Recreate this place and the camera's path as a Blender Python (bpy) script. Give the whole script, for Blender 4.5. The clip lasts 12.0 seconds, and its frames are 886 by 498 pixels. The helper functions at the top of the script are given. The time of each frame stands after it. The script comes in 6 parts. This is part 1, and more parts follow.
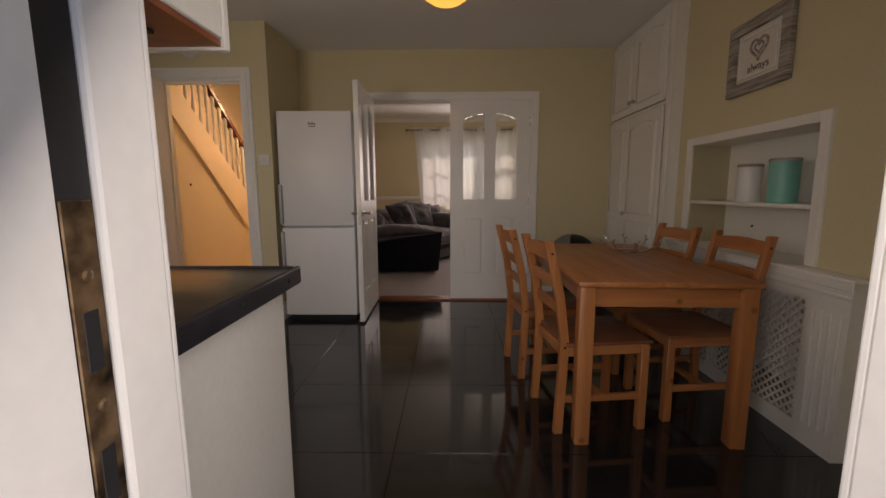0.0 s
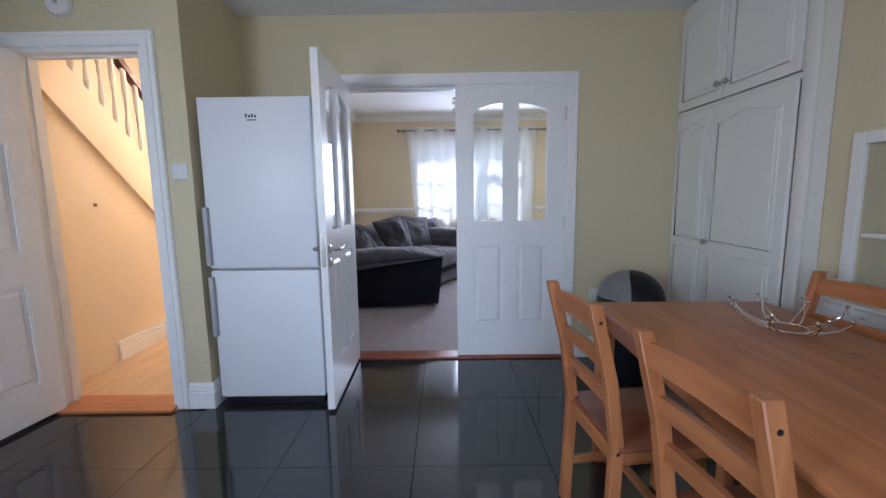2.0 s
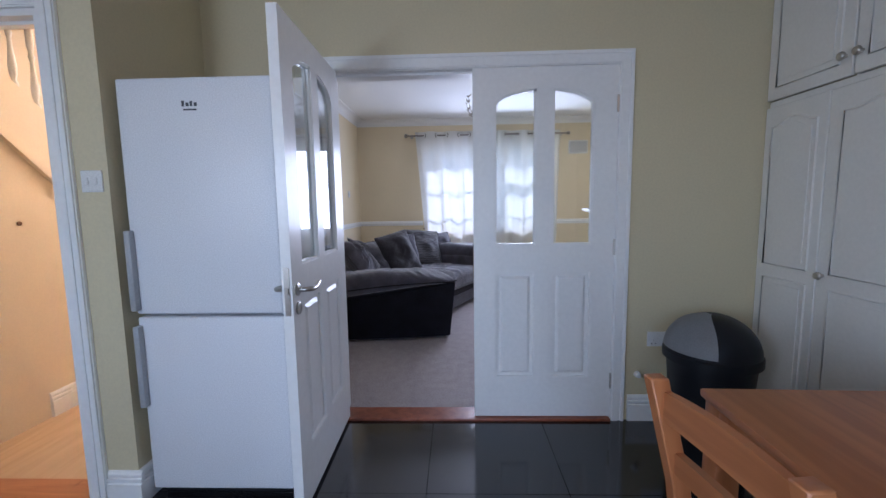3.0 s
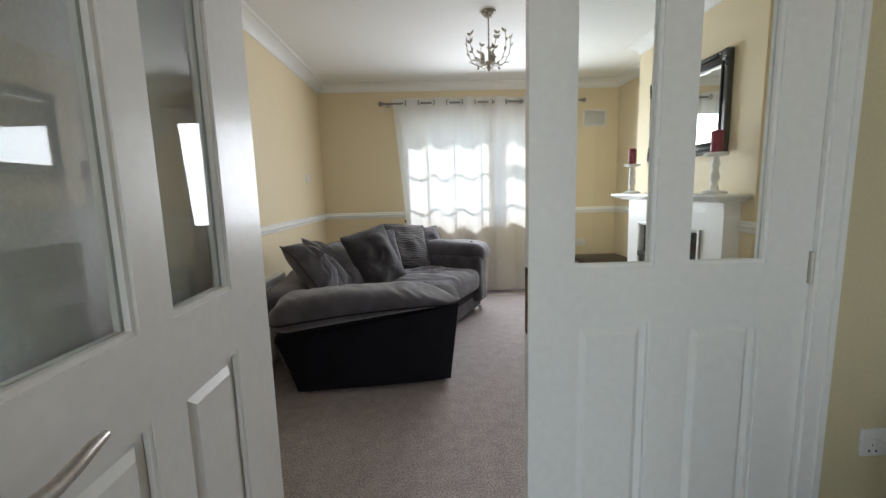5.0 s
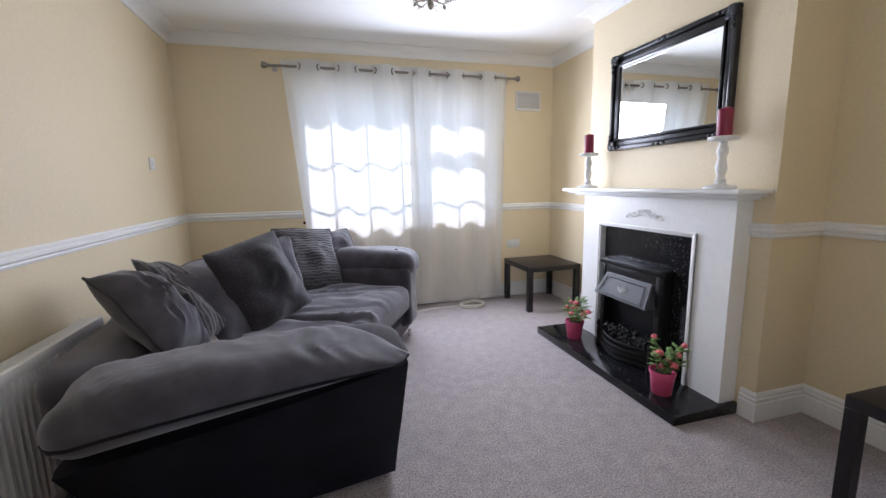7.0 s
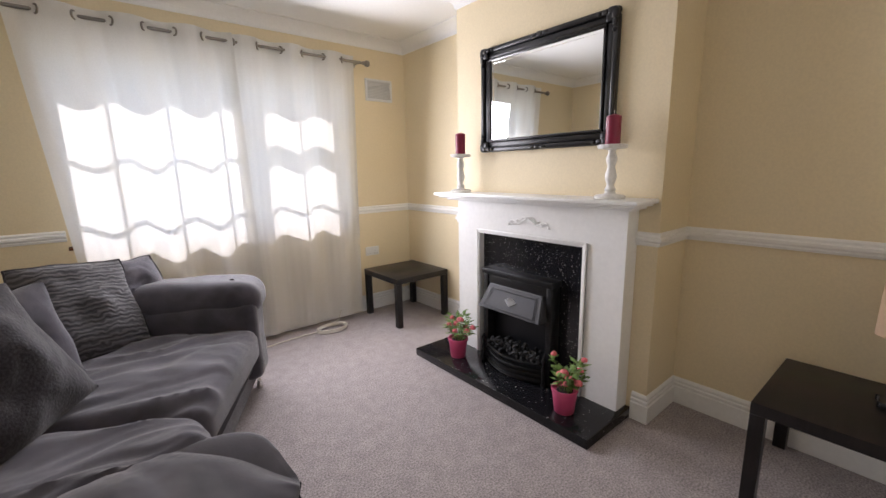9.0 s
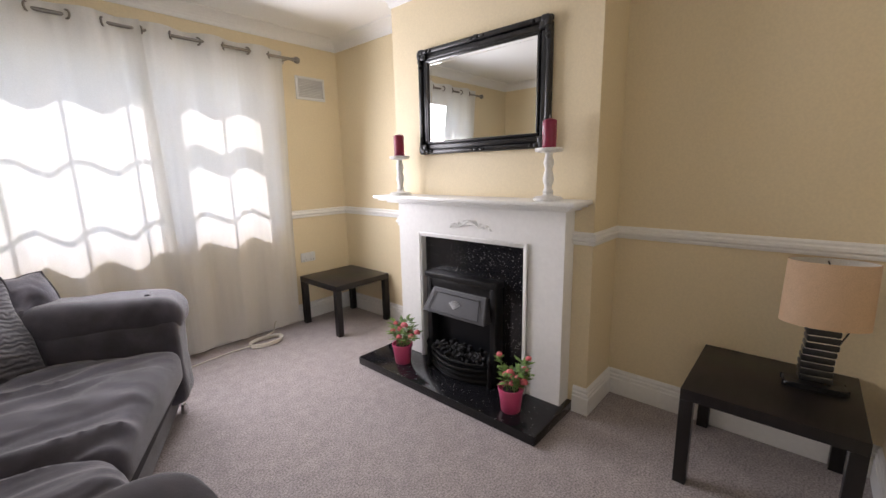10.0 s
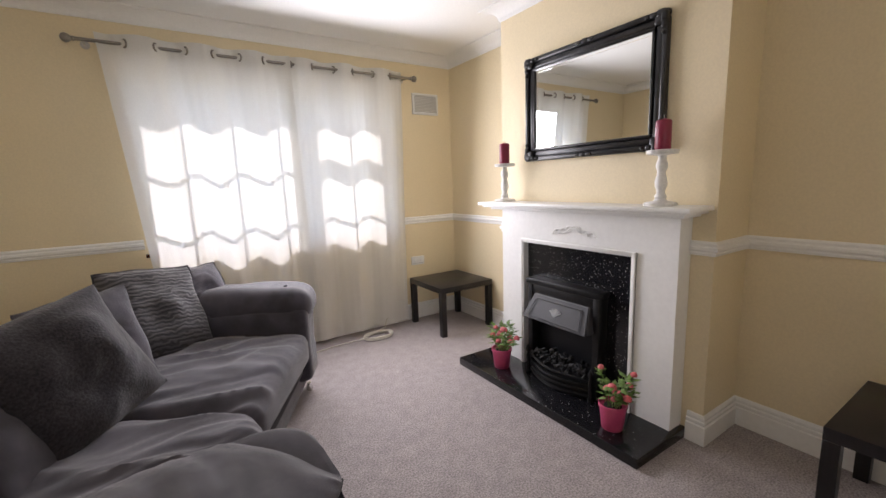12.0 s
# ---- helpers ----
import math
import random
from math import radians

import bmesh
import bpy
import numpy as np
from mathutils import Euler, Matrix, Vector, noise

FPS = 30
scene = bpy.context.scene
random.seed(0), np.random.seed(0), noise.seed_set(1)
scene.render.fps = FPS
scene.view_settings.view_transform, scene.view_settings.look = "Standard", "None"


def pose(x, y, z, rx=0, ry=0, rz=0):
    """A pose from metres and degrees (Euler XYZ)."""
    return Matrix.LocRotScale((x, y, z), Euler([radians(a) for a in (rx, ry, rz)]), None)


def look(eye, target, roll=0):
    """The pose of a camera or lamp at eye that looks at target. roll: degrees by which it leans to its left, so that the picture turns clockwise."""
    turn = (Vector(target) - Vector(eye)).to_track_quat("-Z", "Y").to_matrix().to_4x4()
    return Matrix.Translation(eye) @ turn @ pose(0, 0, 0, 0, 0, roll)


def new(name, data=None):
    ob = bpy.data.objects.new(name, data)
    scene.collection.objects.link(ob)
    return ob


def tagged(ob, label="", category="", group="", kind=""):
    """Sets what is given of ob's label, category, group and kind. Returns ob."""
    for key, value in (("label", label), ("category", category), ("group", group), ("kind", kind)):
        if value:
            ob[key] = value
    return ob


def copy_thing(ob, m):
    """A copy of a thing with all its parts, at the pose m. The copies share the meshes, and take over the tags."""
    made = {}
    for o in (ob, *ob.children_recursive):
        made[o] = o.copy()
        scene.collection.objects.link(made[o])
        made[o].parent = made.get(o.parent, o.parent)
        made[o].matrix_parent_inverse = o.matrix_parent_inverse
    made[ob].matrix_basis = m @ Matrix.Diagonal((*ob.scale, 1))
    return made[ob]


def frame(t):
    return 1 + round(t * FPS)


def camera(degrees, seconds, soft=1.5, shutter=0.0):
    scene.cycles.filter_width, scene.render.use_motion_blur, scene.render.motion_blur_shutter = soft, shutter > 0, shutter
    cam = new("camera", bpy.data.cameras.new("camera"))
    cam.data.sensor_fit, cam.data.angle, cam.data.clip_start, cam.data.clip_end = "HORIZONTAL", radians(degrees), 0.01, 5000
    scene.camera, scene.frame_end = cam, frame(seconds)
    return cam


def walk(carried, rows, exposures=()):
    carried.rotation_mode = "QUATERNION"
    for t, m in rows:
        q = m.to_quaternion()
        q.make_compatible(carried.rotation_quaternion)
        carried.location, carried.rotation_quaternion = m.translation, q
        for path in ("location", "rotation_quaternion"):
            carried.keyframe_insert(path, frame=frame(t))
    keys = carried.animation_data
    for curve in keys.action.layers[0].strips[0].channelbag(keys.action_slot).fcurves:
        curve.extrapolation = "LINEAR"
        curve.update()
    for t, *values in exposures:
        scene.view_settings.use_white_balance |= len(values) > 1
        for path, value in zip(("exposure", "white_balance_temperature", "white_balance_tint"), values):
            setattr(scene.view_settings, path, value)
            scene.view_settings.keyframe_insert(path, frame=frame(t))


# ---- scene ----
cam = camera(94.6, 12.0)
PATH = [
    (0, (0.148, -0.208, 1.121), (0.111, 1.773, 0.843), -0.2),
    (0.5, (0.127, 0.095, 1.12), (0.119, 2.075, 0.841), -0.5),
    (1, (0.102, 0.41, 1.153), (0.107, 2.391, 0.877), -0.8),
    (1.5, (0.07, 0.678, 1.204), (0.073, 2.66, 0.937), -0.8),
    (2, (0.058, 0.946, 1.235), (0.048, 2.929, 0.974), -0.8),
    (2.5, (0.081, 1.279, 1.227), (0.028, 3.265, 0.998), -0.6),
    (3, (0.047, 1.632, 1.272), (-0.019, 3.619, 1.055), -0.9),
    (3.2, (0.048, 1.761, 1.279), (-0.033, 3.747, 1.061), -1.1),
    (5, (-0.112, 2.853, 1.253), (-0.067, 4.834, 0.977), -1.5),
    (5.5, (-0.141, 3.114, 1.253), (-0.021, 5.089, 0.964), -1.2),
    (6, (-0.175, 3.37, 1.249), (0.054, 5.335, 0.958), -1.0),
    (6.5, (-0.225, 3.621, 1.259), (0.146, 5.563, 0.956), -0.9),
    (7, (-0.24, 3.826, 1.249), (0.296, 5.727, 0.934), -1.1),
    (7.2, (-0.24, 3.911, 1.256), (0.367, 5.789, 0.935), -1.1),
    (9, (-0.245, 4.424, 1.353), (1.0, 5.942, 0.973), -1.2),
    (9.5, (-0.237, 4.463, 1.354), (1.138, 5.862, 0.966), -1.2),
    (10, (-0.235, 4.479, 1.36), (1.23, 5.786, 0.98), -1.2),
    (10.5, (-0.238, 4.489, 1.36), (1.259, 5.766, 1.0), -1.3),
    (11, (-0.241, 4.487, 1.367), (1.208, 5.821, 1.02), -1.7),
    (11.5, (-0.242, 4.466, 1.354), (1.06, 5.948, 1.023), -2.1),
    (12, (-0.241, 4.393, 1.342), (0.827, 6.054, 1.023), -2.1),
]
EXPOSURES = [(0.0, 0.3, 8000, 30), (0.3, 1.1, 12000, 28), (0.6, 1.55, 14500, 32), (1.0, 1.65, 10500, 28), (1.5, 1.65, 7300, 24), (2.0, 1.58, 5250, 21), (2.5, 1.46, 5050, 22), (3.2, 1.38, 5150, 22), (5.0, 1.45, 6100, 10), (6.0, 1.47, 5800, 14), (7.0, 1.62, 5600, 18), (9.0, 1.52, 6300, 20), (12.0, 1.48, 6400, 20)]
walk(cam, [(t, look(eye, target, roll)) for t, eye, target, roll in PATH], EXPOSURES)

# ---- world and light ----
world = bpy.data.worlds.new("sky")
scene.world = world
world.use_nodes = True
wn = world.node_tree
sky = wn.nodes.new("ShaderNodeTexSky")
sky.sky_type, sky.sun_disc = "NISHITA", False
SUN_EL, SUN_AZ = 46.0, 4.0
sky.sun_elevation, sky.sun_rotation = radians(SUN_EL), radians(SUN_AZ)
wn.links.new(sky.outputs[0], wn.nodes["Background"].inputs[0])
wn.nodes["Background"].inputs[1].default_value = 0.15

sun = new("sun", bpy.data.lights.new("sun", "SUN"))
sun.data.energy, sun.data.angle, sun.data.color = 2.0, radians(0.5), (1.0, 0.97, 0.92)
d = Vector((math.sin(radians(SUN_AZ)) * math.cos(radians(SUN_EL)), math.cos(radians(SUN_AZ)) * math.cos(radians(SUN_EL)), math.sin(radians(SUN_EL))))
sun.matrix_world = look(d * 30, (0, 0, 0))


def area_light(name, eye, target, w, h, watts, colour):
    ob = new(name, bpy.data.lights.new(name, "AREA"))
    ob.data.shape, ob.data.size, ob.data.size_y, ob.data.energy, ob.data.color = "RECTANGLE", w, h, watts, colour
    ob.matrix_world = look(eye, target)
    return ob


area_light("rear_window_daylight", (-1.75, 0.16, 1.48), (2.2, 2.4, 0.0), 0.85, 0.9, 14.0, (0.93, 1.0, 0.97))
# added fill lamp on the room side of the curtain, to brighten the room
area_light("room_fill_by_curtain", (0.84, 7.66, 1.50), (0.70, 4.0, 1.05), 1.20, 1.12, 15.5, (0.97, 0.98, 1.0))
area_light("window_sky_daylight", (0.52, 8.02, 1.58), (0.52, 4.0, 1.3), 1.80, 1.24, 0.9, (0.93, 0.97, 1.0))
area_light("back_door_daylight", (0.23, -0.09, 1.0), (0.6, 2, -0.4), 0.7, 1.8, 5.5, (0.93, 1.0, 0.97))

# ---- materials ----
def mat(name, colour, rough=0.5, metal=0.0, vary=0.06, scale=3.0, bump=0.0, bump_scale=200.0, coat=0.0, sheen=0.0, spec=0.5, rough_vary=0.1, fine=0.04, stretch=(1, 1, 1)):
    """Painted, cloth or metal surface: colour varied at two scales, bump from a fine noise."""
    m = bpy.data.materials.new(name)
    m.use_nodes = True
    t = m.node_tree
    b = t.nodes["Principled BSDF"]
    co = t.nodes.new("ShaderNodeTexCoord")
    mp = t.nodes.new("ShaderNodeMapping")
    mp.inputs["Scale"].default_value = stretch
    t.links.new(co.outputs["Object"], mp.inputs[0])
    n1, n2 = t.nodes.new("ShaderNodeTexNoise"), t.nodes.new("ShaderNodeTexNoise")
    n1.inputs["Scale"].default_value, n1.inputs["Detail"].default_value = scale, 4
    n2.inputs["Scale"].default_value, n2.inputs["Detail"].default_value = bump_scale, 2
    t.links.new(mp.outputs[0], n1.inputs[0])
    t.links.new(mp.outputs[0], n2.inputs[0])
    r = t.nodes.new("ShaderNodeMix")
    r.data_type, r.blend_type = "RGBA", "MIX"
    c = np.array(colour)
    r.inputs[6].default_value = (*np.clip(c * (1 - vary * 2), 0, 1), 1)
    r.inputs[7].default_value = (*np.clip(c * (1 + vary * 2), 0, 1), 1)
    mixer = n1.outputs[0]
    if vary >= 0.15:
        wide = t.nodes.new("ShaderNodeMapRange")
        wide.inputs[1].default_value, wide.inputs[2].default_value = 0.33, 0.67
        t.links.new(mixer, wide.inputs[0])
        mixer = wide.outputs[0]
    t.links.new(mixer, r.inputs[0])
    f = t.nodes.new("ShaderNodeMix")
    f.data_type, f.blend_type = "RGBA", "MULTIPLY"
    f.inputs[0].default_value = 1.0
    ramp = t.nodes.new("ShaderNodeMapRange")
    ramp.inputs[1].default_value, ramp.inputs[2].default_value = 0.32, 0.68
    ramp.inputs[3].default_value, ramp.inputs[4].default_value = 1 - 3 * fine, 1 + fine
    t.links.new(n2.outputs[0], ramp.inputs[0])
    t.links.new(r.outputs[2], f.inputs[6])
    t.links.new(ramp.outputs[0], f.inputs[7])
    t.links.new(f.outputs[2], b.inputs["Base Color"])
    rr = t.nodes.new("ShaderNodeMapRange")
    rr.inputs[3].default_value, rr.inputs[4].default_value = max(0.02, rough - rough_vary * rough), min(1, rough + rough_vary * rough)
    t.links.new(n1.outputs[0], rr.inputs[0])
    t.links.new(rr.outputs[0], b.inputs["Roughness"])
    b.inputs["Metallic"].default_value = metal
    b.inputs["Coat Weight"].default_value = coat
    b.inputs["Sheen Weight"].default_value = sheen
    b.inputs["Specular IOR Level"].default_value = spec
    if bump:
        bp = t.nodes.new("ShaderNodeBump")
        bp.inputs["Strength"].default_value, bp.inputs["Distance"].default_value = bump, 0.004 if bump < 0.7 else 0.010
        t.links.new(n2.outputs[0], bp.inputs["Height"])
        t.links.new(bp.outputs[0], b.inputs["Normal"])
    return m


def wood(name, light, dark, rough=0.35, stretch=(14, 1.2, 14), knots=True):
    """Oiled pine: streaks along the local y axis, knots, and a little grain relief."""
    m = bpy.data.materials.new(name)
    m.use_nodes = True
    t = m.node_tree
    b = t.nodes["Principled BSDF"]
    co, mp = t.nodes.new("ShaderNodeTexCoord"), t.nodes.new("ShaderNodeMapping")
    info = t.nodes.new("ShaderNodeObjectInfo")
    mp.inputs["Scale"].default_value = stretch
    t.links.new(co.outputs["Object"], mp.inputs[0])
    mul = t.nodes.new("ShaderNodeMath")
    mul.operation = "MULTIPLY"
    mul.inputs[1].default_value = 37.0
    t.links.new(info.outputs["Random"], mul.inputs[0])
    t.links.new(mul.outputs[0], mp.inputs["Location"])
    n1, n2 = t.nodes.new("ShaderNodeTexNoise"), t.nodes.new("ShaderNodeTexNoise")
    n1.inputs["Scale"].default_value, n1.inputs["Detail"].default_value, n1.inputs["Distortion"].default_value = 1.4, 5, 0.8
    n2.inputs["Scale"].default_value, n2.inputs["Detail"].default_value = 9.0, 3
    t.links.new(mp.outputs[0], n1.inputs[0])
    t.links.new(mp.outputs[0], n2.inputs[0])
    r = t.nodes.new("ShaderNodeValToRGB")
    r.color_ramp.elements[0].position, r.color_ramp.elements[0].color = 0.34, (*dark, 1)
    r.color_ramp.elements[1].position, r.color_ramp.elements[1].color = 0.60, (*light, 1)
    t.links.new(n1.outputs[0], r.inputs[0])
    out = r.outputs[0]
    if knots:
        v = t.nodes.new("ShaderNodeTexVoronoi")
        v.inputs["Scale"].default_value = 3.2
        m2 = t.nodes.new("ShaderNodeMapping")
        m2.inputs["Scale"].default_value = (2.2, 1.0, 2.2)
        t.links.new(co.outputs["Object"], m2.inputs[0])
        t.links.new(mul.outputs[0], m2.inputs["Location"])
        t.links.new(m2.outputs[0], v.inputs[0])
        kr = t.nodes.new("ShaderNodeMapRange")
        kr.inputs[1].default_value, kr.inputs[2].default_value, kr.inputs[3].default_value, kr.inputs[4].default_value = 0.05, 0.125, 0.7, 0.0
        t.links.new(v.outputs["Distance"], kr.inputs[0])
        mx = t.nodes.new("ShaderNodeMix")
        mx.data_type = "RGBA"
        t.links.new(kr.outputs[0], mx.inputs[0])
        t.links.new(out, mx.inputs[6])
        mx.inputs[7].default_value = (*(np.array(dark) * 0.35), 1)
        out = mx.outputs[2]
    t.links.new(out, b.inputs["Base Color"])
    b.inputs["Roughness"].default_value = rough
    bp = t.nodes.new("ShaderNodeBump")
    bp.inputs["Strength"].default_value, bp.inputs["Distance"].default_value = 0.12, 0.002
    t.links.new(n2.outputs[0], bp.inputs["Height"])
    t.links.new(bp.outputs[0], b.inputs["Normal"])
    return m


def node_mat(name):
    m = bpy.data.materials.new(name)
    m.use_nodes = True
    return m, m.node_tree, m.node_tree.nodes["Principled BSDF"]


M_WALL = mat("cream_wall_paint", (0.80, 0.685, 0.465), 0.62, vary=0.025, scale=1.2, bump=0.02, bump_scale=90, fine=0.015)
M_WALL_K = mat("pale_yellow_wall_paint", (0.66, 0.585, 0.38), 0.5, vary=0.025, scale=1.2, bump=0.10, bump_scale=90, fine=0.015)
M_HALL = mat("peach_hall_paint", (0.85, 0.73, 0.54), 0.6, vary=0.02, scale=1.5, bump=0.06, bump_scale=90, fine=0.01)
M_CEIL = mat("white_ceiling_paint", (0.87, 0.87, 0.85), 0.8, vary=0.015, scale=1.5, bump=0.08, bump_scale=70, fine=0.01)
M_GLOSS = mat("white_gloss_paint", (0.89, 0.89, 0.87), 0.34, vary=0.012, scale=2.5, bump=0.02, bump_scale=40, fine=0.01, coat=0.1)
M_SATIN = mat("white_satin_paint", (0.83, 0.82, 0.77), 0.38, vary=0.02, scale=2.5, bump=0.04, bump_scale=60, fine=0.01)
M_CARPET = mat("mauve_grey_carpet", (0.43, 0.383, 0.378), 0.95, vary=0.13, scale=14, bump=0.68, bump_scale=120, fine=0.16, sheen=0.15, spec=0.1)
M_GROUT = mat("dark_grout", (0.025, 0.024, 0.023), 0.8, vary=0.1)
M_LAMINATE = wood("pale_laminate", (0.62, 0.44, 0.26), (0.52, 0.35, 0.19), 0.35, (9, 0.8, 9), False)
M_SADDLE = wood("red_brown_hardwood", (0.30, 0.09, 0.04), (0.20, 0.055, 0.025), 0.3, (12, 12, 12), False)
M_PINE = wood("honey_pine", (0.50, 0.195, 0.068), (0.37, 0.132, 0.044), 0.36)
M_PINE_Z = wood("honey_pine_upright", (0.50, 0.195, 0.068), (0.37, 0.132, 0.044), 0.36, (14, 14, 1.2))
M_PINE_X = wood("honey_pine_across", (0.50, 0.195, 0.068), (0.37, 0.132, 0.044), 0.36, (1.2, 14, 14))
M_SEAT = wood("worn_brown_seat", (0.27, 0.10, 0.05), (0.19, 0.068, 0.034), 0.33, (1.2, 12, 14), False)
M_RAIL = wood("dark_mahogany", (0.12, 0.035, 0.02), (0.06, 0.018, 0.01), 0.25, (12, 1.5, 12), False)
M_VELVET = mat("grey_velour", (0.074, 0.069, 0.084), 0.85, vary=0.17, scale=7, bump=0.3, bump_scale=420, sheen=0.4, fine=0.07, spec=0.2)
M_VELVET_D = mat("dark_grey_plush", (0.036, 0.032, 0.037), 0.9, vary=0.14, scale=30, bump=0.6, bump_scale=110, sheen=0.35, fine=0.16, spec=0.2)
M_PIPING = mat("charcoal_piping_cloth", (0.03, 0.028, 0.032), 0.8, vary=0.1, scale=30)
M_LEATHER = mat("black_leather", (0.006, 0.006, 0.010), 0.5, vary=0.2, scale=8, bump=0.25, bump_scale=220, spec=0.2)
M_ASH = mat("black_brown_veneer", (0.012, 0.010, 0.010), 0.34, spec=0.35, vary=0.15, scale=6, bump=0.06, bump_scale=120, stretch=(1, 8, 1))
M_BLACK = mat("black_plastic", (0.010, 0.011, 0.014), 0.42, vary=0.1, scale=20, spec=0.3)
M_CAST = mat("black_cast_metal", (0.012, 0.012, 0.013), 0.42, metal=0.3, vary=0.2, scale=30, bump=0.2, bump_scale=200)
M_CAST_G = mat("dark_grey_cast_metal", (0.055, 0.055, 0.06), 0.5, vary=0.1, scale=20, bump=0.1, bump_scale=220, spec=0.35)
M_COAL = mat("grey_coals", (0.032, 0.032, 0.034), 0.75, vary=0.4, scale=30, bump=0.6, bump_scale=90)
M_CHROME = mat("chrome", (0.72, 0.72, 0.72), 0.14, metal=1.0, vary=0.03, scale=20)
M_PEWTER = mat("dull_pewter_metal", (0.30, 0.28, 0.25), 0.3, metal=1.0, vary=0.06, scale=20)
M_STEEL = mat("brushed_nickel", (0.55, 0.52, 0.48), 0.3, metal=1.0, vary=0.05, scale=20)
M_RUST = mat("worn_brass_plate", (0.20, 0.13, 0.075), 0.45, metal=0.7, vary=0.45, scale=24, bump=0.5, bump_scale=60)
M_FRIDGE = mat("white_enamel", (0.80, 0.81, 0.83), 0.38, vary=0.01, scale=3, spec=0.35)
# rubber parts, and the painted shade inside small holes
M_SEAL_HOLES = mat("dark_rubber_and_hole_shade", (0.02, 0.02, 0.022), 0.6)
M_WORKTOP = mat("dark_worktop", (0.045, 0.034, 0.027), 0.24, vary=0.25, scale=60, fine=0.2, bump_scale=400)
M_TOPEDGE = mat("navy_black_edge", (0.02, 0.02, 0.028), 0.45, vary=0.15, scale=20)
M_SILVER = mat("silver_plastic", (0.42, 0.43, 0.44), 0.4, vary=0.04, scale=20)
M_MIRFRAME = mat("glossy_black_frame", (0.012, 0.012, 0.013), 0.3, vary=0.2, scale=20, bump=0.15, bump_scale=60)
M_CANDLE = mat("burgundy_wax", (0.24, 0.012, 0.045), 0.4, vary=0.08, scale=14)
M_WHITEWOOD = mat("white_turned_wood", (0.80, 0.79, 0.76), 0.45, vary=0.03, scale=20, bump=0.1, bump_scale=60)
M_POT = mat("pink_glazed_pot", (0.62, 0.085, 0.20), 0.35, vary=0.05, scale=15)
M_LEAF = mat("green_leaf", (0.16, 0.27, 0.07), 0.5, vary=0.3, scale=40)
M_PETAL = mat("pink_petal", (0.70, 0.16, 0.18), 0.6, vary=0.2, scale=60)
M_SOIL = mat("dark_soil", (0.03, 0.02, 0.014), 0.9, vary=0.3, scale=60, bump=0.6)
M_SHADE = mat("tan_lampshade_cloth", (0.62, 0.44, 0.29), 0.75, vary=0.04, scale=30, bump=0.1, bump_scale=300)
M_SHADE_IN = mat("white_shade_lining", (0.75, 0.72, 0.66), 0.7)
M_CREAMMETAL = mat("antique_cream_metal", (0.50, 0.46, 0.38), 0.5, vary=0.2, scale=40, metal=0.2)
M_CABLE = mat("off_white_cable", (0.68, 0.64, 0.56), 0.5, vary=0.05)
M_PLASTIC = mat("white_plastic", (0.78, 0.78, 0.76), 0.35, vary=0.02)
M_GREYWOOD = mat("grey_washed_wood", (0.33, 0.30, 0.27), 0.65, vary=0.25, scale=6, stretch=(1, 1, 12), bump=0.2, bump_scale=60)
M_MOUNT = mat("off_white_board", (0.74, 0.71, 0.63), 0.7)
M_MINT = mat("mint_enamel", (0.20, 0.56, 0.48), 0.3, vary=0.03)
# unseen ground: dark tone chosen to weaken light thrown up at the curtain
M_GROUND = mat("dark_unseen_ground", (0.042, 0.042, 0.042), 0.9, vary=0.4, scale=0.8, bump=0.6, bump_scale=40)
M_LOGO = mat("dark_badge_print", (0.05, 0.055, 0.07), 0.4)

# black glazed floor tiles, each of a slightly different gloss
M_TILE, tt, tb = node_mat("black_glazed_tile")
info, rng, nz, cmix = tt.nodes.new("ShaderNodeObjectInfo"), tt.nodes.new("ShaderNodeMapRange"), tt.nodes.new("ShaderNodeTexNoise"), tt.nodes.new("ShaderNodeMapRange")
rng.inputs[3].default_value, rng.inputs[4].default_value = 0.04, 0.09
nz.inputs["Scale"].default_value, nz.inputs["Detail"].default_value = 5, 6
add = tt.nodes.new("ShaderNodeMath")
tt.links.new(info.outputs["Random"], rng.inputs[0])
nzr = tt.nodes.new("ShaderNodeMapRange")
nzr.inputs[1].default_value, nzr.inputs[2].default_value, nzr.inputs[3].default_value, nzr.inputs[4].default_value = 0.35, 0.75, 0.0, 0.07
geo = tt.nodes.new("ShaderNodeNewGeometry")
tt.links.new(geo.outputs["Position"], nz.inputs[0])
tt.links.new(nz.outputs[0], nzr.inputs[0])
tt.links.new(rng.outputs[0], add.inputs[0])
tt.links.new(nzr.outputs[0], add.inputs[1])
tt.links.new(add.outputs[0], tb.inputs["Roughness"])
tcol = tt.nodes.new("ShaderNodeMix")
tcol.data_type = "RGBA"
tcol.inputs[6].default_value, tcol.inputs[7].default_value = (0.010, 0.010, 0.013, 1), (0.022, 0.021, 0.022, 1)
tt.links.new(nz.outputs[0], tcol.inputs[0])
tt.links.new(tcol.outputs[2], tb.inputs["Base Color"])
tb.inputs["Specular IOR Level"].default_value = 0.8
tb.inputs["IOR"].default_value = 1.55

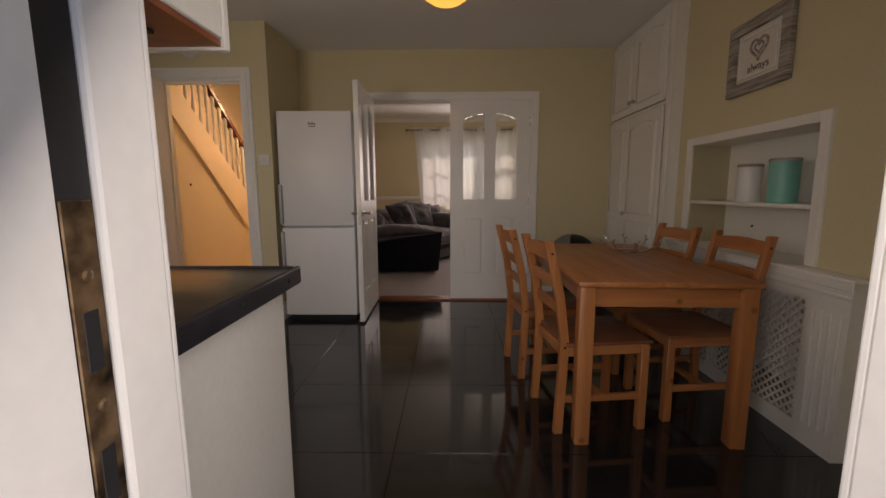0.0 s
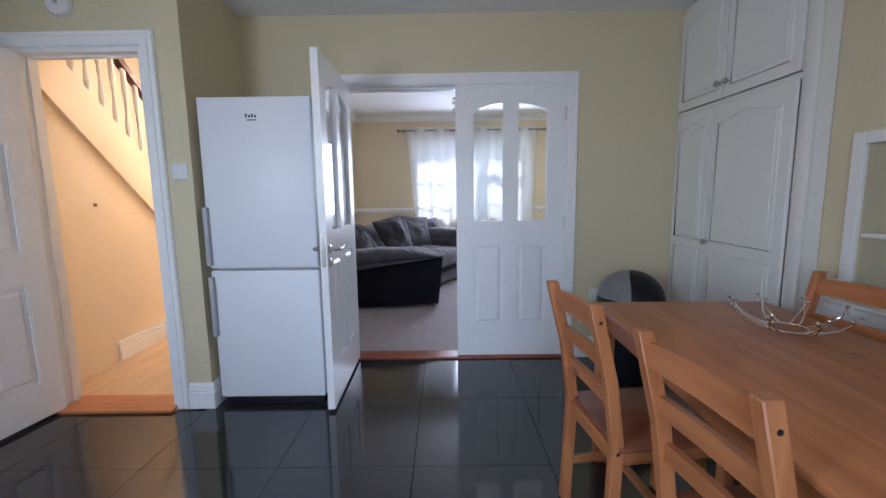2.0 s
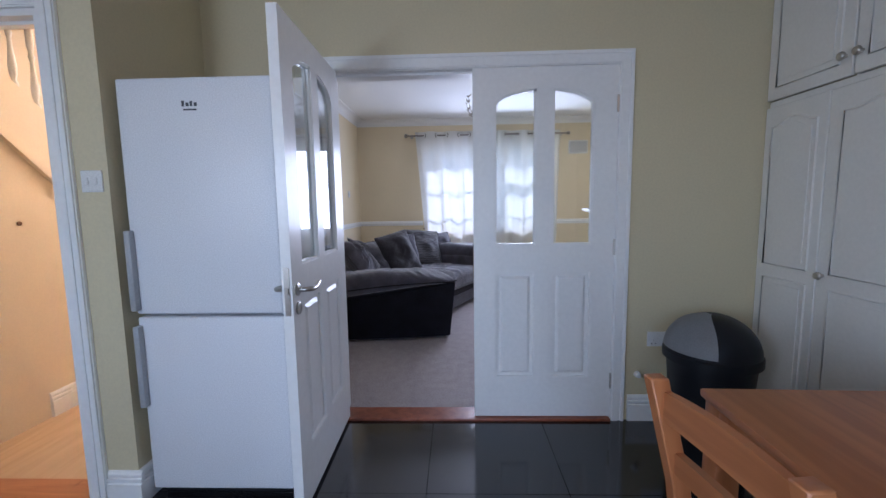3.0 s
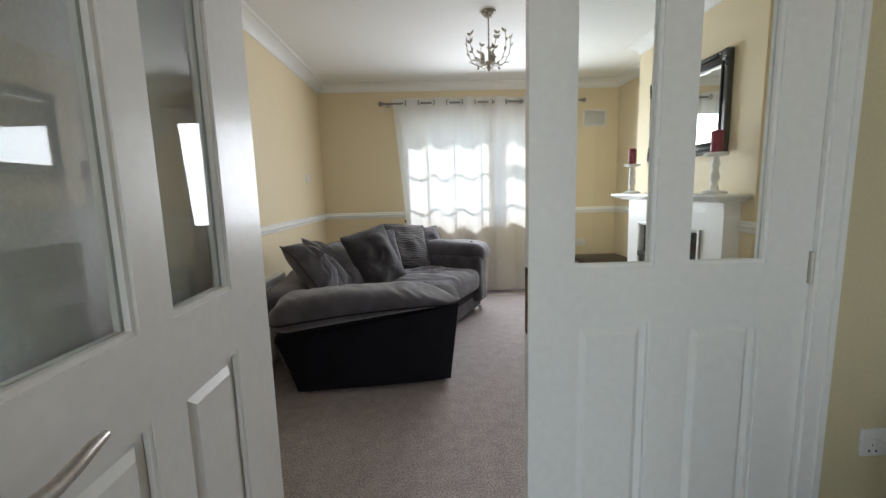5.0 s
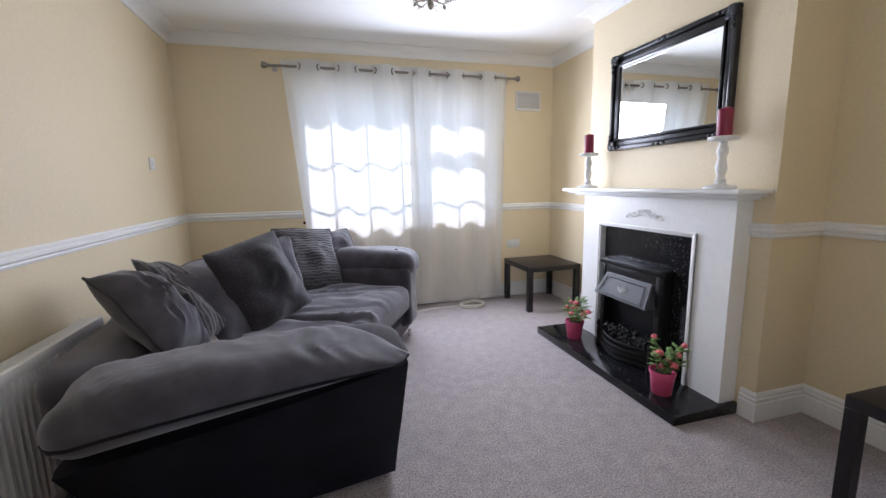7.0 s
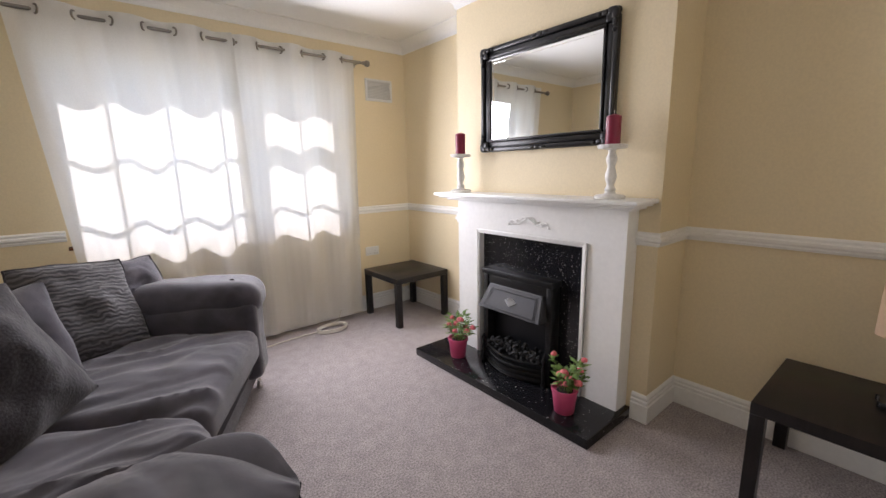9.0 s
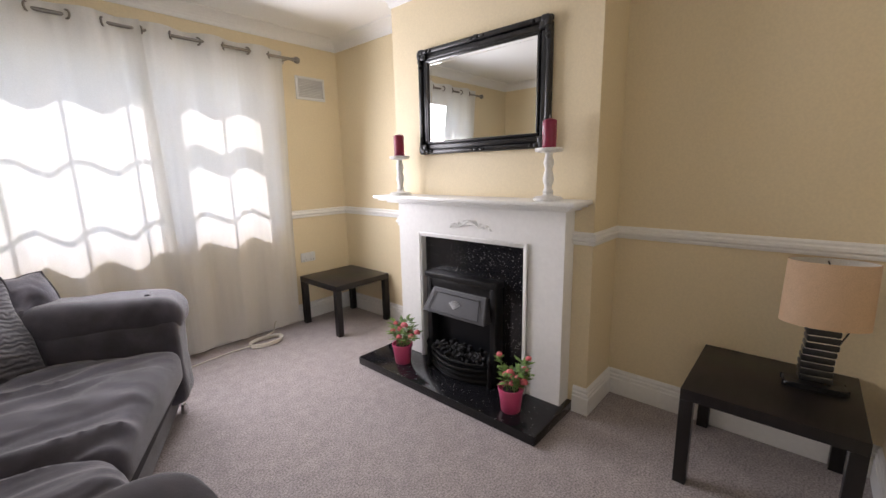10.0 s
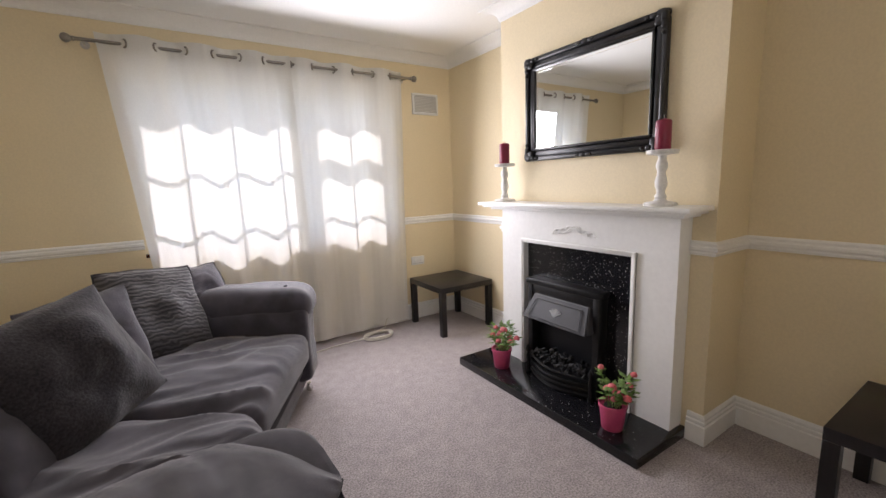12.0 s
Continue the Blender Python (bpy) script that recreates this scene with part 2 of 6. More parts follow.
# black composite stone with pale flecks
M_SPECK, tt, tb = node_mat("black_sparkle_stone")
co, vo, kr, nz = tt.nodes.new("ShaderNodeTexCoord"), tt.nodes.new("ShaderNodeTexVoronoi"), tt.nodes.new("ShaderNodeMapRange"), tt.nodes.new("ShaderNodeTexNoise")
vo.inputs["Scale"].default_value = 105
kr.inputs[1].default_value, kr.inputs[2].default_value, kr.inputs[3].default_value, kr.inputs[4].default_value = 0.15, 0.23, 1.0, 0.0
gate = tt.nodes.new("ShaderNodeMath")
gate.operation = "GREATER_THAN"
gate.inputs[1].default_value = 0.85
sep = tt.nodes.new("ShaderNodeSeparateColor")
mulg = tt.nodes.new("ShaderNodeMath")
mulg.operation = "MULTIPLY"
tt.links.new(co.outputs["Object"], vo.inputs[0])
tt.links.new(vo.outputs["Distance"], kr.inputs[0])
tt.links.new(vo.outputs["Color"], sep.inputs[0])
tt.links.new(sep.outputs[0], gate.inputs[0])
tt.links.new(kr.outputs[0], mulg.inputs[0])
tt.links.new(gate.outputs[0], mulg.inputs[1])
mx = tt.nodes.new("ShaderNodeMix")
mx.data_type = "RGBA"
mx.inputs[6].default_value, mx.inputs[7].default_value = (0.010, 0.010, 0.012, 1), (0.70, 0.68, 0.65, 1)
tt.links.new(mulg.outputs[0], mx.inputs[0])
tt.links.new(mx.outputs[2], tb.inputs["Base Color"])
tb.inputs["Roughness"].default_value = 0.16

# wavy patterned cushion cloth
M_WAVE, tt, tb = node_mat("wave_patterned_velour")
co, wv = tt.nodes.new("ShaderNodeTexCoord"), tt.nodes.new("ShaderNodeTexWave")
wv.wave_type, wv.bands_direction = "BANDS", "Y"
wv.inputs["Scale"].default_value, wv.inputs["Distortion"].default_value, wv.inputs["Detail"].default_value, wv.inputs["Detail Scale"].default_value = 13, 5.5, 1.0, 1.6
cr = tt.nodes.new("ShaderNodeValToRGB")
cr.color_ramp.elements[0].position, cr.color_ramp.elements[0].color = 0.35, (0.030, 0.028, 0.032, 1)
cr.color_ramp.elements[1].position, cr.color_ramp.elements[1].color = 0.6, (0.080, 0.075, 0.080, 1)
bp = tt.nodes.new("ShaderNodeBump")
bp.inputs["Strength"].default_value, bp.inputs["Distance"].default_value = 0.5, 0.006
tt.links.new(co.outputs["Object"], wv.inputs[0])
tt.links.new(wv.outputs[0], cr.inputs[0])
tt.links.new(cr.outputs[0], tb.inputs["Base Color"])
tt.links.new(wv.outputs[0], bp.inputs["Height"])
tt.links.new(bp.outputs[0], tb.inputs["Normal"])
tb.inputs["Roughness"].default_value, tb.inputs["Sheen Weight"].default_value = 0.8, 0.3

# sheer white curtain cloth: part of the light passes straight through
M_SHEER, tt, tb = node_mat("sheer_white_cotton")
tr, tp, df, m1, m2 = (tt.nodes.new(n) for n in ("ShaderNodeBsdfTranslucent", "ShaderNodeBsdfTransparent", "ShaderNodeBsdfDiffuse", "ShaderNodeMixShader", "ShaderNodeMixShader"))
co, nz, cm = tt.nodes.new("ShaderNodeTexCoord"), tt.nodes.new("ShaderNodeTexNoise"), tt.nodes.new("ShaderNodeMix")
nz.inputs["Scale"].default_value = 160
cm.data_type = "RGBA"
cm.inputs[6].default_value, cm.inputs[7].default_value = (0.80, 0.79, 0.75, 1), (0.92, 0.91, 0.88, 1)
tt.links.new(co.outputs["Object"], nz.inputs[0])
tt.links.new(nz.outputs[0], cm.inputs[0])
tt.links.new(cm.outputs[2], tr.inputs[0])
tt.links.new(cm.outputs[2], df.inputs[0])
m1.inputs[0].default_value, m2.inputs[0].default_value = 0.50, 0.004
tt.links.new(df.outputs[0], m1.inputs[1])
tt.links.new(tr.outputs[0], m1.inputs[2])
tt.links.new(m1.outputs[0], m2.inputs[1])
tt.links.new(tp.outputs[0], m2.inputs[2])
tt.links.new(m2.outputs[0], tt.nodes["Material Output"].inputs[0])

# thin flat window glass: clear straight through, with a Fresnel gloss
M_GLASS, tt, tb = node_mat("clear_glass")
tp, gl, lw, m1 = (tt.nodes.new(n) for n in ("ShaderNodeBsdfTransparent", "ShaderNodeBsdfGlossy", "ShaderNodeLayerWeight", "ShaderNodeMixShader"))
tp.inputs[0].default_value = (0.96, 0.98, 0.97, 1)
gl.inputs["Roughness"].default_value = 0.02
pw, ma = tt.nodes.new("ShaderNodeMath"), tt.nodes.new("ShaderNodeMath")
pw.operation, ma.operation = "POWER", "MULTIPLY_ADD"
pw.inputs[1].default_value, ma.inputs[1].default_value, ma.inputs[2].default_value = 4.0, 0.95, 0.045
tt.links.new(lw.outputs["Facing"], pw.inputs[0])
tt.links.new(pw.outputs[0], ma.inputs[0])
tt.links.new(ma.outputs[0], m1.inputs[0])
tt.links.new(tp.outputs[0], m1.inputs[1])
tt.links.new(gl.outputs[0], m1.inputs[2])
tt.links.new(m1.outputs[0], tt.nodes["Material Output"].inputs[0])

M_MIRROR, tt, tb = node_mat("silvered_mirror")
tb.inputs["Metallic"].default_value, tb.inputs["Roughness"].default_value = 1.0, 0.01
tb.inputs["Base Color"].default_value = (0.90, 0.91, 0.90, 1)

M_GLOW, tt, tb = node_mat("lit_amber_shade")
tb.inputs["Base Color"].default_value = (0.7, 0.4, 0.12, 1)
tb.inputs["Emission Color"].default_value, tb.inputs["Emission Strength"].default_value = (1.0, 0.42, 0.07, 1), 1.2


# ---- mesh tools ----
def box(bm, x0, y0, z0, x1, y1, z1, m=None):
    """A box between two corners; m: a pose laid on it."""
    c = Vector(((x0 + x1) / 2, (y0 + y1) / 2, (z0 + z1) / 2))
    s = Matrix.Diagonal((abs(x1 - x0), abs(y1 - y0), abs(z1 - z0), 1))
    return bmesh.ops.create_cube(bm, size=1, matrix=(m or Matrix()) @ Matrix.Translation(c) @ s)["verts"]


def soft_box(bm, x0, y0, z0, x1, y1, z1, r=0.006, seg=2, m=None):
    """A box with rounded edges."""
    v = box(bm, x0, y0, z0, x1, y1, z1, m)
    e = list({e for w in v for e in w.link_edges})
    bmesh.ops.bevel(bm, geom=e, offset=r, segments=seg, affect="EDGES", profile=0.5)


def prism(bm, pts, axis, a, b):
    """A polygon drawn in the two other axes, pulled from a to b along axis."""
    def at(p, v):
        q = list(p)
        q.insert(axis, v)
        return q
    lo, hi = [bm.verts.new(at(p, a)) for p in pts], [bm.verts.new(at(p, b)) for p in pts]
    n = len(pts)
    fs = [bm.faces.new(lo), bm.faces.new(hi)] + [bm.faces.new((lo[i], lo[(i + 1) % n], hi[(i + 1) % n], hi[i])) for i in range(n)]
    bmesh.ops.recalc_face_normals(bm, faces=fs)


def lathe(bm, profile, m=None, n=24, sx=1.0, sy=1.0):
    """Rings of (radius, height) turned round the z axis."""
    m = m or Matrix()
    rings = []
    for r, z in profile:
        rings.append([bm.verts.new(m @ Vector((r * sx * math.cos(6.2831853 * k / n), r * sy * math.sin(6.2831853 * k / n), z))) for k in range(n)])
    fs = []
    for a, b in zip(rings, rings[1:]):
        fs += [bm.faces.new((a[k], a[(k + 1) % n], b[(k + 1) % n], b[k])) for k in range(n)]
    fs += [bm.faces.new(rings[0][::-1]), bm.faces.new(rings[-1])]
    bmesh.ops.recalc_face_normals(bm, faces=fs)


def tube(bm, pts, r, n=8, close=False):
    """A round bar along points; r: one radius or one a point."""
    pts = [Vector(p) for p in pts]
    rr = r if isinstance(r, (list, tuple)) else [r] * len(pts)
    rings, up = [], None
    for i, p in enumerate(pts):
        a = pts[i - 1] if i or close else p
        b = pts[(i + 1) % len(pts)] if i + 1 < len(pts) or close else p
        t = (b - a).normalized()
        if up is None:
            up = Vector((0, 0, 1)) if abs(t.z) < 0.9 else Vector((1, 0, 0))
        side = t.cross(up).normalized()
        up = side.cross(t).normalized()
        rings.append([bm.verts.new(p + rr[i] * (math.cos(6.2831853 * k / n) * side + math.sin(6.2831853 * k / n) * up)) for k in range(n)])
    fs = []
    pairs = list(zip(rings, rings[1:])) + ([(rings[-1], rings[0])] if close else [])
    for a, b in pairs:
        fs += [bm.faces.new((a[k], a[(k + 1) % n], b[(k + 1) % n], b[k])) for k in range(n)]
    if not close:
        fs += [bm.faces.new(rings[0][::-1]), bm.faces.new(rings[-1])]
    bmesh.ops.recalc_face_normals(bm, faces=fs)


def pad(bm, sx, sy, sz, r, n=10, warp=None, m=None, wrinkle=0.0, freq=6.0, seed=0.0):
    """A stuffed block: a cube grid with rounded edges of radius r; warp moves a point (u, v, w in -1..1 given too)."""
    half = Vector((sx / 2, sy / 2, sz / 2))
    core = Vector([max(h - r, 0.001) for h in half])
    seen = {}
    def vert(p):
        key = tuple(round(c, 4) for c in p)
        if key in seen:
            return seen[key]
        q = Vector([p[i] * half[i] for i in range(3)])
        c = Vector([max(-core[i], min(core[i], q[i])) for i in range(3)])
        d = q - c
        if d.length > 1e-9:
            q = c + d.normalized() * r
        if wrinkle:
            k = noise.noise(Vector((q.x * freq + seed, q.y * freq, q.z * freq))) + 0.5 * noise.noise(Vector((q.x * freq * 2.3, q.y * freq * 2.3 + seed, q.z * freq * 2.3)))
            q = q + (d.normalized() if d.length > 1e-9 else Vector()) * wrinkle * k
        if warp:
            q = warp(q, p)
        seen[key] = bm.verts.new(m @ q if m else q)
        return seen[key]
    lin = [-1 + 2 * i / n for i in range(n + 1)]
    fs = []
    for ax in range(3):
        for s in (-1, 1):
            for i in range(n):
                for j in range(n):
                    quad = []
                    for a, b in ((i, j), (i + 1, j), (i + 1, j + 1), (i, j + 1)):
                        p = [lin[a], lin[b]]
                        p.insert(ax, s)
                        quad.append(vert(p))
                    if len(set(quad)) == 4:
                        fs.append(bm.faces.new(quad))
    bmesh.ops.recalc_face_normals(bm, faces=fs)


def pillow(bm, w, h, thick, m, n=18, seed=0.0):
    """A scatter cushion in its local xy plane with pinched corners, creases and a soft slump; gives back its seam."""
    top, bot, fs = {}, {}, []
    for i in range(n + 1):
        for j in range(n + 1):
            u, v = -1 + 2 * i / n, -1 + 2 * j / n
            x = u * w / 2 * (1 - 0.05 * (1 - v * v) - 0.05 * u * u * v * v) + 0.012 * noise.noise(Vector((v * 1.7, seed, u)))
            y = v * h / 2 * (1 - 0.05 * (1 - u * u) - 0.05 * u * u * v * v) + 0.012 * noise.noise(Vector((u * 1.7, seed + 4, v)))
            k = max(0.0, (1 - abs(u) ** 2.2) * (1 - abs(v) ** 2.2)) ** 0.6
            bend = v + 0.35 * noise.noise(Vector((u * 1.4, v * 1.4, seed + 2)))
            c = 0.22 * noise.noise(Vector((u * 1.8 + seed, v * 1.8, seed)))
            c += 0.26 * (0.22 - abs(noise.noise(Vector((u * 0.9 + seed + 0.8 * v, bend * 3.2, 7.0)))))
            c += 0.12 * (0.22 - abs(noise.noise(Vector((u * 2.4 + seed, bend * 6.5 + u, 3.0)))))
            z = thick / 2 * k * (1 + c)
            edge = i in (0, n) or j in (0, n)
            sag = 0.025 * noise.noise(Vector((u * 1.3, v * 1.3, seed + 9)))
            top[i, j] = bm.verts.new(m @ Vector((x, y, z + sag)))
            bot[i, j] = top[i, j] if edge else bm.verts.new(m @ Vector((x, y, -z * 0.8 + sag)))
    for i in range(n):
        for j in range(n):
            fs.append(bm.faces.new((top[i, j], top[i + 1, j], top[i + 1, j + 1], top[i, j + 1])))
            q = [bot[i, j], bot[i, j + 1], bot[i + 1, j + 1], bot[i + 1, j]]
            fs.append(bm.faces.new(q))
    bmesh.ops.recalc_face_normals(bm, faces=fs)
    ring = [(i, 0) for i in range(n)] + [(n, j) for j in range(n)] + [(i, n) for i in range(n, 0, -1)] + [(0, j) for j in range(n, 0, -1)]
    return [top[r].co.copy() for r in ring]


def grid_slab(bm, us, vs, holes, put):
    """Boxes that fill the rectangle us x vs but for holes (u0, u1, v0, v1); put(bm, u0, v0, u1, v1) makes one."""
    ul = sorted({us[0], us[1], *(h[0] for h in holes), *(h[1] for h in holes)})
    vl = sorted({vs[0], vs[1], *(h[2] for h in holes), *(h[3] for h in holes)})
    for a, b in zip(ul, ul[1:]):
        run = None
        for c, e in zip(vl, vl[1:]):
            mu, mv = (a + b) / 2, (c + e) / 2
            free = not any(h[0] < mu < h[1] and h[2] < mv < h[3] for h in holes)
            if free:
                run = (run[0], e) if run else (c, e)
            if (not free or e == vl[-1]) and run:
                put(bm, a, run[0], b, run[1])
                run = None


def mesh(name, bm, material, smooth=True, angle=40):
    me = bpy.data.meshes.new(name)
    bm.to_mesh(me)
    bm.free()
    me.materials.append(material)
    if smooth:
        me.shade_smooth()
        me.set_sharp_from_angle(angle=radians(angle))
    return me


def part(name, bm, material, parent, label="", smooth=True):
    ob = new(name, mesh(name, bm, material, smooth))
    ob.parent = parent
    if label:
        tagged(ob, label)
    return ob


def thing(name, label, category, m=None, group="", kind=""):
    ob = new(name)
    ob.empty_display_size = 0.1
    ob.matrix_world = m or Matrix()
    return tagged(ob, label, category, group, kind)


def solid(name, bm, material, label, category="", m=None, kind="", group="", smooth=True):
    ob = new(name, mesh(name, bm, material, smooth))
    if m:
        ob.matrix_world = m
    return tagged(ob, label, category, group, kind)


def setting(name, bm, material, label, smooth=False):
    return solid(name, bm, material, label, kind="structure", smooth=smooth)

# ---- the shell of the house ----
K_TOP, L_TOP = 2.475, 2.53


def wall(name, axis, at0, at1, run, top, holes, material, label, base=0.0):
    """A wall across axis (0: x, 1: y) between at0 and at1, along run, with holes (from, to, z0, z1)."""
    bm = bmesh.new()
    if axis == 1:
        grid_slab(bm, run, (base, top), holes, lambda b, u0, v0, u1, v1: box(b, u0, at0, v0, u1, at1, v1))
    else:
        grid_slab(bm, run, (base, top), holes, lambda b, u0, v0, u1, v1: box(b, at0, u0, v0, at1, u1, v1))
    return setting(name, bm, material, label)


wall("wall_rear", 1, -0.07, 0.23, (-3.0, 1.8), K_TOP, [(-0.18, 0.63, 0, 2.06), (-2.2, -1.3, 1.0, 1.98)], M_WALL_K, "pale yellow rear kitchen wall with a doorway")
wall("wall_kitchen_west", 0, -3.12, -3.0, (-0.07, 3.36), K_TOP, [], M_WALL_K, "pale yellow kitchen side wall")
wall("wall_kitchen_east", 0, 1.80, 2.05, (-0.07, 2.84), K_TOP, [(1.69, 2.665, 0.05, 1.425)], M_WALL_K, "pale yellow kitchen wall with a recessed niche")
wall("wall_niche_back", 0, 2.05, 2.35, (1.6, 2.84), K_TOP, [], M_SATIN, "off-white painted back of the wall niche")
wall("wall_hall_door", 1, 3.24, 3.36, (-3.0, -1.53), K_TOP, [(-2.25, -1.54, 0, 2.05)], M_WALL_K, "pale yellow wall with the hall doorway")
wall("wall_nook", 0, -1.53, -1.335, (3.24, 3.945), K_TOP, [], M_WALL_K, "pale yellow return wall beside the fridge")
wall("wall_double_door", 1, 3.945, 4.03, (-1.335, 2.25), K_TOP, [(-0.675, 0.96, 0, 2.03)], M_WALL_K, "pale yellow wall with the double doorway")
wall("wall_living_south", 1, 4.03, 4.12, (-1.43, 2.30), L_TOP, [(-0.675, 0.96, 0, 2.03)], M_WALL, "cream living room wall with the double doorway")
wall("wall_cupboard_back", 0, 2.25, 2.35, (2.84, 4.03), K_TOP, [], M_WALL_K, "plain wall behind the built-in cupboard")
wall("wall_living_west", 0, -1.53, -1.43, (3.945, 8.2), L_TOP, [], M_WALL, "cream living room wall with a dado rail")
wall("wall_living_east", 0, 2.17, 2.30, (4.12, 8.2), L_TOP, [], M_WALL, "cream living room wall of the alcoves")
wall("wall_window", 1, 7.92, 8.2, (-1.43, 2.17), L_TOP, [(-0.42, 1.46, 0.92, 2.24)], M_WALL, "cream living room wall with a wide window")
bm = bmesh.new()
box(bm, 1.83, 5.28, 0, 2.17, 6.75, L_TOP)
setting("wall_chimney_breast", bm, M_WALL, "cream chimney breast behind the fireplace")

# hall and stairwell shell
wall("wall_hall_north", 1, 8.2, 8.3, (-3.5, -1.43), 4.9, [], M_HALL, "peach end wall of the hall")
wall("wall_stairs_west", 0, -3.5, -3.4, (3.24, 8.2), 4.9, [], M_HALL, "peach wall beside the stairs")
wall("wall_stairs_upper_south", 1, 3.24, 3.36, (-3.4, -1.43), 4.9, [], M_HALL, "peach upper wall of the stairwell", base=K_TOP + 0.1)
wall("wall_stairs_upper_east", 0, -1.53, -1.43, (3.36, 8.2), 4.9, [], M_HALL, "peach upper landing wall", base=L_TOP + 0.1)
bm = bmesh.new()
box(bm, -1.536, 3.36, 0, -1.53, 8.2, 2.45)
setting("wall_hall_east_face", bm, M_HALL, "peach painted face of the hall wall")

bm = bmesh.new()
box(bm, -3.12, -0.07, K_TOP, 2.35, 4.03, K_TOP + 0.1)
setting("ceiling_kitchen", bm, M_CEIL, "white painted kitchen ceiling")
bm = bmesh.new()
box(bm, -1.53, 4.03, L_TOP, 2.30, 8.2, L_TOP + 0.1)
setting("ceiling_living", bm, M_CEIL, "white painted living room ceiling")
bm = bmesh.new()
box(bm, -2.44, 3.36, 2.45, -1.53, 8.2, 2.55)
setting("ceiling_hall", bm, M_CEIL, "white painted hall ceiling")
bm = bmesh.new()
box(bm, -3.5, 3.24, 4.9, -1.43, 8.3, 5.0)
setting("ceiling_stairwell", bm, M_CEIL, "white painted stairwell ceiling")
bm = bmesh.new()
box(bm, -3.0, 0.23, 2.23, -2.66, 3.24, K_TOP)
setting("trim_soffit", bm, M_WALL_K, "boxed-in soffit under the kitchen ceiling")

# unseen ground plane, dark so that little sun bounces to the window
bm = bmesh.new()
box(bm, -200, -200, -0.3, 200, 200, -0.12)
setting("ground", bm, M_GROUND, "unseen ground, kept dark to dim light on the curtain")
bm = bmesh.new()
box(bm, -3.0, -0.07, -0.1, 2.3, 3.2, -0.008)
box(bm, -1.40, 3.2, -0.1, 2.3, 3.95, -0.008)
floor_k = setting("floor_kitchen", bm, M_GROUT, "glossy black tiled kitchen floor")
bm = bmesh.new()
box(bm, -1.43, 4.03, -0.1, 2.17, 7.92, 0.0)
setting("floor_living", bm, M_CARPET, "mauve-grey carpet of the living room")
bm = bmesh.new()
box(bm, -3.4, 3.2, -0.1, -1.53, 8.2, 0.0)
setting("floor_hall", bm, M_LAMINATE, "pale laminate hall floor")
bm = bmesh.new()
soft_box(bm, -0.645, 3.915, 0, 0.93, 4.06, 0.016, 0.004)
setting("trim_threshold", bm, M_SADDLE, "red-brown wooden threshold under the double doors")
bm = bmesh.new()
soft_box(bm, -2.25, 3.17, 0, -1.54, 3.37, 0.018, 0.004)
setting("trim_hall_threshold", bm, M_PINE_X, "honey-brown wooden threshold of the hall door")


def run_profile(name, pts, axis, a, b, at, sign, material, label, ma=0, mb=0):
    """A moulding: outline points (out from the wall, height) pulled along axis from a to b; at: the wall's face; sign: the way out of it;
    ma, mb: mitres at the ends (1: round an outer corner, -1: into an inner corner)."""
    bm = bmesh.new()
    ends = []
    for end, k in ((a, -ma), (b, mb)):
        row = []
        for u, z in pts:
            p = (end + k * u, at + sign * u, z) if axis == 0 else (at + sign * u, end + k * u, z)
            row.append(bm.verts.new(p))
        ends.append(row)
    n = len(pts)
    fs = [bm.faces.new(ends[0]), bm.faces.new(ends[1])] + [bm.faces.new((ends[0][i], ends[0][(i + 1) % n], ends[1][(i + 1) % n], ends[1][i])) for i in range(n)]
    bmesh.ops.recalc_face_normals(bm, faces=fs)
    return solid(name, bm, material, label, kind="structure", smooth=False)


SKIRT = [(0, 0), (0.02, 0), (0.02, 0.096), (0.013, 0.101), (0.017, 0.108), (0.017, 0.119), (0.010, 0.124), (0.013, 0.131), (0.013, 0.141), (0.007, 0.150), (0, 0.153)]
for axis, a, b, at, sign, ma, mb in ((0, -1.43, 2.17, 7.92, -1, -1, -1), (1, 4.12, 7.92, -1.43, 1, -1, -1), (1, 6.75, 7.92, 2.17, -1, -1, -1), (1, 4.12, 5.28, 2.17, -1, -1, -1), (0, 1.83, 2.17, 5.28, -1, 1, -1), (0, 1.83, 2.17, 6.75, 1, 1, -1),
                                     (0, 1.03, 2.17, 4.12, 1, 0, -1), (1, 5.28, 5.354, 1.83, -1, 1, 0), (0, -1.43, -0.745, 4.12, 1, -1, 0)):
    run_profile("baseboard", SKIRT, axis, a, b, at, sign, M_GLOSS, "white moulded skirting board", ma, mb)
for axis, a, b, at, sign in ((0, -1.465, -1.315, 3.24, -1), (1, 3.24, 3.925, -1.335, 1), (0, 1.03, 1.72, 3.945, -1), (0, -1.335, -0.745, 3.945, -1), (1, 0.23, 1.36, 1.80, -1)):
    run_profile("baseboard", SKIRT, axis, a, b, at, sign, M_GLOSS, "white moulded kitchen skirting board")
run_profile("baseboard", SKIRT, 1, 3.96, 8.2, -2.47, 1, M_GLOSS, "white skirting board under the stairs")
run_profile("baseboard", SKIRT, 1, 3.36, 8.2, -1.536, -1, M_GLOSS, "white skirting board in the hall")

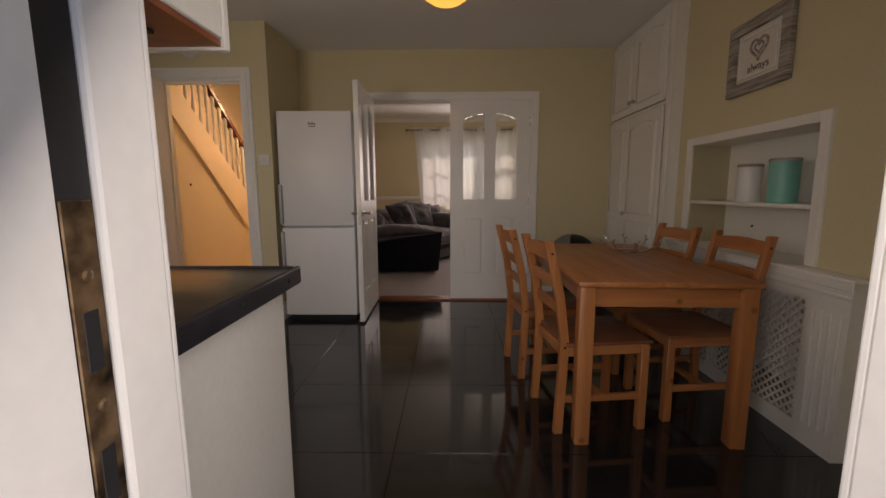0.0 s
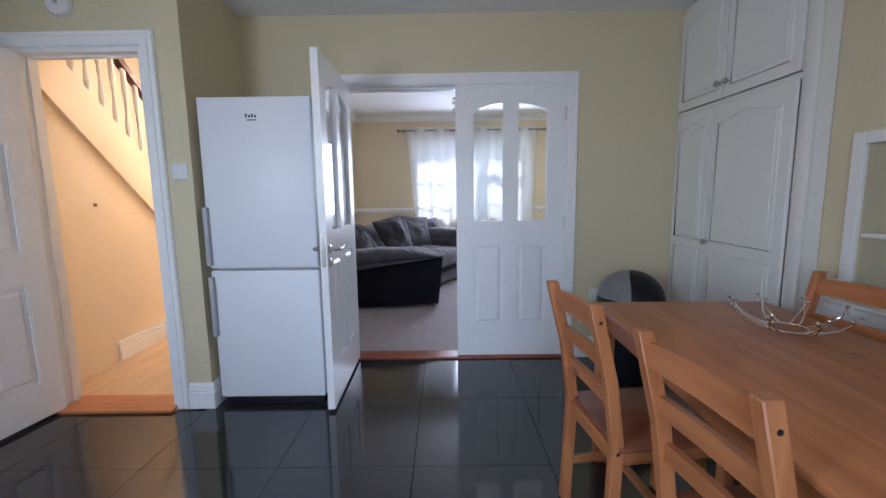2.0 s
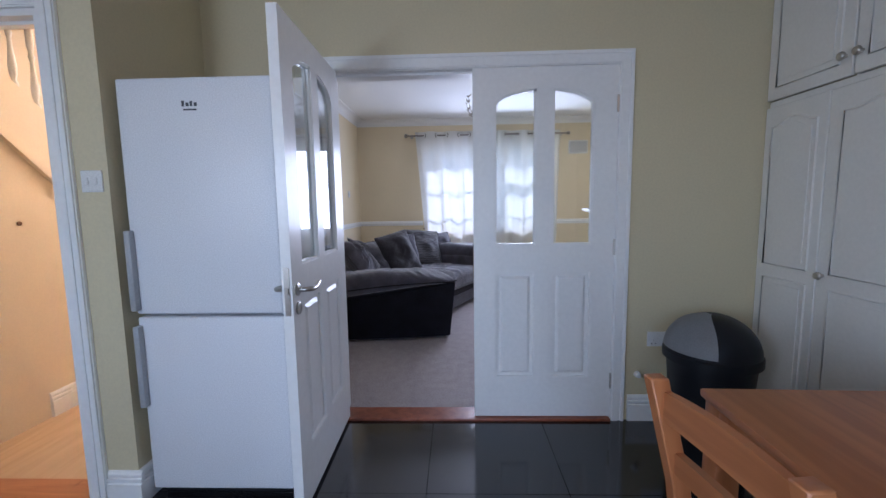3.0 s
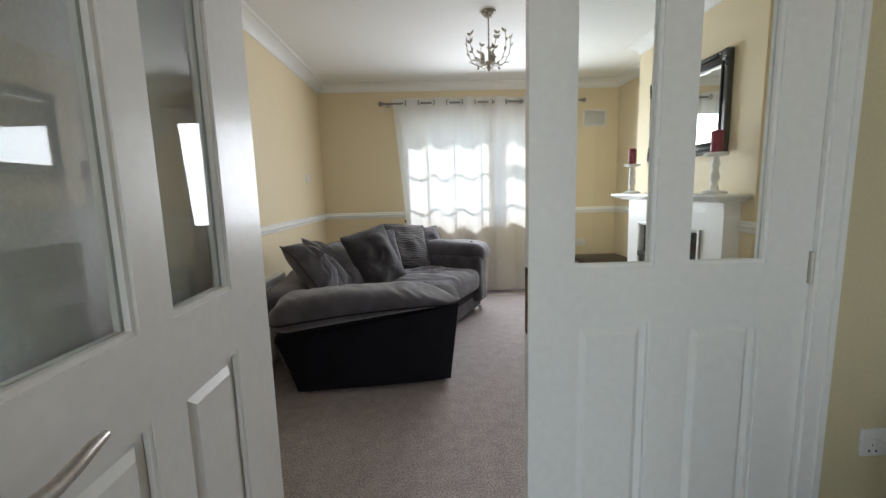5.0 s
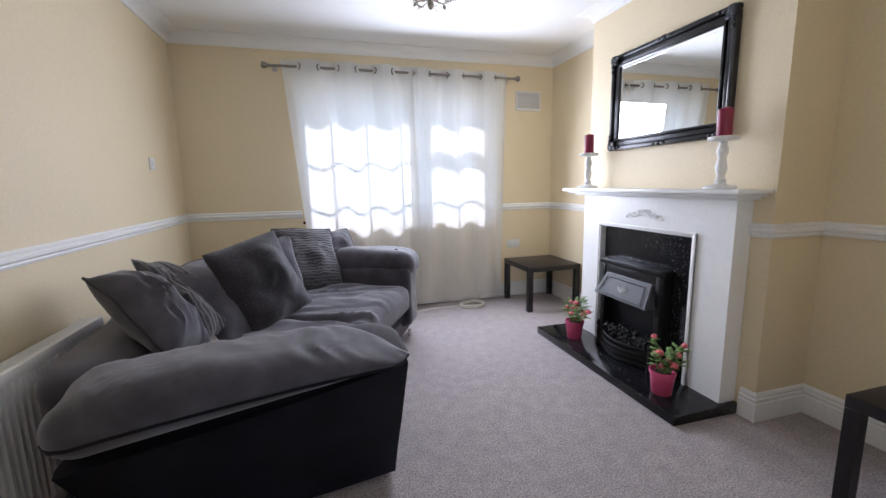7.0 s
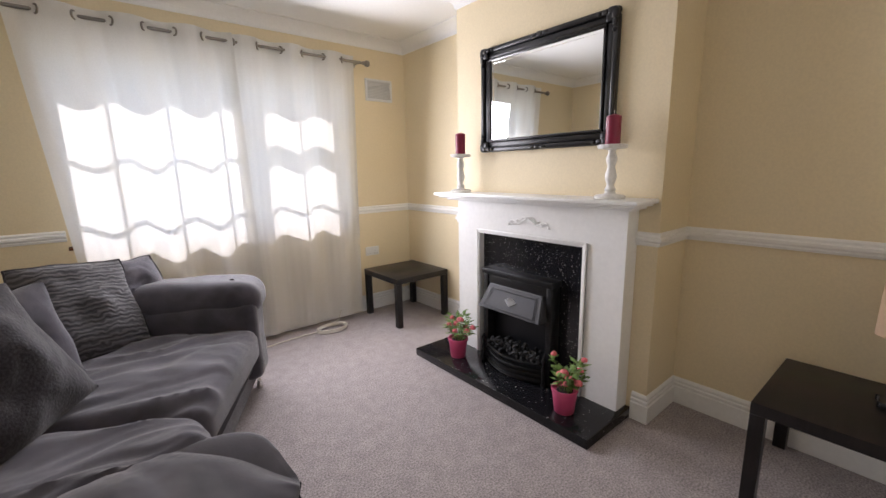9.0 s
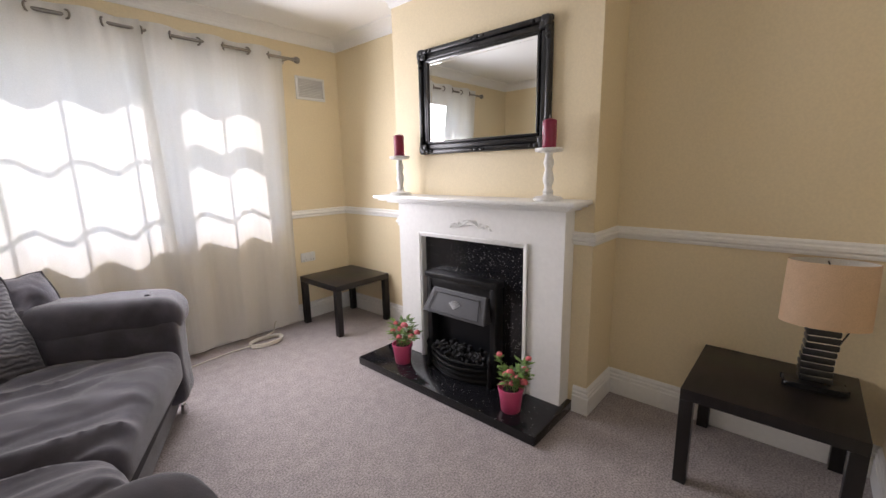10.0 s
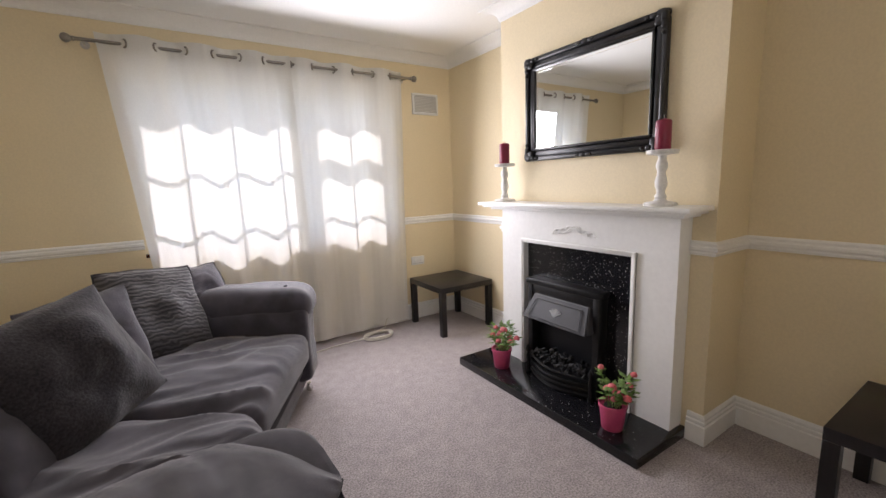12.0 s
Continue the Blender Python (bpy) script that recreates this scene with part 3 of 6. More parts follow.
DADO = [(0, 0.955), (0.008, 0.957), (0.012, 0.968), (0.010, 0.975), (0.022, 0.985), (0.022, 0.998), (0.012, 1.004), (0.014, 1.016), (0.006, 1.024), (0, 1.026)]
for axis, a, b, at, sign, ma, mb in ((0, -1.43, -0.46, 7.92, -1, -1, 0), (0, 1.50, 2.17, 7.92, -1, 0, -1), (1, 4.12, 7.92, -1.43, 1, -1, -1), (1, 6.75, 7.92, 2.17, -1, -1, -1), (1, 4.12, 5.28, 2.17, -1, -1, -1), (0, 1.83, 2.17, 5.28, -1, 1, -1), (0, 1.83, 2.17, 6.75, 1, 1, -1),
                                     (0, 1.03, 2.17, 4.12, 1, 0, -1), (1, 5.28, 5.384, 1.83, -1, 1, 0), (1, 6.636, 6.75, 1.83, -1, 0, 1), (0, -1.43, -0.745, 4.12, 1, -1, 0)):
    run_profile("trim_dado_rail", DADO, axis, a, b, at, sign, M_GLOSS, "white moulded dado rail", ma, mb)

COVE = [(0, L_TOP - 0.085), (0.008, L_TOP - 0.085), (0.010, L_TOP - 0.078)] + [(0.105 - 0.095 * math.cos(radians(a)), L_TOP - 0.078 + 0.068 * math.sin(radians(a))) for a in range(15, 91, 15)] + [(0.113, L_TOP - 0.008), (0.113, L_TOP), (0, L_TOP)]
for axis, a, b, at, sign, ma, mb in ((0, -1.43, 2.17, 7.92, -1, -1, -1), (1, 4.12, 7.92, -1.43, 1, -1, -1), (1, 6.75, 7.92, 2.17, -1, -1, -1), (1, 4.12, 5.28, 2.17, -1, -1, -1), (1, 5.28, 6.75, 1.83, -1, 1, 1), (0, 1.83, 2.17, 5.28, -1, 1, -1), (0, 1.83, 2.17, 6.75, 1, 1, -1), (0, -1.43, 2.17, 4.12, 1, -1, -1)):
    run_profile("trim_coving", COVE, axis, a, b, at, sign, M_CEIL, "white plaster coving", ma, mb)


def casing(name, label, x0, x1, top, y, sign, w=0.075):
    """Moulded architrave round a doorway in a wall across y."""
    bm = bmesh.new()
    for d, e, t in ((0.0, w, 0.014), (0.006, w * 0.55, 0.020), (w * 0.72, w * 0.95, 0.022)):
        ya, yb = sorted((y, y + sign * t))
        box(bm, x0 - e, ya, 0, x0 - d, yb, top + e)
        box(bm, x1 + d, ya, 0, x1 + e, yb, top + e)
        box(bm, x0 - d, ya, top + d, x1 + d, yb, top + e)
    return setting(name, bm, M_GLOSS, label)


def lining(name, label, x0, x1, top, y0, y1, stop):
    bm = bmesh.new()
    box(bm, x0 - 0.03, y0 + 0.002, 0, x0, y1 - 0.002, top + 0.03)
    box(bm, x1, y0 + 0.002, 0, x1 + 0.03, y1 - 0.002, top + 0.03)
    box(bm, x0, y0 + 0.002, top, x1, y1 - 0.002, top + 0.03)
    if stop:
        a, b = stop
        box(bm, x0, a, 0, x0 + 0.012, b, top)
        box(bm, x1 - 0.012, a, 0, x1, b, top)
        box(bm, x0 + 0.012, a, top - 0.012, x1 - 0.012, b, top)
    return setting(name, bm, M_GLOSS, label)


casing("trim_double_door", "white moulded architrave of the double doors", -0.648, 0.934, 2.004, 3.945, -1)
casing("trim_double_door_living", "white moulded architrave on the living room side", -0.648, 0.934, 2.004, 4.12, 1)
lining("trim_double_door_lining", "white door lining of the double doors", -0.645, 0.931, 2.0, 3.945, 4.12, (3.99, 4.02))
casing("trim_hall_door", "white moulded architrave of the hall door", -2.235, -1.545, 2.045, 3.24, -1)
lining("trim_hall_lining", "white door lining of the hall door", -2.222, -1.57, 2.02, 3.24, 3.36, (3.29, 3.32))


# ---- doors ----
def raised_panel(bm, x0, x1, z0, z1, y0, y1):
    """A fielded panel: thin web, raised field with sloping sides, bead round the edge."""
    mid = (y0 + y1) / 2
    box(bm, x0, mid - 0.006, z0, x1, mid + 0.006, z1)
    for s, face in ((-1, y0), (1, y1)):
        a, b = 0.028, 0.044
        outer = [(x0 + a, z0 + a), (x1 - a, z0 + a), (x1 - a, z1 - a), (x0 + a, z1 - a)]
        inner = [(x0 + b, z0 + b), (x1 - b, z0 + b), (x1 - b, z1 - b), (x0 + b, z1 - b)]
        vo_ = [bm.verts.new((x, mid + s * 0.006, z)) for x, z in outer]
        vi_ = [bm.verts.new((x, face - s * 0.003, z)) for x, z in inner]
        fs = [bm.faces.new(vi_)] + [bm.faces.new((vo_[k], vo_[(k + 1) % 4], vi_[(k + 1) % 4], vi_[k])) for k in range(4)]
        bmesh.ops.recalc_face_normals(bm, faces=fs)
        for f in fs:
            if f.normal.y * s < -0.2:
                bmesh.ops.reverse_faces(bm, faces=[f])
        yy = sorted((face - s * 0.012, face - s * 0.002))
        w = 0.009
        box(bm, x0, yy[0], z0, x0 + w, yy[1], z1)
        box(bm, x1 - w, yy[0], z0, x1, yy[1], z1)
        box(bm, x0 + w, yy[0], z0, x1 - w, yy[1], z0 + w)
        box(bm, x0 + w, yy[0], z1 - w, x1 - w, yy[1], z1)


def lever(parent, x, z, y, sign, way, plate=False):
    """A lever handle with a rose; way: the side to which the lever points."""
    bm = bmesh.new()
    if plate:
        ya, yb = sorted((y, y + sign * 0.008))
        soft_box(bm, x - 0.022, ya, z - 0.10, x + 0.022, yb, z + 0.04, 0.003)
    else:
        lathe(bm, [(0.026, 0), (0.026, 0.006), (0.018, 0.010)], Matrix.Translation((x, y, z)) @ pose(0, 0, 0, -90 * sign, 0, 0), 20)
        lathe(bm, [(0.026, 0), (0.026, 0.006), (0.018, 0.010)], Matrix.Translation((x, y, z - 0.075)) @ pose(0, 0, 0, -90 * sign, 0, 0), 20)
    tube(bm, [(x, y, z), (x, y + sign * 0.035, z), (x + way * 0.012, y + sign * 0.048, z - 0.001), (x + way * 0.035, y + sign * 0.052, z - 0.004), (x + way * 0.06, y + sign * 0.052, z - 0.005), (x + way * 0.09, y + sign * 0.051, z), (x + way * 0.12, y + sign * 0.049, z + 0.007), (x + way * 0.145, y + sign * 0.046, z + 0.008)],
         [0.0095, 0.0095, 0.0105, 0.0105, 0.010, 0.0095, 0.0085, 0.006], 12)
    return part("lever_handle", bm, M_STEEL, parent, "brushed nickel lever handle")


GL_W, GL_H, GL_T = 0.785, 1.98, 0.04


def glazed_leaf(name, label, m, hinge_x, knob_x, way, both):
    """A white leaf with two panes under one arch over two fielded panels."""
    leaf = thing(name, label, "", m, kind="structure")
    panes = ((0.119, 0.348), (0.439, 0.663))
    holes = [(a, b, 1.015, 1.87) for a, b in panes] + [(a, b, 0.235, 0.865) for a, b in panes]
    bm = bmesh.new()
    grid_slab(bm, (0, GL_W), (0, GL_H), holes, lambda b, u0, v0, u1, v1: box(b, u0, 0, v0, u1, GL_T, v1))
    def arch(x):
        return 1.775 + 0.095 * math.sqrt(max(0.0, 1 - ((x - GL_W / 2) / 0.275) ** 2))
    for a, b in panes:
        xs = [a + (b - a) * k / 10 for k in range(11)]
        prism(bm, [(x, arch(x)) for x in xs] + [(b, 1.872), (a, 1.872)], 1, 0.0005, GL_T - 0.0005)
    part("door_frame", bm, M_GLOSS, leaf)
    for a, b in panes:
        bm = bmesh.new()
        xs = [a + (b - a) * k / 10 for k in range(11)]
        prism(bm, [(a, 1.015), (b, 1.015)] + [(x, arch(x) + 0.002) for x in xs[::-1]], 1, 0.018, 0.022)
        pane = part("pane", bm, M_GLASS, leaf, "clear glass pane", smooth=False)
        pane.visible_shadow = False
        bm = bmesh.new()
        for ya, yb in ((0.006, 0.017), (0.023, 0.034)):
            box(bm, a, ya, 1.015, a + 0.010, yb, arch(a))
            box(bm, b - 0.010, ya, 1.015, b, yb, arch(b))
            box(bm, a + 0.010, ya, 1.015, b - 0.010, yb, 1.025)
            prism(bm, [(x, arch(x)) for x in xs] + [(x, arch(x) - 0.010) for x in xs[::-1]], 1, ya, yb)
        part("glazing_bead", bm, M_GLOSS, leaf)
        bm = bmesh.new()
        raised_panel(bm, a, b, 0.235, 0.865, 0, GL_T)
        part("panel", bm, M_GLOSS, leaf, smooth=False)
    edge = 0.0 if way > 0 else GL_W
    bm = bmesh.new()
    xa, xb = sorted((edge, edge - way * 0.003))
    soft_box(bm, xa, 0.009, 0.83, xb, 0.031, 1.02, 0.001, 1)
    part("latch_plate", bm, M_STEEL if both else M_RUST, leaf, "metal latch plate on the door edge")
    if both:
        bm = bmesh.new()
        soft_box(bm, min(edge, edge - way * 0.010), 0.012, 0.915, max(edge, edge - way * 0.010), 0.028, 0.94, 0.002, 1)
        part("latch_bolt", bm, M_STEEL, leaf)
        lever(leaf, knob_x, 0.925, 0.0, -1, way)
        lever(leaf, knob_x, 0.925, GL_T, 1, way)
    for z in (0.22, 1.0, 1.78):
        bm = bmesh.new()
        tube(bm, [(hinge_x, -0.006, z - 0.045), (hinge_x, -0.006, z + 0.045)], 0.007, 8)
        part("hinge", bm, M_STEEL, leaf)
    return leaf


glazed_leaf("door_1", "white glazed double-door leaf standing open", pose(-0.643, 3.945, 0.02, 0, 0, -88.8), 0.0, 0.735, -1, True)
glazed_leaf("door_2", "white glazed double-door leaf standing shut", pose(0.145, 3.945, 0.02), GL_W, 0.05, 1, False)


def six_panel_leaf(m):
    leaf = thing("door_3", "white six-panel hall door standing open", "", m, kind="structure")
    w, h, t = 0.76, 2.0, 0.04
    cols, rows = ((0.11, 0.335), (0.425, 0.65)), ((0.20, 0.76), (0.93, 1.52), (1.62, 1.87))
    cells = [(a, b, c, e) for a, b in cols for c, e in rows]
    bm = bmesh.new()
    grid_slab(bm, (0, w), (0, h), cells, lambda b, u0, v0, u1, v1: box(b, u0, 0, v0, u1, t, v1))
    part("door_frame", bm, M_GLOSS, leaf)
    for c in cells:
        bm = bmesh.new()
        raised_panel(bm, *c, 0, t)
        part("panel", bm, M_GLOSS, leaf, smooth=False)
    lever(leaf, 0.71, 1.02, t, 1, -1, True)
    lever(leaf, 0.71, 1.02, 0.0, -1, -1, True)
    bm = bmesh.new()
    soft_box(bm, w, 0.009, 0.94, w + 0.003, 0.031, 1.08, 0.001, 1)
    part("latch_plate", bm, M_RUST, leaf, "dark metal latch plate")
    return leaf


six_panel_leaf(pose(-2.232, 3.225, 0.02, 0, 0, -97.5))


# back door frame: the lining that the walk comes in through
JX = -0.167
bm = bmesh.new()
box(bm, JX - 0.013, -0.075, -0.05, JX - 0.002, 0.116, 2.06)
soft_box(bm, JX - 0.013, 0.156, 0.0, JX, 0.234, 2.06, 0.005)
soft_box(bm, JX - 0.05, 0.23, 0.0, JX - 0.002, 0.244, 2.12, 0.005)
soft_box(bm, 0.609, -0.075, -0.05, 0.63, 0.234, 2.06, 0.006)
soft_box(bm, 0.611, 0.23, 0.0, 0.68, 0.246, 2.12, 0.005)
box(bm, JX, -0.075, 2.03, 0.609, 0.234, 2.06)
back_frame = setting("door_frame_rear", bm, M_GLOSS, "white painted back door frame")
bm = bmesh.new()
box(bm, JX - 0.013, 0.117, -0.05, JX - 0.006, 0.155, 2.03)
part("weather_seal", bm, M_SEAL_HOLES, back_frame, "dark rubber weather seal", smooth=False)
bm = bmesh.new()
soft_box(bm, JX - 0.006, 0.120, 0.62, JX - 0.003, 0.152, 1.115, 0.0012, 1)
for z in (0.68, 0.80, 0.93, 1.05):
    lathe(bm, [(0.006, 0), (0.006, 0.002), (0.003, 0.0035)], pose(JX - 0.003, 0.136, z, 0, 90, 0), 10)
part("strike_plate", bm, M_RUST, back_frame, "worn tarnished strike plate", smooth=False)
# latch openings aren't cut: dark plates give the shade inside them
for z in (0.74, 0.86, 0.99):
    bm = bmesh.new()
    soft_box(bm, JX - 0.0036, 0.128, z - 0.028, JX - 0.0022, 0.144, z + 0.028, 0.0006, 1)
    part("latch_opening_shade", bm, M_SEAL_HOLES, back_frame, smooth=False)
bm = bmesh.new()
box(bm, -0.14, -0.07, -0.05, 0.61, 0.23, -0.004)
setting("trim_rear_sill", bm, M_PLASTIC, "pale doorstep of the back door")

# rear kitchen window
win_k = thing("window_1", "white framed rear kitchen window", "", kind="structure")
bm = bmesh.new()
for a in (-2.2, -1.775, -1.35):
    box(bm, a, 0.02, 1.0, a + 0.05, 0.08, 1.98)
for z in (1.0, 1.6, 1.93):
    box(bm, -2.15, 0.021, z, -1.35, 0.079, z + 0.05)
part("window_frame", bm, M_PLASTIC, win_k, smooth=False)
bm = bmesh.new()
box(bm, -2.16, 0.047, 1.04, -1.33, 0.053, 1.95)
pane = part("pane", bm, M_GLASS, win_k, smooth=False)
pane.visible_shadow = False

# living room window: fixed light with glazing bars, and a casement under a top light
WY0, WY1 = 8.10, 8.17
win_l = thing("window_2", "white framed living room window with glazing bars", "", kind="structure")
bm = bmesh.new()
for a, b in ((-0.42, -0.36), (1.36, 1.46), (0.66, 0.80)):
    box(bm, a, WY0, 0.92, b, WY1, 2.24)
for a, b, z0, z1 in ((-0.36, 0.66, 0.92, 1.00), (0.80, 1.36, 0.92, 1.02), (-0.36, 0.66, 2.17, 2.24), (0.80, 1.36, 2.15, 2.24), (0.80, 1.36, 1.74, 1.84)):
    box(bm, a, WY0 + 0.001, z0, b, WY1 - 0.001, z1)
part("window_frame", bm, M_PLASTIC, win_l, smooth=False)
for a, b, c, e in ((-0.14, -0.12, 1.0, 2.17), (0.18, 0.20, 1.0, 2.17), (0.50, 0.52, 1.0, 2.17), (1.07, 1.09, 1.02, 1.74), (1.07, 1.09, 1.84, 2.15)):
    bm = bmesh.new()
    box(bm, a, 8.125, c, b, 8.145, e)
    part("glazing_bar", bm, M_PLASTIC, win_l, smooth=False)
for a, b, z in ((-0.36, 0.66, 1.36), (-0.36, 0.66, 1.77), (0.80, 1.36, 1.36)):
    bm = bmesh.new()
    box(bm, a, 8.126, z, b, 8.144, z + 0.02)
    part("glazing_bar", bm, M_PLASTIC, win_l, smooth=False)
for a, b, c, e in ((-0.36, 0.66, 1.0, 2.17), (0.80, 1.36, 1.02, 1.74), (0.80, 1.36, 1.84, 2.15)):
    bm = bmesh.new()
    box(bm, a - 0.01, 8.133, c - 0.01, b + 0.01, 8.137, e + 0.01)
    pane = part("pane", bm, M_GLASS, win_l, smooth=False)
    pane.visible_shadow = False
# sill is unseen; made dark to keep bounced sun off the curtain
bm = bmesh.new()
soft_box(bm, -0.46, 7.905, 0.895, 1.50, 8.10, 0.92, 0.005)
part("window_sill", bm, M_RAIL, win_l, "unseen sill board, dark to cut bounced sun")
bm = bmesh.new()
tube(bm, [(1.02, 8.09, 1.72), (1.06, 8.06, 1.73), (1.16, 8.055, 1.71)], 0.008, 8)
part("casement_handle", bm, M_PLASTIC, win_l)

# stairs in the hall
def string_top(y):
    return 2.15 - 0.82 * (y - 3.78)


def string_bottom(y):
    return 2.02 - 0.90 * (y - 3.52)


stairs = thing("staircase", "cream painted staircase with turned balusters", "", kind="structure")
bm = bmesh.new()
prism(bm, [(3.36, 0), (5.7, 0), (5.7, string_bottom(5.7)), (3.36, string_bottom(3.36))], 0, -2.56, -2.47)
part("side_panel", bm, M_HALL, stairs, "peach panelling under the stairs", smooth=False)
bm = bmesh.new()
prism(bm, [(3.36, string_bottom(3.36)), (5.72, string_bottom(5.72)), (5.72, string_top(5.72)), (3.36, string_top(3.36))], 0, -2.575, -2.452)
part("string_board", bm, M_HALL, stairs, smooth=False)
bm = bmesh.new()
prism(bm, [(3.36, string_bottom(3.36) - 0.03), (5.72, string_bottom(5.72) - 0.03), (5.72, string_bottom(5.72) + 0.012), (3.36, string_bottom(3.36) + 0.012)], 0, -2.47, -2.440)
part("string_bead", bm, M_HALL, stairs, smooth=False)
bal = [(0.019, 0.0), (0.019, 0.08), (0.011, 0.095), (0.019, 0.13), (0.021, 0.18), (0.012, 0.27), (0.010, 0.33), (0.017, 0.36), (0.011, 0.385), (0.019, 0.42), (0.019, 0.655)]
bm = bmesh.new()
lathe(bm, bal, None, 10)
bal_mesh = mesh("baluster", bm, M_SATIN)
for k in range(20):
    y = 3.43 + 0.118 * k
    ob = new("baluster", bal_mesh)
    ob.parent = stairs
    ob.location = (-2.51, y, string_top(y) - 0.02)
bm = bmesh.new()
prism(bm, [(3.36, string_top(3.36) + 0.60), (5.72, string_top(5.72) + 0.60), (5.72, string_top(5.72) + 0.665), (3.36, string_top(3.36) + 0.665)], 0, -2.54, -2.48)
part("handrail", bm, M_RAIL, stairs, "dark mahogany handrail", smooth=False)
for k in range(11):
    y = 5.9 - 0.24 * k
    bm = bmesh.new()
    box(bm, -3.4, y - 0.24, 0.19 * k, -2.575, y, 0.19 * (k + 1))
    part("step", bm, M_HALL, stairs, smooth=False)
bm = bmesh.new()
lathe(bm, [(0.004, 0), (0.012, 0.004), (0.012, 0.012), (0.004, 0.014)], pose(-2.47, 3.906, 1.2, 0, 90, 0), 12)
part("cupboard_knob", bm, M_RUST, stairs)

# ---- kitchen things ----
def fridge():
    t = thing("fridge_freezer", "tall white fridge freezer with side grip handles", "fridge", pose(-1.30, 3.27, 0))
    bm = bmesh.new()
    soft_box(bm, 0.004, 0.065, 0.035, 0.622, 0.62, 1.787, 0.006)
    part("body", bm, M_FRIDGE, t)
    for z0, z1, g0, g1 in ((0.045, 0.818, 0.43, 0.785), (0.832, 1.787, 0.85, 1.185)):
        bm = bmesh.new()
        soft_box(bm, 0, 0, z0, 0.626, 0.058, z1, 0.010, 3)
        door = part("door", bm, M_FRIDGE, t)
        bm = bmesh.new()
        soft_box(bm, -0.004, -0.028, g0, 0.022, 0.004, g1, 0.006, 2)
        part("grip_handle", bm, M_SILVER, door, "pale grey grip handle")
        bm = bmesh.new()
        box(bm, 0.012, 0.058, z0 + 0.01, 0.614, 0.066, z1 - 0.01)
        part("door_seal", bm, M_SEAL_HOLES, door, smooth=False)
    bm = bmesh.new()
    for k, (w, h) in enumerate(((0.010, 0.022), (0.012, 0.014), (0.010, 0.020), (0.012, 0.014))):
        box(bm, 0.266 + 0.0165 * k, -0.0012, 1.674, 0.266 + 0.0165 * k + w, 0.001, 1.674 + h)
    box(bm, 0.272, -0.0012, 1.658, 0.325, 0.001, 1.664)
    part("badge", bm, M_LOGO, t, "small dark badge", smooth=False)
    bm = bmesh.new()
    box(bm, 0.02, 0.05, 0.0, 0.60, 0.60, 0.036)
    part("plinth", bm, M_BLACK, t, smooth=False)


fridge()


def dining_table():
    t = thing("dining_table", "honey-coloured pine dining table with knots", "table", pose(1.085, 2.105, 0, 0, 0, -2))
    w, l, h = 0.377, 0.645, 0.745
    bm = bmesh.new()
    soft_box(bm, -w, -l, h - 0.024, w, l, h, 0.006, 2)
    part("tabletop", bm, M_PINE, t)
    for sx in (-1, 1):
        bm = bmesh.new()
        soft_box(bm, sx * 0.325 - 0.011, -l + 0.07, h - 0.115, sx * 0.325 + 0.011, l - 0.07, h - 0.0245, 0.002, 1)
        part("apron", bm, M_PINE, t)
        bm = bmesh.new()
        soft_box(bm, -w + 0.07, sx * 0.60 - 0.011, h - 0.115, w - 0.07, sx * 0.60 + 0.011, h - 0.0245, 0.002, 1)
        part("apron", bm, M_PINE_X, t)
        for sy in (-1, 1):
            bm = bmesh.new()
            cx, cy = sx * 0.334, sy * 0.602
            soft_box(bm, cx - 0.033, cy - 0.033, 0, cx + 0.033, cy + 0.033, h - 0.0245, 0.006, 2)
            part("leg", bm, M_PINE_Z, t)


dining_table()


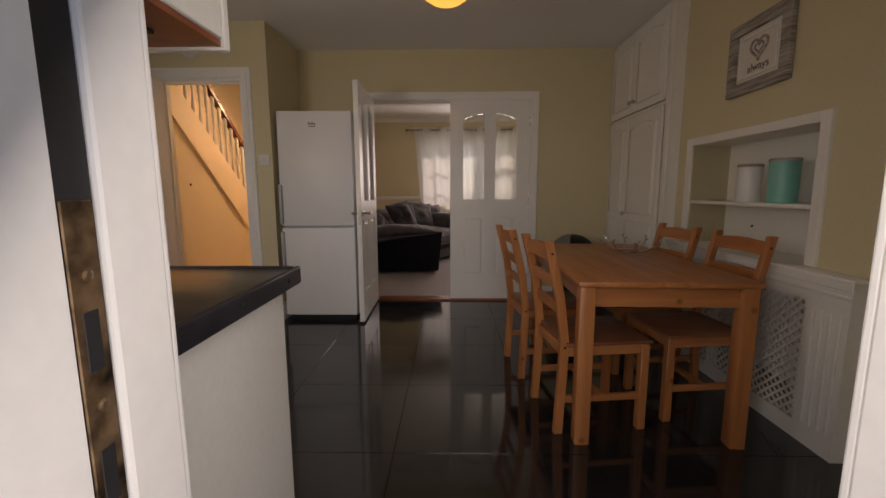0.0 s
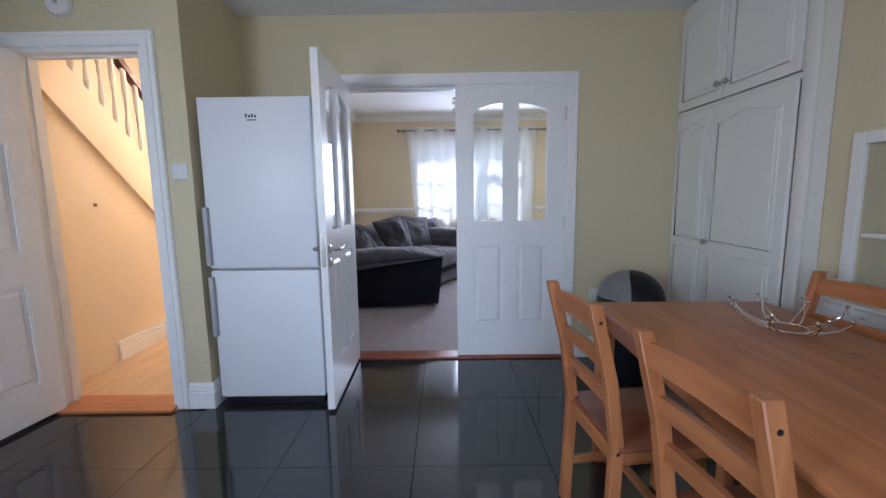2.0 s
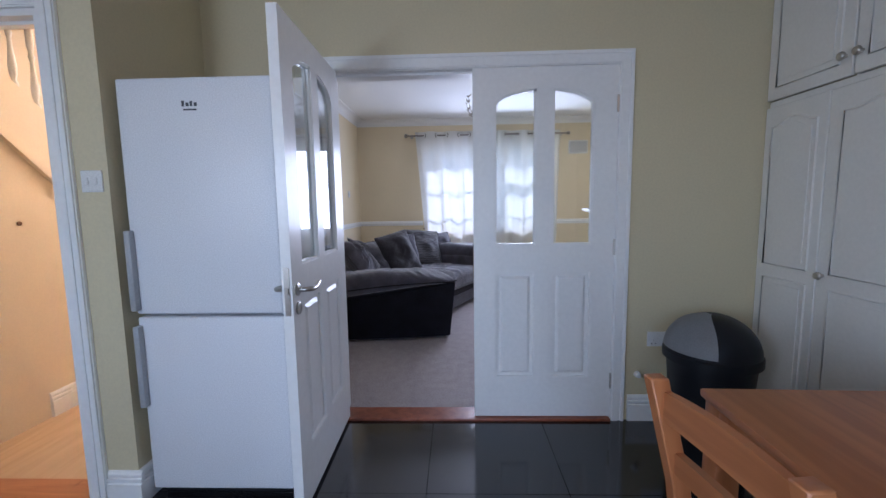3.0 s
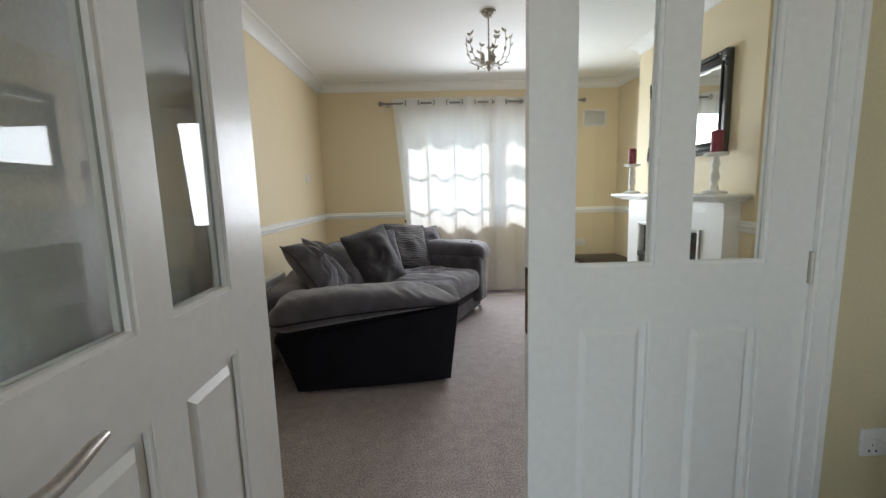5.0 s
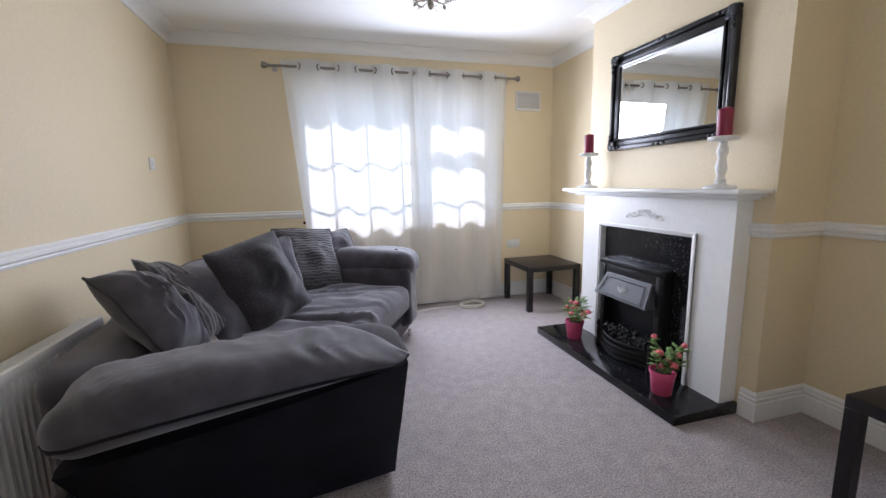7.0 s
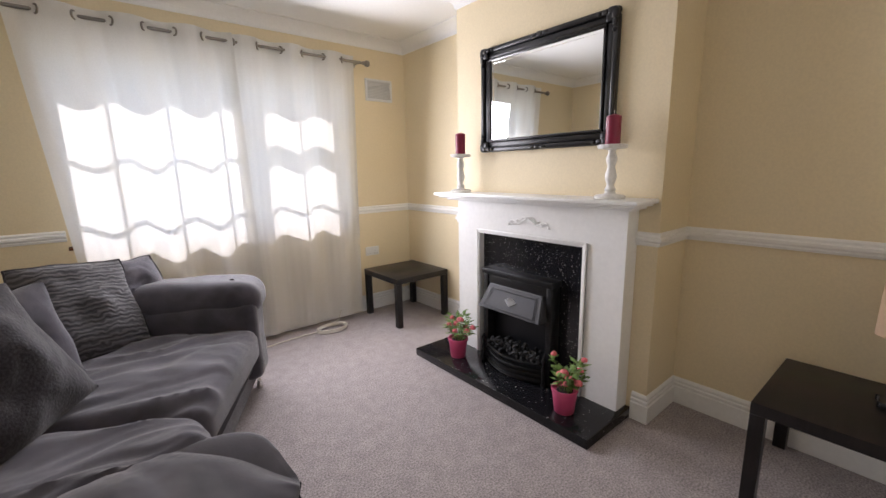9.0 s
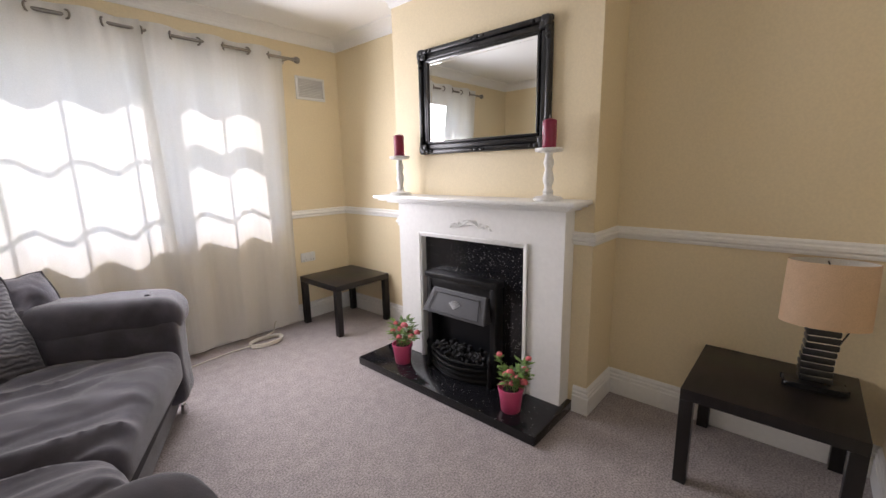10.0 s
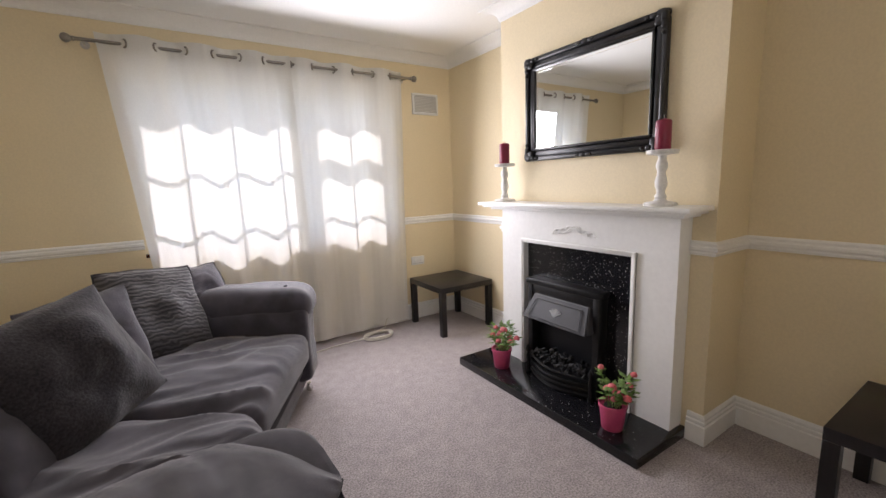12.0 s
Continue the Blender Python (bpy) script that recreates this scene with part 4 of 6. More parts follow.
def dining_chair():
    """Ladder-back chair; its seat looks along local +x, origin between the back feet."""
    t = thing("dining_chair", "honey pine ladder-back chair with a worn brown seat", "chair", group="chairs round the dining table")
    for s in (-1, 1):
        bm = bmesh.new()
        y = s * 0.168
        pts = [(0.0, 0), (0.012, 0.25), (0.018, 0.44), (-0.012, 0.66), (-0.072, 0.905)]
        a = [(x - 0.018, z) for x, z in pts] + [(x + 0.022, z) for x, z in pts[::-1]]
        prism(bm, a, 1, y - 0.016, y + 0.016)
        bmesh.ops.bevel(bm, geom=list(bm.edges), offset=0.003, segments=1, affect="EDGES")
        post = part("back_post", bm, M_PINE_Z, t)
        for x, z in ((-0.055, 0.85), (0.018, 0.42)):
            bm = bmesh.new()
            lathe(bm, [(0.006, 0), (0.006, 0.002), (0.002, 0.003)], pose(x, y + s * 0.0155, z, -90 * s, 0, 0), 8)
            part("screw_cap", bm, M_BLACK, post)
        bm = bmesh.new()
        soft_box(bm, 0.385, y - 0.019, 0, 0.425, y + 0.019, 0.425, 0.004, 1)
        part("front_leg", bm, M_PINE_Z, t)
        bm = bmesh.new()
        soft_box(bm, 0.03, y - 0.010, 0.375, 0.388, y + 0.010, 0.425, 0.003, 1)
        part("side_rail", bm, M_PINE_X, t)
        bm = bmesh.new()
        soft_box(bm, 0.025, y - 0.010, 0.150, 0.388, y + 0.010, 0.182, 0.003, 1)
        part("stretcher", bm, M_PINE_X, t)
    for x in (0.018, 0.405):
        bm = bmesh.new()
        soft_box(bm, x - 0.010, -0.152, 0.375, x + 0.010, 0.152, 0.425, 0.003, 1)
        part("seat_rail", bm, M_PINE, t)
    bm = bmesh.new()
    soft_box(bm, 0.195, -0.158, 0.155, 0.225, 0.158, 0.178, 0.003, 1)
    part("stretcher", bm, M_PINE, t)
    for z, h, x in ((0.845, 0.062, -0.052), (0.715, 0.048, -0.022), (0.590, 0.046, 0.002)):
        bm = bmesh.new()
        n = 8
        top = [(-0.152 + 0.304 * k / n, z + h / 2 + (0.012 if z > 0.8 else 0.005) * math.cos((k / n - 0.5) * math.pi)) for k in range(n + 1)]
        bot = [(-0.152 + 0.304 * k / n, z - h / 2 + 0.004 * math.cos((k / n - 0.5) * math.pi)) for k in range(n + 1)]
        prism(bm, top + bot[::-1], 0, x - 0.009, x + 0.009)
        part("back_slat", bm, M_PINE, t, smooth=False)
    bm = bmesh.new()
    soft_box(bm, 0.022, -0.195, 0.4255, 0.432, 0.195, 0.443, 0.006, 2)
    part("seat", bm, M_SEAT, t, "worn reddish-brown seat board")
    return t


chair = dining_chair()
chair.matrix_world = pose(0.553, 2.315, 0, 0, 0, 6.5)
for x, y, a in ((0.625, 1.748, 6.5), (1.545, 2.425, 186.5), (1.585, 1.905, 186.5)):
    copy_thing(chair, pose(x, y, 0, 0, 0, a))


def wire_bowl():
    t = thing("wire_bowl", "empty chrome wire fruit bowl on the table", "bowl", pose(1.275, 2.36, 0.745) @ Matrix.Diagonal((1.12, 1.12, 1.0, 1)))
    bm = bmesh.new()
    tube(bm, [(0.055 * math.cos(a), 0.055 * math.sin(a), 0.004) for a in np.linspace(0, 6.283, 25)[:-1]], 0.003, 6, True)
    part("base_ring", bm, M_CHROME, t)
    for k in range(16):
        a = 6.2831853 * k / 16
        tip = 0.165 if k % 2 else 0.150
        up = 0.085 if k % 2 else 0.070
        bm = bmesh.new()
        prof = [(0.050, 0.004), (0.085, 0.008), (0.120, 0.026), (0.145, 0.052), (tip, up)]
        tw = 0.25 if k % 2 else -0.25
        pts = [(r * math.cos(a + tw * i / 4), r * math.sin(a + tw * i / 4), z) for i, (r, z) in enumerate(prof)]
        tube(bm, pts, 0.0022, 6)
        bmesh.ops.create_icosphere(bm, subdivisions=2, radius=0.0065, matrix=Matrix.Translation(pts[-1]))
        part("wire", bm, M_CHROME, t)


wire_bowl()


def pedal_bin():
    t = thing("kitchen_bin", "dark plastic bin with a domed silver-flap lid", "bin", pose(1.30, 3.63, 0, 0, 0, -170))
    bm = bmesh.new()
    lathe(bm, [(0.155, 0), (0.16, 0.01), (0.195, 0.50), (0.200, 0.505)], None, 40)
    part("body", bm, M_BLACK, t)
    bm = bmesh.new()
    lathe(bm, [(0.20, 0.49), (0.214, 0.495), (0.214, 0.53), (0.205, 0.54)], None, 40)
    part("rim", bm, M_BLACK, t)
    bm = bmesh.new()
    lathe(bm, [(0.207 * math.cos(radians(a)), 0.535 + 0.185 * math.sin(radians(a))) for a in range(0, 90, 6)] + [(0.004, 0.72)], None, 48)
    lid = part("lid", bm, M_BLACK, t)
    bm = bmesh.new()
    rows = []
    for i in range(15):
        e = radians(4 + i * 5.6)
        w = 0.98 - 0.35 * (i / 14) ** 3
        rows.append([bm.verts.new((0.2105 * math.cos(e) * math.cos(w * (k / 12 - 0.5) * 2), 0.2105 * math.cos(e) * math.sin(w * (k / 12 - 0.5) * 2), 0.536 + 0.1885 * math.sin(e))) for k in range(13)])
    for a, b in zip(rows, rows[1:]):
        for k in range(12):
            bm.faces.new((a[k], a[k + 1], b[k + 1], b[k]))
    bmesh.ops.solidify(bm, geom=list(bm.faces), thickness=0.003)
    part("swing_flap", bm, M_SILVER, lid, "silver swing flap")


pedal_bin()


# counter along the rear wall
def base_cabinet():
    t = thing("base_cabinet", "white kitchen base cabinets under a worktop", "cabinet")
    bm = bmesh.new()
    soft_box(bm, -2.98, 0.235, 0.0, -2.46, 0.80, 0.879, 0.002, 1)
    soft_box(bm, -2.46, 0.235, 0.10, -0.31, 0.78, 0.879, 0.002, 1)
    part("carcass", bm, M_SATIN, t)
    bm = bmesh.new()
    soft_box(bm, -0.31, 0.235, 0.0, -0.29, 0.825, 0.879, 0.002, 1)
    part("end_panel", bm, M_SATIN, t, "plain white end panel")
    bm = bmesh.new()
    box(bm, -2.46, 0.70, 0.0, -0.312, 0.72, 0.10)
    part("plinth", bm, M_SATIN, t, smooth=False)
    for k in range(4):
        bm = bmesh.new()
        soft_box(bm, -2.455 + 0.535 * k, 0.781, 0.11, -1.925 + 0.535 * k, 0.80, 0.872, 0.003, 1)
        door = part("door", bm, M_SATIN, t)
        bm = bmesh.new()
        tube(bm, [(-2.02 + 0.535 * k, 0.80, 0.66), (-2.02 + 0.535 * k, 0.825, 0.67), (-2.02 + 0.535 * k, 0.825, 0.79), (-2.02 + 0.535 * k, 0.80, 0.80)], 0.005, 8)
        part("handle", bm, M_STEEL, door)


base_cabinet()
wt = thing("worktop", "dark speckled kitchen worktop with a navy edge", "worktop")
bm = bmesh.new()
soft_box(bm, -2.98, 0.235, 0.880, -0.278, 0.870, 0.918, 0.004, 2)
part("slab", bm, M_WORKTOP, wt)
bm = bmesh.new()
soft_box(bm, -0.277, 0.232, 0.874, -0.262, 0.888, 0.922, 0.006, 3)
soft_box(bm, -2.98, 0.871, 0.874, -0.278, 0.888, 0.922, 0.006, 3)
edge = part("edging", bm, M_TOPEDGE, wt, "navy-black edging strip")
for y in (0.36, 0.57, 0.80):
    bm = bmesh.new()
    lathe(bm, [(0.007, 0), (0.007, 0.0015), (0.004, 0.003)], pose(-0.2625, y, 0.898, 0, 90, 0), 12)
    part("screw_cap", bm, M_SEAL_HOLES, edge)
sink = thing("kitchen_sink", "stainless steel inset sink and draining board", "sink")
bm = bmesh.new()
soft_box(bm, -1.62, 0.32, 0.9185, -0.70, 0.76, 0.924, 0.003, 2)
part("draining_board", bm, M_CHROME, sink)
for k in range(6):
    bm = bmesh.new()
    soft_box(bm, -1.08, 0.38 + 0.06 * k, 0.9245, -0.74, 0.39 + 0.06 * k, 0.929, 0.002, 1)
    part("drain_rib", bm, M_CHROME, sink)
bm = bmesh.new()
tube(bm, [(-1.4, 0.30, 0.9185), (-1.4, 0.30, 1.12), (-1.4, 0.34, 1.16), (-1.4, 0.42, 1.15), (-1.4, 0.44, 1.12)], 0.010, 10)
part("tap", bm, M_CHROME, sink)

wc = thing("wall_cabinet", "white wall cabinet with a brown underside", "cabinet")
bm = bmesh.new()
soft_box(bm, -1.22, 0.232, 1.385, -0.25, 0.545, 2.2, 0.003, 1)
part("carcass", bm, M_SATIN, wc)
bm = bmesh.new()
soft_box(bm, -1.218, 0.547, 1.37, -0.738, 0.566, 2.198, 0.003, 1)
part("door", bm, M_SATIN, wc)
bm = bmesh.new()
soft_box(bm, -0.734, 0.547, 1.37, -0.248, 0.566, 2.198, 0.003, 1)
part("door", bm, M_SATIN, wc)
bm = bmesh.new()
box(bm, -1.215, 0.236, 1.375, -0.255, 0.546, 1.3845)
part("underside", bm, M_SADDLE, wc, "brown wood underside", smooth=False)
# shade of a recess put in as a flat black plate; nothing is cut out
bm = bmesh.new()
box(bm, -0.62, 0.27, 1.369, -0.32, 0.47, 1.3748)
part("recess_shade", bm, M_BLACK, wc, "black plate as the shade of a recess", smooth=False)

tall = thing("oven_housing", "tall white kitchen unit with a black built-in oven", "oven")
bm = bmesh.new()
soft_box(bm, -2.995, 1.93, 0, -2.46, 2.58, 2.228, 0.003, 1)
part("housing", bm, M_SATIN, tall)
bm = bmesh.new()
soft_box(bm, -2.459, 1.97, 0.905, -2.44, 2.54, 1.46, 0.004, 2)
part("oven_front", bm, M_BLACK, tall, "black oven front")
bm = bmesh.new()
tube(bm, [(-2.44, 2.0, 1.36), (-2.41, 2.02, 1.36), (-2.41, 2.49, 1.36), (-2.44, 2.51, 1.36)], 0.007, 8)
part("oven_handle", bm, M_STEEL, tall)


# built-in cupboard
def cupboard_panel(bm, x0, x1, z0, z1, arched):
    """Raised moulding and field on a cupboard door's face (local y = 0, facing -y)."""
    n = 16
    rise = 0.035 if arched else 0.0
    def top(u, z):
        return z - rise + rise * math.sin(math.pi * min(1, max(0, (u - 0.14) / 0.72))) ** 1.0
    def outline(i):
        a, b = x0 + i, x1 - i
        return [(a, z0 + i), (b, z0 + i)] + [(b + (a - b) * k / n, top(k / n, z1 - i)) for k in range(n + 1)]
    tube(bm, [(x, -0.001, z) for x, z in outline(0)], 0.006, 6, True)
    o = outline(0.03)
    prism(bm, o, 1, -0.004, 0.001)


def cupboard_door(parent, m, w, h, cells, knob):
    bm = bmesh.new()
    soft_box(bm, 0, 0, 0, w, 0.02, h, 0.003, 1)
    for c in cells:
        cupboard_panel(bm, *c)
    door = part("cupboard_door", bm, M_SATIN, parent)
    door.matrix_local = m
    if knob:
        bm = bmesh.new()
        lathe(bm, [(0.008, 0), (0.008, 0.012), (0.017, 0.018), (0.019, 0.026), (0.014, 0.034), (0.004, 0.036)], pose(knob[0], 0, knob[1], 90, 0, 0), 16)
        part("knob", bm, M_STEEL, door, "tarnished metal knob")
    return door


cup = thing("built_in_cupboard", "off-white built-in cupboard with arched panel doors", "cupboard")
bm = bmesh.new()
box(bm, 1.722, 2.842, 0.0, 1.80, 2.93, K_TOP - 0.003)
box(bm, 1.735, 2.93, 1.752, 1.80, 3.944, 1.783)
box(bm, 1.735, 2.93, 2.432, 1.80, 3.944, K_TOP - 0.003)
box(bm, 1.735, 2.93, 0.0, 1.80, 3.944, 0.055)
box(bm, 1.737, 3.46, 1.783, 1.80, 3.472, 2.432)
part("face_frame", bm, M_SATIN, cup, smooth=False)
bm = bmesh.new()
soft_box(bm, 1.705, 2.835, 0.0, 1.722, 2.90, K_TOP - 0.004, 0.005, 2)
part("edge_moulding", bm, M_SATIN, cup)
for z in (0.02, 1.2, 1.76):
    bm = bmesh.new()
    box(bm, 1.802, 2.93, z, 2.24, 3.94, z + 0.02)
    part("shelf", bm, M_SATIN, cup, smooth=False)
cupboard_door(cup, pose(1.715, 3.942, 0.06, 0, 0, -90), 0.376, 1.69, [(0.05, 0.326, 0.87, 1.62, True), (0.05, 0.326, 0.07, 0.80, False)], None)
cupboard_door(cup, pose(1.702, 2.935, 0.06, 0, 0, -91.6) @ pose(-0.63, 0, 0), 0.63, 1.69, [(0.07, 0.56, 0.87, 1.62, True), (0.07, 0.56, 0.07, 0.80, False)], (0.035, 0.86))
cupboard_door(cup, pose(1.715, 3.942, 1.787, 0, 0, -90), 0.470, 0.643, [(0.06, 0.41, 0.06, 0.585, True)], (0.44, 0.085))
cupboard_door(cup, pose(1.715, 3.462, 1.787, 0, 0, -90), 0.524, 0.643, [(0.06, 0.464, 0.06, 0.585, True)], (0.03, 0.085))

# niche with a shelf over the radiator cover
bm = bmesh.new()
for y0, y1, z0, z1 in ((1.635, 1.69, 0.776, 1.47), (2.665, 2.72, 0.776, 1.47), (1.69, 2.665, 1.42, 1.47)):
    soft_box(bm, 1.782, y0, z0, 1.81, y1, z1, 0.005, 2)
box(bm, 1.81, 1.687, 0.776, 2.05, 1.69, 1.42)
box(bm, 1.81, 2.665, 0.776, 2.05, 2.668, 1.42)
box(bm, 1.81, 1.69, 1.420, 2.05, 2.665, 1.425)
setting("trim_niche", bm, M_SATIN, "white painted frame of the wall niche")
bm = bmesh.new()
soft_box(bm, 1.803, 1.692, 1.035, 2.049, 2.663, 1.056, 0.004, 2)
solid("niche_shelf", bm, M_SATIN, "white shelf board across the wall niche", "shelf")
bm = bmesh.new()
lathe(bm, [(0.008, 0), (0.008, 0.004), (0.003, 0.006)], pose(2.049, 2.40, 0.90, 0, -90, 0), 10)
solid("screw_plug", bm, M_BLACK, "small dark screw plug in the niche back", "fitting")


def canister(y, material, label, r=0.062, h=0.205):
    t = thing("storage_canister", label, "canister", pose(1.90, y, 1.056), group="canisters on the niche shelf")
    bm = bmesh.new()
    lathe(bm, [(r * 0.96, 0), (r, 0.006), (r, h - 0.004), (r * 0.98, h)], None, 32)
    part("jar", bm, material, t)
    bm = bmesh.new()
    lathe(bm, [(r * 0.9, h), (r * 1.03, h), (r * 1.03, h + 0.012), (r * 0.98, h + 0.016)], None, 32)
    part("lid", bm, M_GREYWOOD, t, "pale wooden lid")


canister(2.255, M_PLASTIC, "white storage canister with a wooden lid", 0.062, 0.20)
canister(2.005, M_MINT, "mint green storage canister with a wooden lid", 0.068, 0.215)


def radiator_cover():
    t = thing("radiator_cover", "white radiator cover with lattice panels and fluted posts", "radiator cover")
    y0, y1, xf = 1.375, 2.75, 1.717
    bm = bmesh.new()
    soft_box(bm, 1.699, y0 - 0.018, 0.758, 1.80, y1 + 0.015, 0.775, 0.004, 2)
    box(bm, 1.80, 1.70, 0.758, 2.049, 2.66, 0.7745)
    part("top_board", bm, M_SATIN, t)
    bm = bmesh.new()
    grid_slab(bm, (y0, y1), (0, 0.757), [(1.575, 2.145, 0.085, 0.645), (2.225, 2.615, 0.085, 0.645)], lambda b, u0, v0, u1, v1: box(b, xf, u0, v0, xf + 0.016, u1, v1))
    box(bm, xf + 0.016, y0, 0, 1.80, y0 + 0.016, 0.757)
    part("frame", bm, M_SATIN, t)
    bm = bmesh.new()
    soft_box(bm, xf - 0.008, y0 - 0.006, 0.69, xf, y1, 0.705, 0.003, 1)
    soft_box(bm, xf - 0.012, y0 - 0.010, 0.725, xf, y1, 0.757, 0.003, 1)
    part("top_moulding", bm, M_SATIN, t)
    for a in (1.41, 1.45, 1.49, 1.53, 2.165, 2.20, 2.64, 2.68, 2.72):
        bm = bmesh.new()
        soft_box(bm, xf - 0.007, a - 0.008, 0.10, xf + 0.001, a + 0.008, 0.62, 0.004, 2)
        part("flute", bm, M_SATIN, t)
    for a, b in ((1.575, 2.145), (2.225, 2.615)):
        bm = bmesh.new()
        c, e, s = 0.085, 0.645, 0.045
        for sign in (1, -1):
            k = -60
            while k < 80:
                off = k * s
                # the strip z - c = sign * (y - a) + off, cut to the opening
                pts = []
                for y in (a, b):
                    z = c + sign * (y - a) + off
                    pts.append((y, z))
                (ya, za), (yb, zb) = pts
                lo, hi = 0.0, 1.0
                for lim, up in ((c, True), (e, False)):
                    dz = zb - za
                    f = (lim - za) / dz
                    if (dz > 0) == up:
                        lo = max(lo, f)
                    else:
                        hi = min(hi, f)
                if hi - lo > 0.01:
                    p, q = Vector((0, ya + (yb - ya) * lo, za + (zb - za) * lo)), Vector((0, ya + (yb - ya) * hi, za + (zb - za) * hi))
                    d_ = (q - p)
                    ang = math.degrees(math.atan2(d_.z, d_.y))
                    mid = (p + q) / 2
                    box(bm, -0.0015, -d_.length / 2, -0.006, 0.0015, d_.length / 2, 0.006, pose(xf + 0.007 + 0.003 * sign, mid.y, mid.z, ang, 0, 0))
                k += 1
        part("lattice_panel", bm, M_SATIN, t, "white diagonal lattice", smooth=False)
    bm = bmesh.new()
    box(bm, 1.985, 1.72, 0.12, 2.04, 2.64, 0.68)
    part("radiator", bm, M_SATIN, t, smooth=False)


radiator_cover()


def picture():
    t = thing("framed_picture", "grey wood framed picture with a heart", "picture", pose(1.80, 2.335, 1.65, 0, 0, -90) @ pose(0, 0, 0, 0, -1.0, 0))
    w, h = 0.445, 0.385
    bm = bmesh.new()
    for x0, x1, z0, z1 in ((0, w, 0, 0.062), (0, w, h - 0.062, h), (0, 0.062, 0.062, h - 0.062), (w - 0.062, w, 0.062, h - 0.062)):
        soft_box(bm, x0, -0.032, z0, x1, -0.002, z1, 0.004, 1)
    part("frame", bm, M_GREYWOOD, t)
    bm = bmesh.new()
    box(bm, 0.06, -0.014, 0.06, w - 0.06, -0.003, h - 0.06)
    part("mount", bm, M_MOUNT, t, smooth=False)
    bm = bmesh.new()
    for x0, x1, z0, z1 in ((0.085, w - 0.085, 0.082, 0.094), (0.085, w - 0.085, h - 0.094, h - 0.082), (0.085, 0.097, 0.094, h - 0.094), (w - 0.097, w - 0.085, 0.094, h - 0.094)):
        box(bm, x0, -0.022, z0, x1, -0.0142, z1)
    part("inner_frame", bm, M_WHITEWOOD, t, smooth=False)
    heart = [(0.0046 * 16 * math.sin(a) ** 3 * 0.82, 0.0046 * (13 * math.cos(a) - 5 * math.cos(2 * a) - 2 * math.cos(3 * a) - math.cos(4 * a)) * 0.82) for a in np.linspace(0, 6.2831853, 41)[:-1]]
    bm = bmesh.new()
    tube(bm, [(w / 2 + x, -0.016, 0.222 + z) for x, z in heart], 0.007, 6, True)
    part("heart", bm, M_GREYWOOD, t, "grey heart outline")
    bm = bmesh.new()
    tube(bm, [(w / 2 + 0.5 * x, -0.016, 0.222 + 0.5 * z) for x, z in heart], 0.005, 6, True)
    part("heart", bm, M_GREYWOOD, t)
    cu = bpy.data.curves.new("word", "FONT")
    cu.body, cu.size, cu.align_x, cu.extrude = "always", 0.060, "CENTER", 0.0008
    tmp = bpy.data.objects.new("word", cu)
    scene.collection.objects.link(tmp)
    me = bpy.data.meshes.new_from_object(tmp.evaluated_get(bpy.context.evaluated_depsgraph_get()))
    bpy.data.objects.remove(tmp)
    me.materials.append(M_LOGO)
    ob = new("word", me)
    ob.parent = t
    ob.matrix_local = pose(w / 2, -0.0155, 0.108, 90, 0, 0)


picture()


def switch_plate(name, label, m, w=0.086, h=0.086, rockers=2):
    """A wall plate; local x across, z up, facing -y."""
    t = thing(name, label, "switch" if "switch" in name else "socket", m)
    bm = bmesh.new()
    soft_box(bm, -w / 2, -0.009, -h / 2, w / 2, 0, h / 2, 0.003, 2)
    part("plate", bm, M_PLASTIC, t)
    for k in range(rockers):
        cx = (k - (rockers - 1) / 2) * w / (rockers + 0.4)
        bm = bmesh.new()
        soft_box(bm, cx - 0.008, -0.013, -0.014, cx + 0.008, -0.0085, 0.014, 0.002, 1)
        part("rocker", bm, M_PLASTIC, t)
    # pin holes are small dark boxes that paint the shade of a hole
    if "socket" in name:
        for k in range(rockers):
            cx = (k - (rockers - 1) / 2) * w / 2
            for dx, dz in ((0, -0.008), (-0.011, -0.026), (0.011, -0.026)):
                bm = bmesh.new()
                box(bm, cx + dx - 0.003, -0.0096, dz - 0.003, cx + dx + 0.003, -0.0088, dz + 0.003)
                part("pin_hole_shade", bm, M_SEAL_HOLES, t, smooth=False)
    return t


switch_plate("light_switch", "white double light switch on the kitchen wall", pose(-1.40, 3.24, 1.385))
switch_plate("wall_socket", "white double wall socket behind the bin", pose(1.205, 3.945, 0.487), 0.146, 0.086)
ds = thing("door_stop", "small white plastic door stop on the wall", "door stop", pose(1.075, 3.927, 0.285))
bm = bmesh.new()
lathe(bm, [(0.018, 0), (0.018, 0.012), (0.012, 0.018), (0.012, 0.034), (0.006, 0.038)], pose(0, 0, 0, 90, 0, 0), 16)
part("knob", bm, M_PLASTIC, ds)

sa = thing("smoke_alarm", "round white smoke alarm above the hall door", "alarm", pose(-1.945, 3.24, 2.257, 90, 0, 0))
bm = bmesh.new()
lathe(bm, [(0.062, 0), (0.066, 0.004), (0.066, 0.022), (0.058, 0.032), (0.03, 0.036)], None, 28)
part("housing", bm, M_PLASTIC, sa)
bm = bmesh.new()
lathe(bm, [(0.012, 0.036), (0.011, 0.039)], None, 14)
part("test_button", bm, M_SILVER, sa, "grey test button")

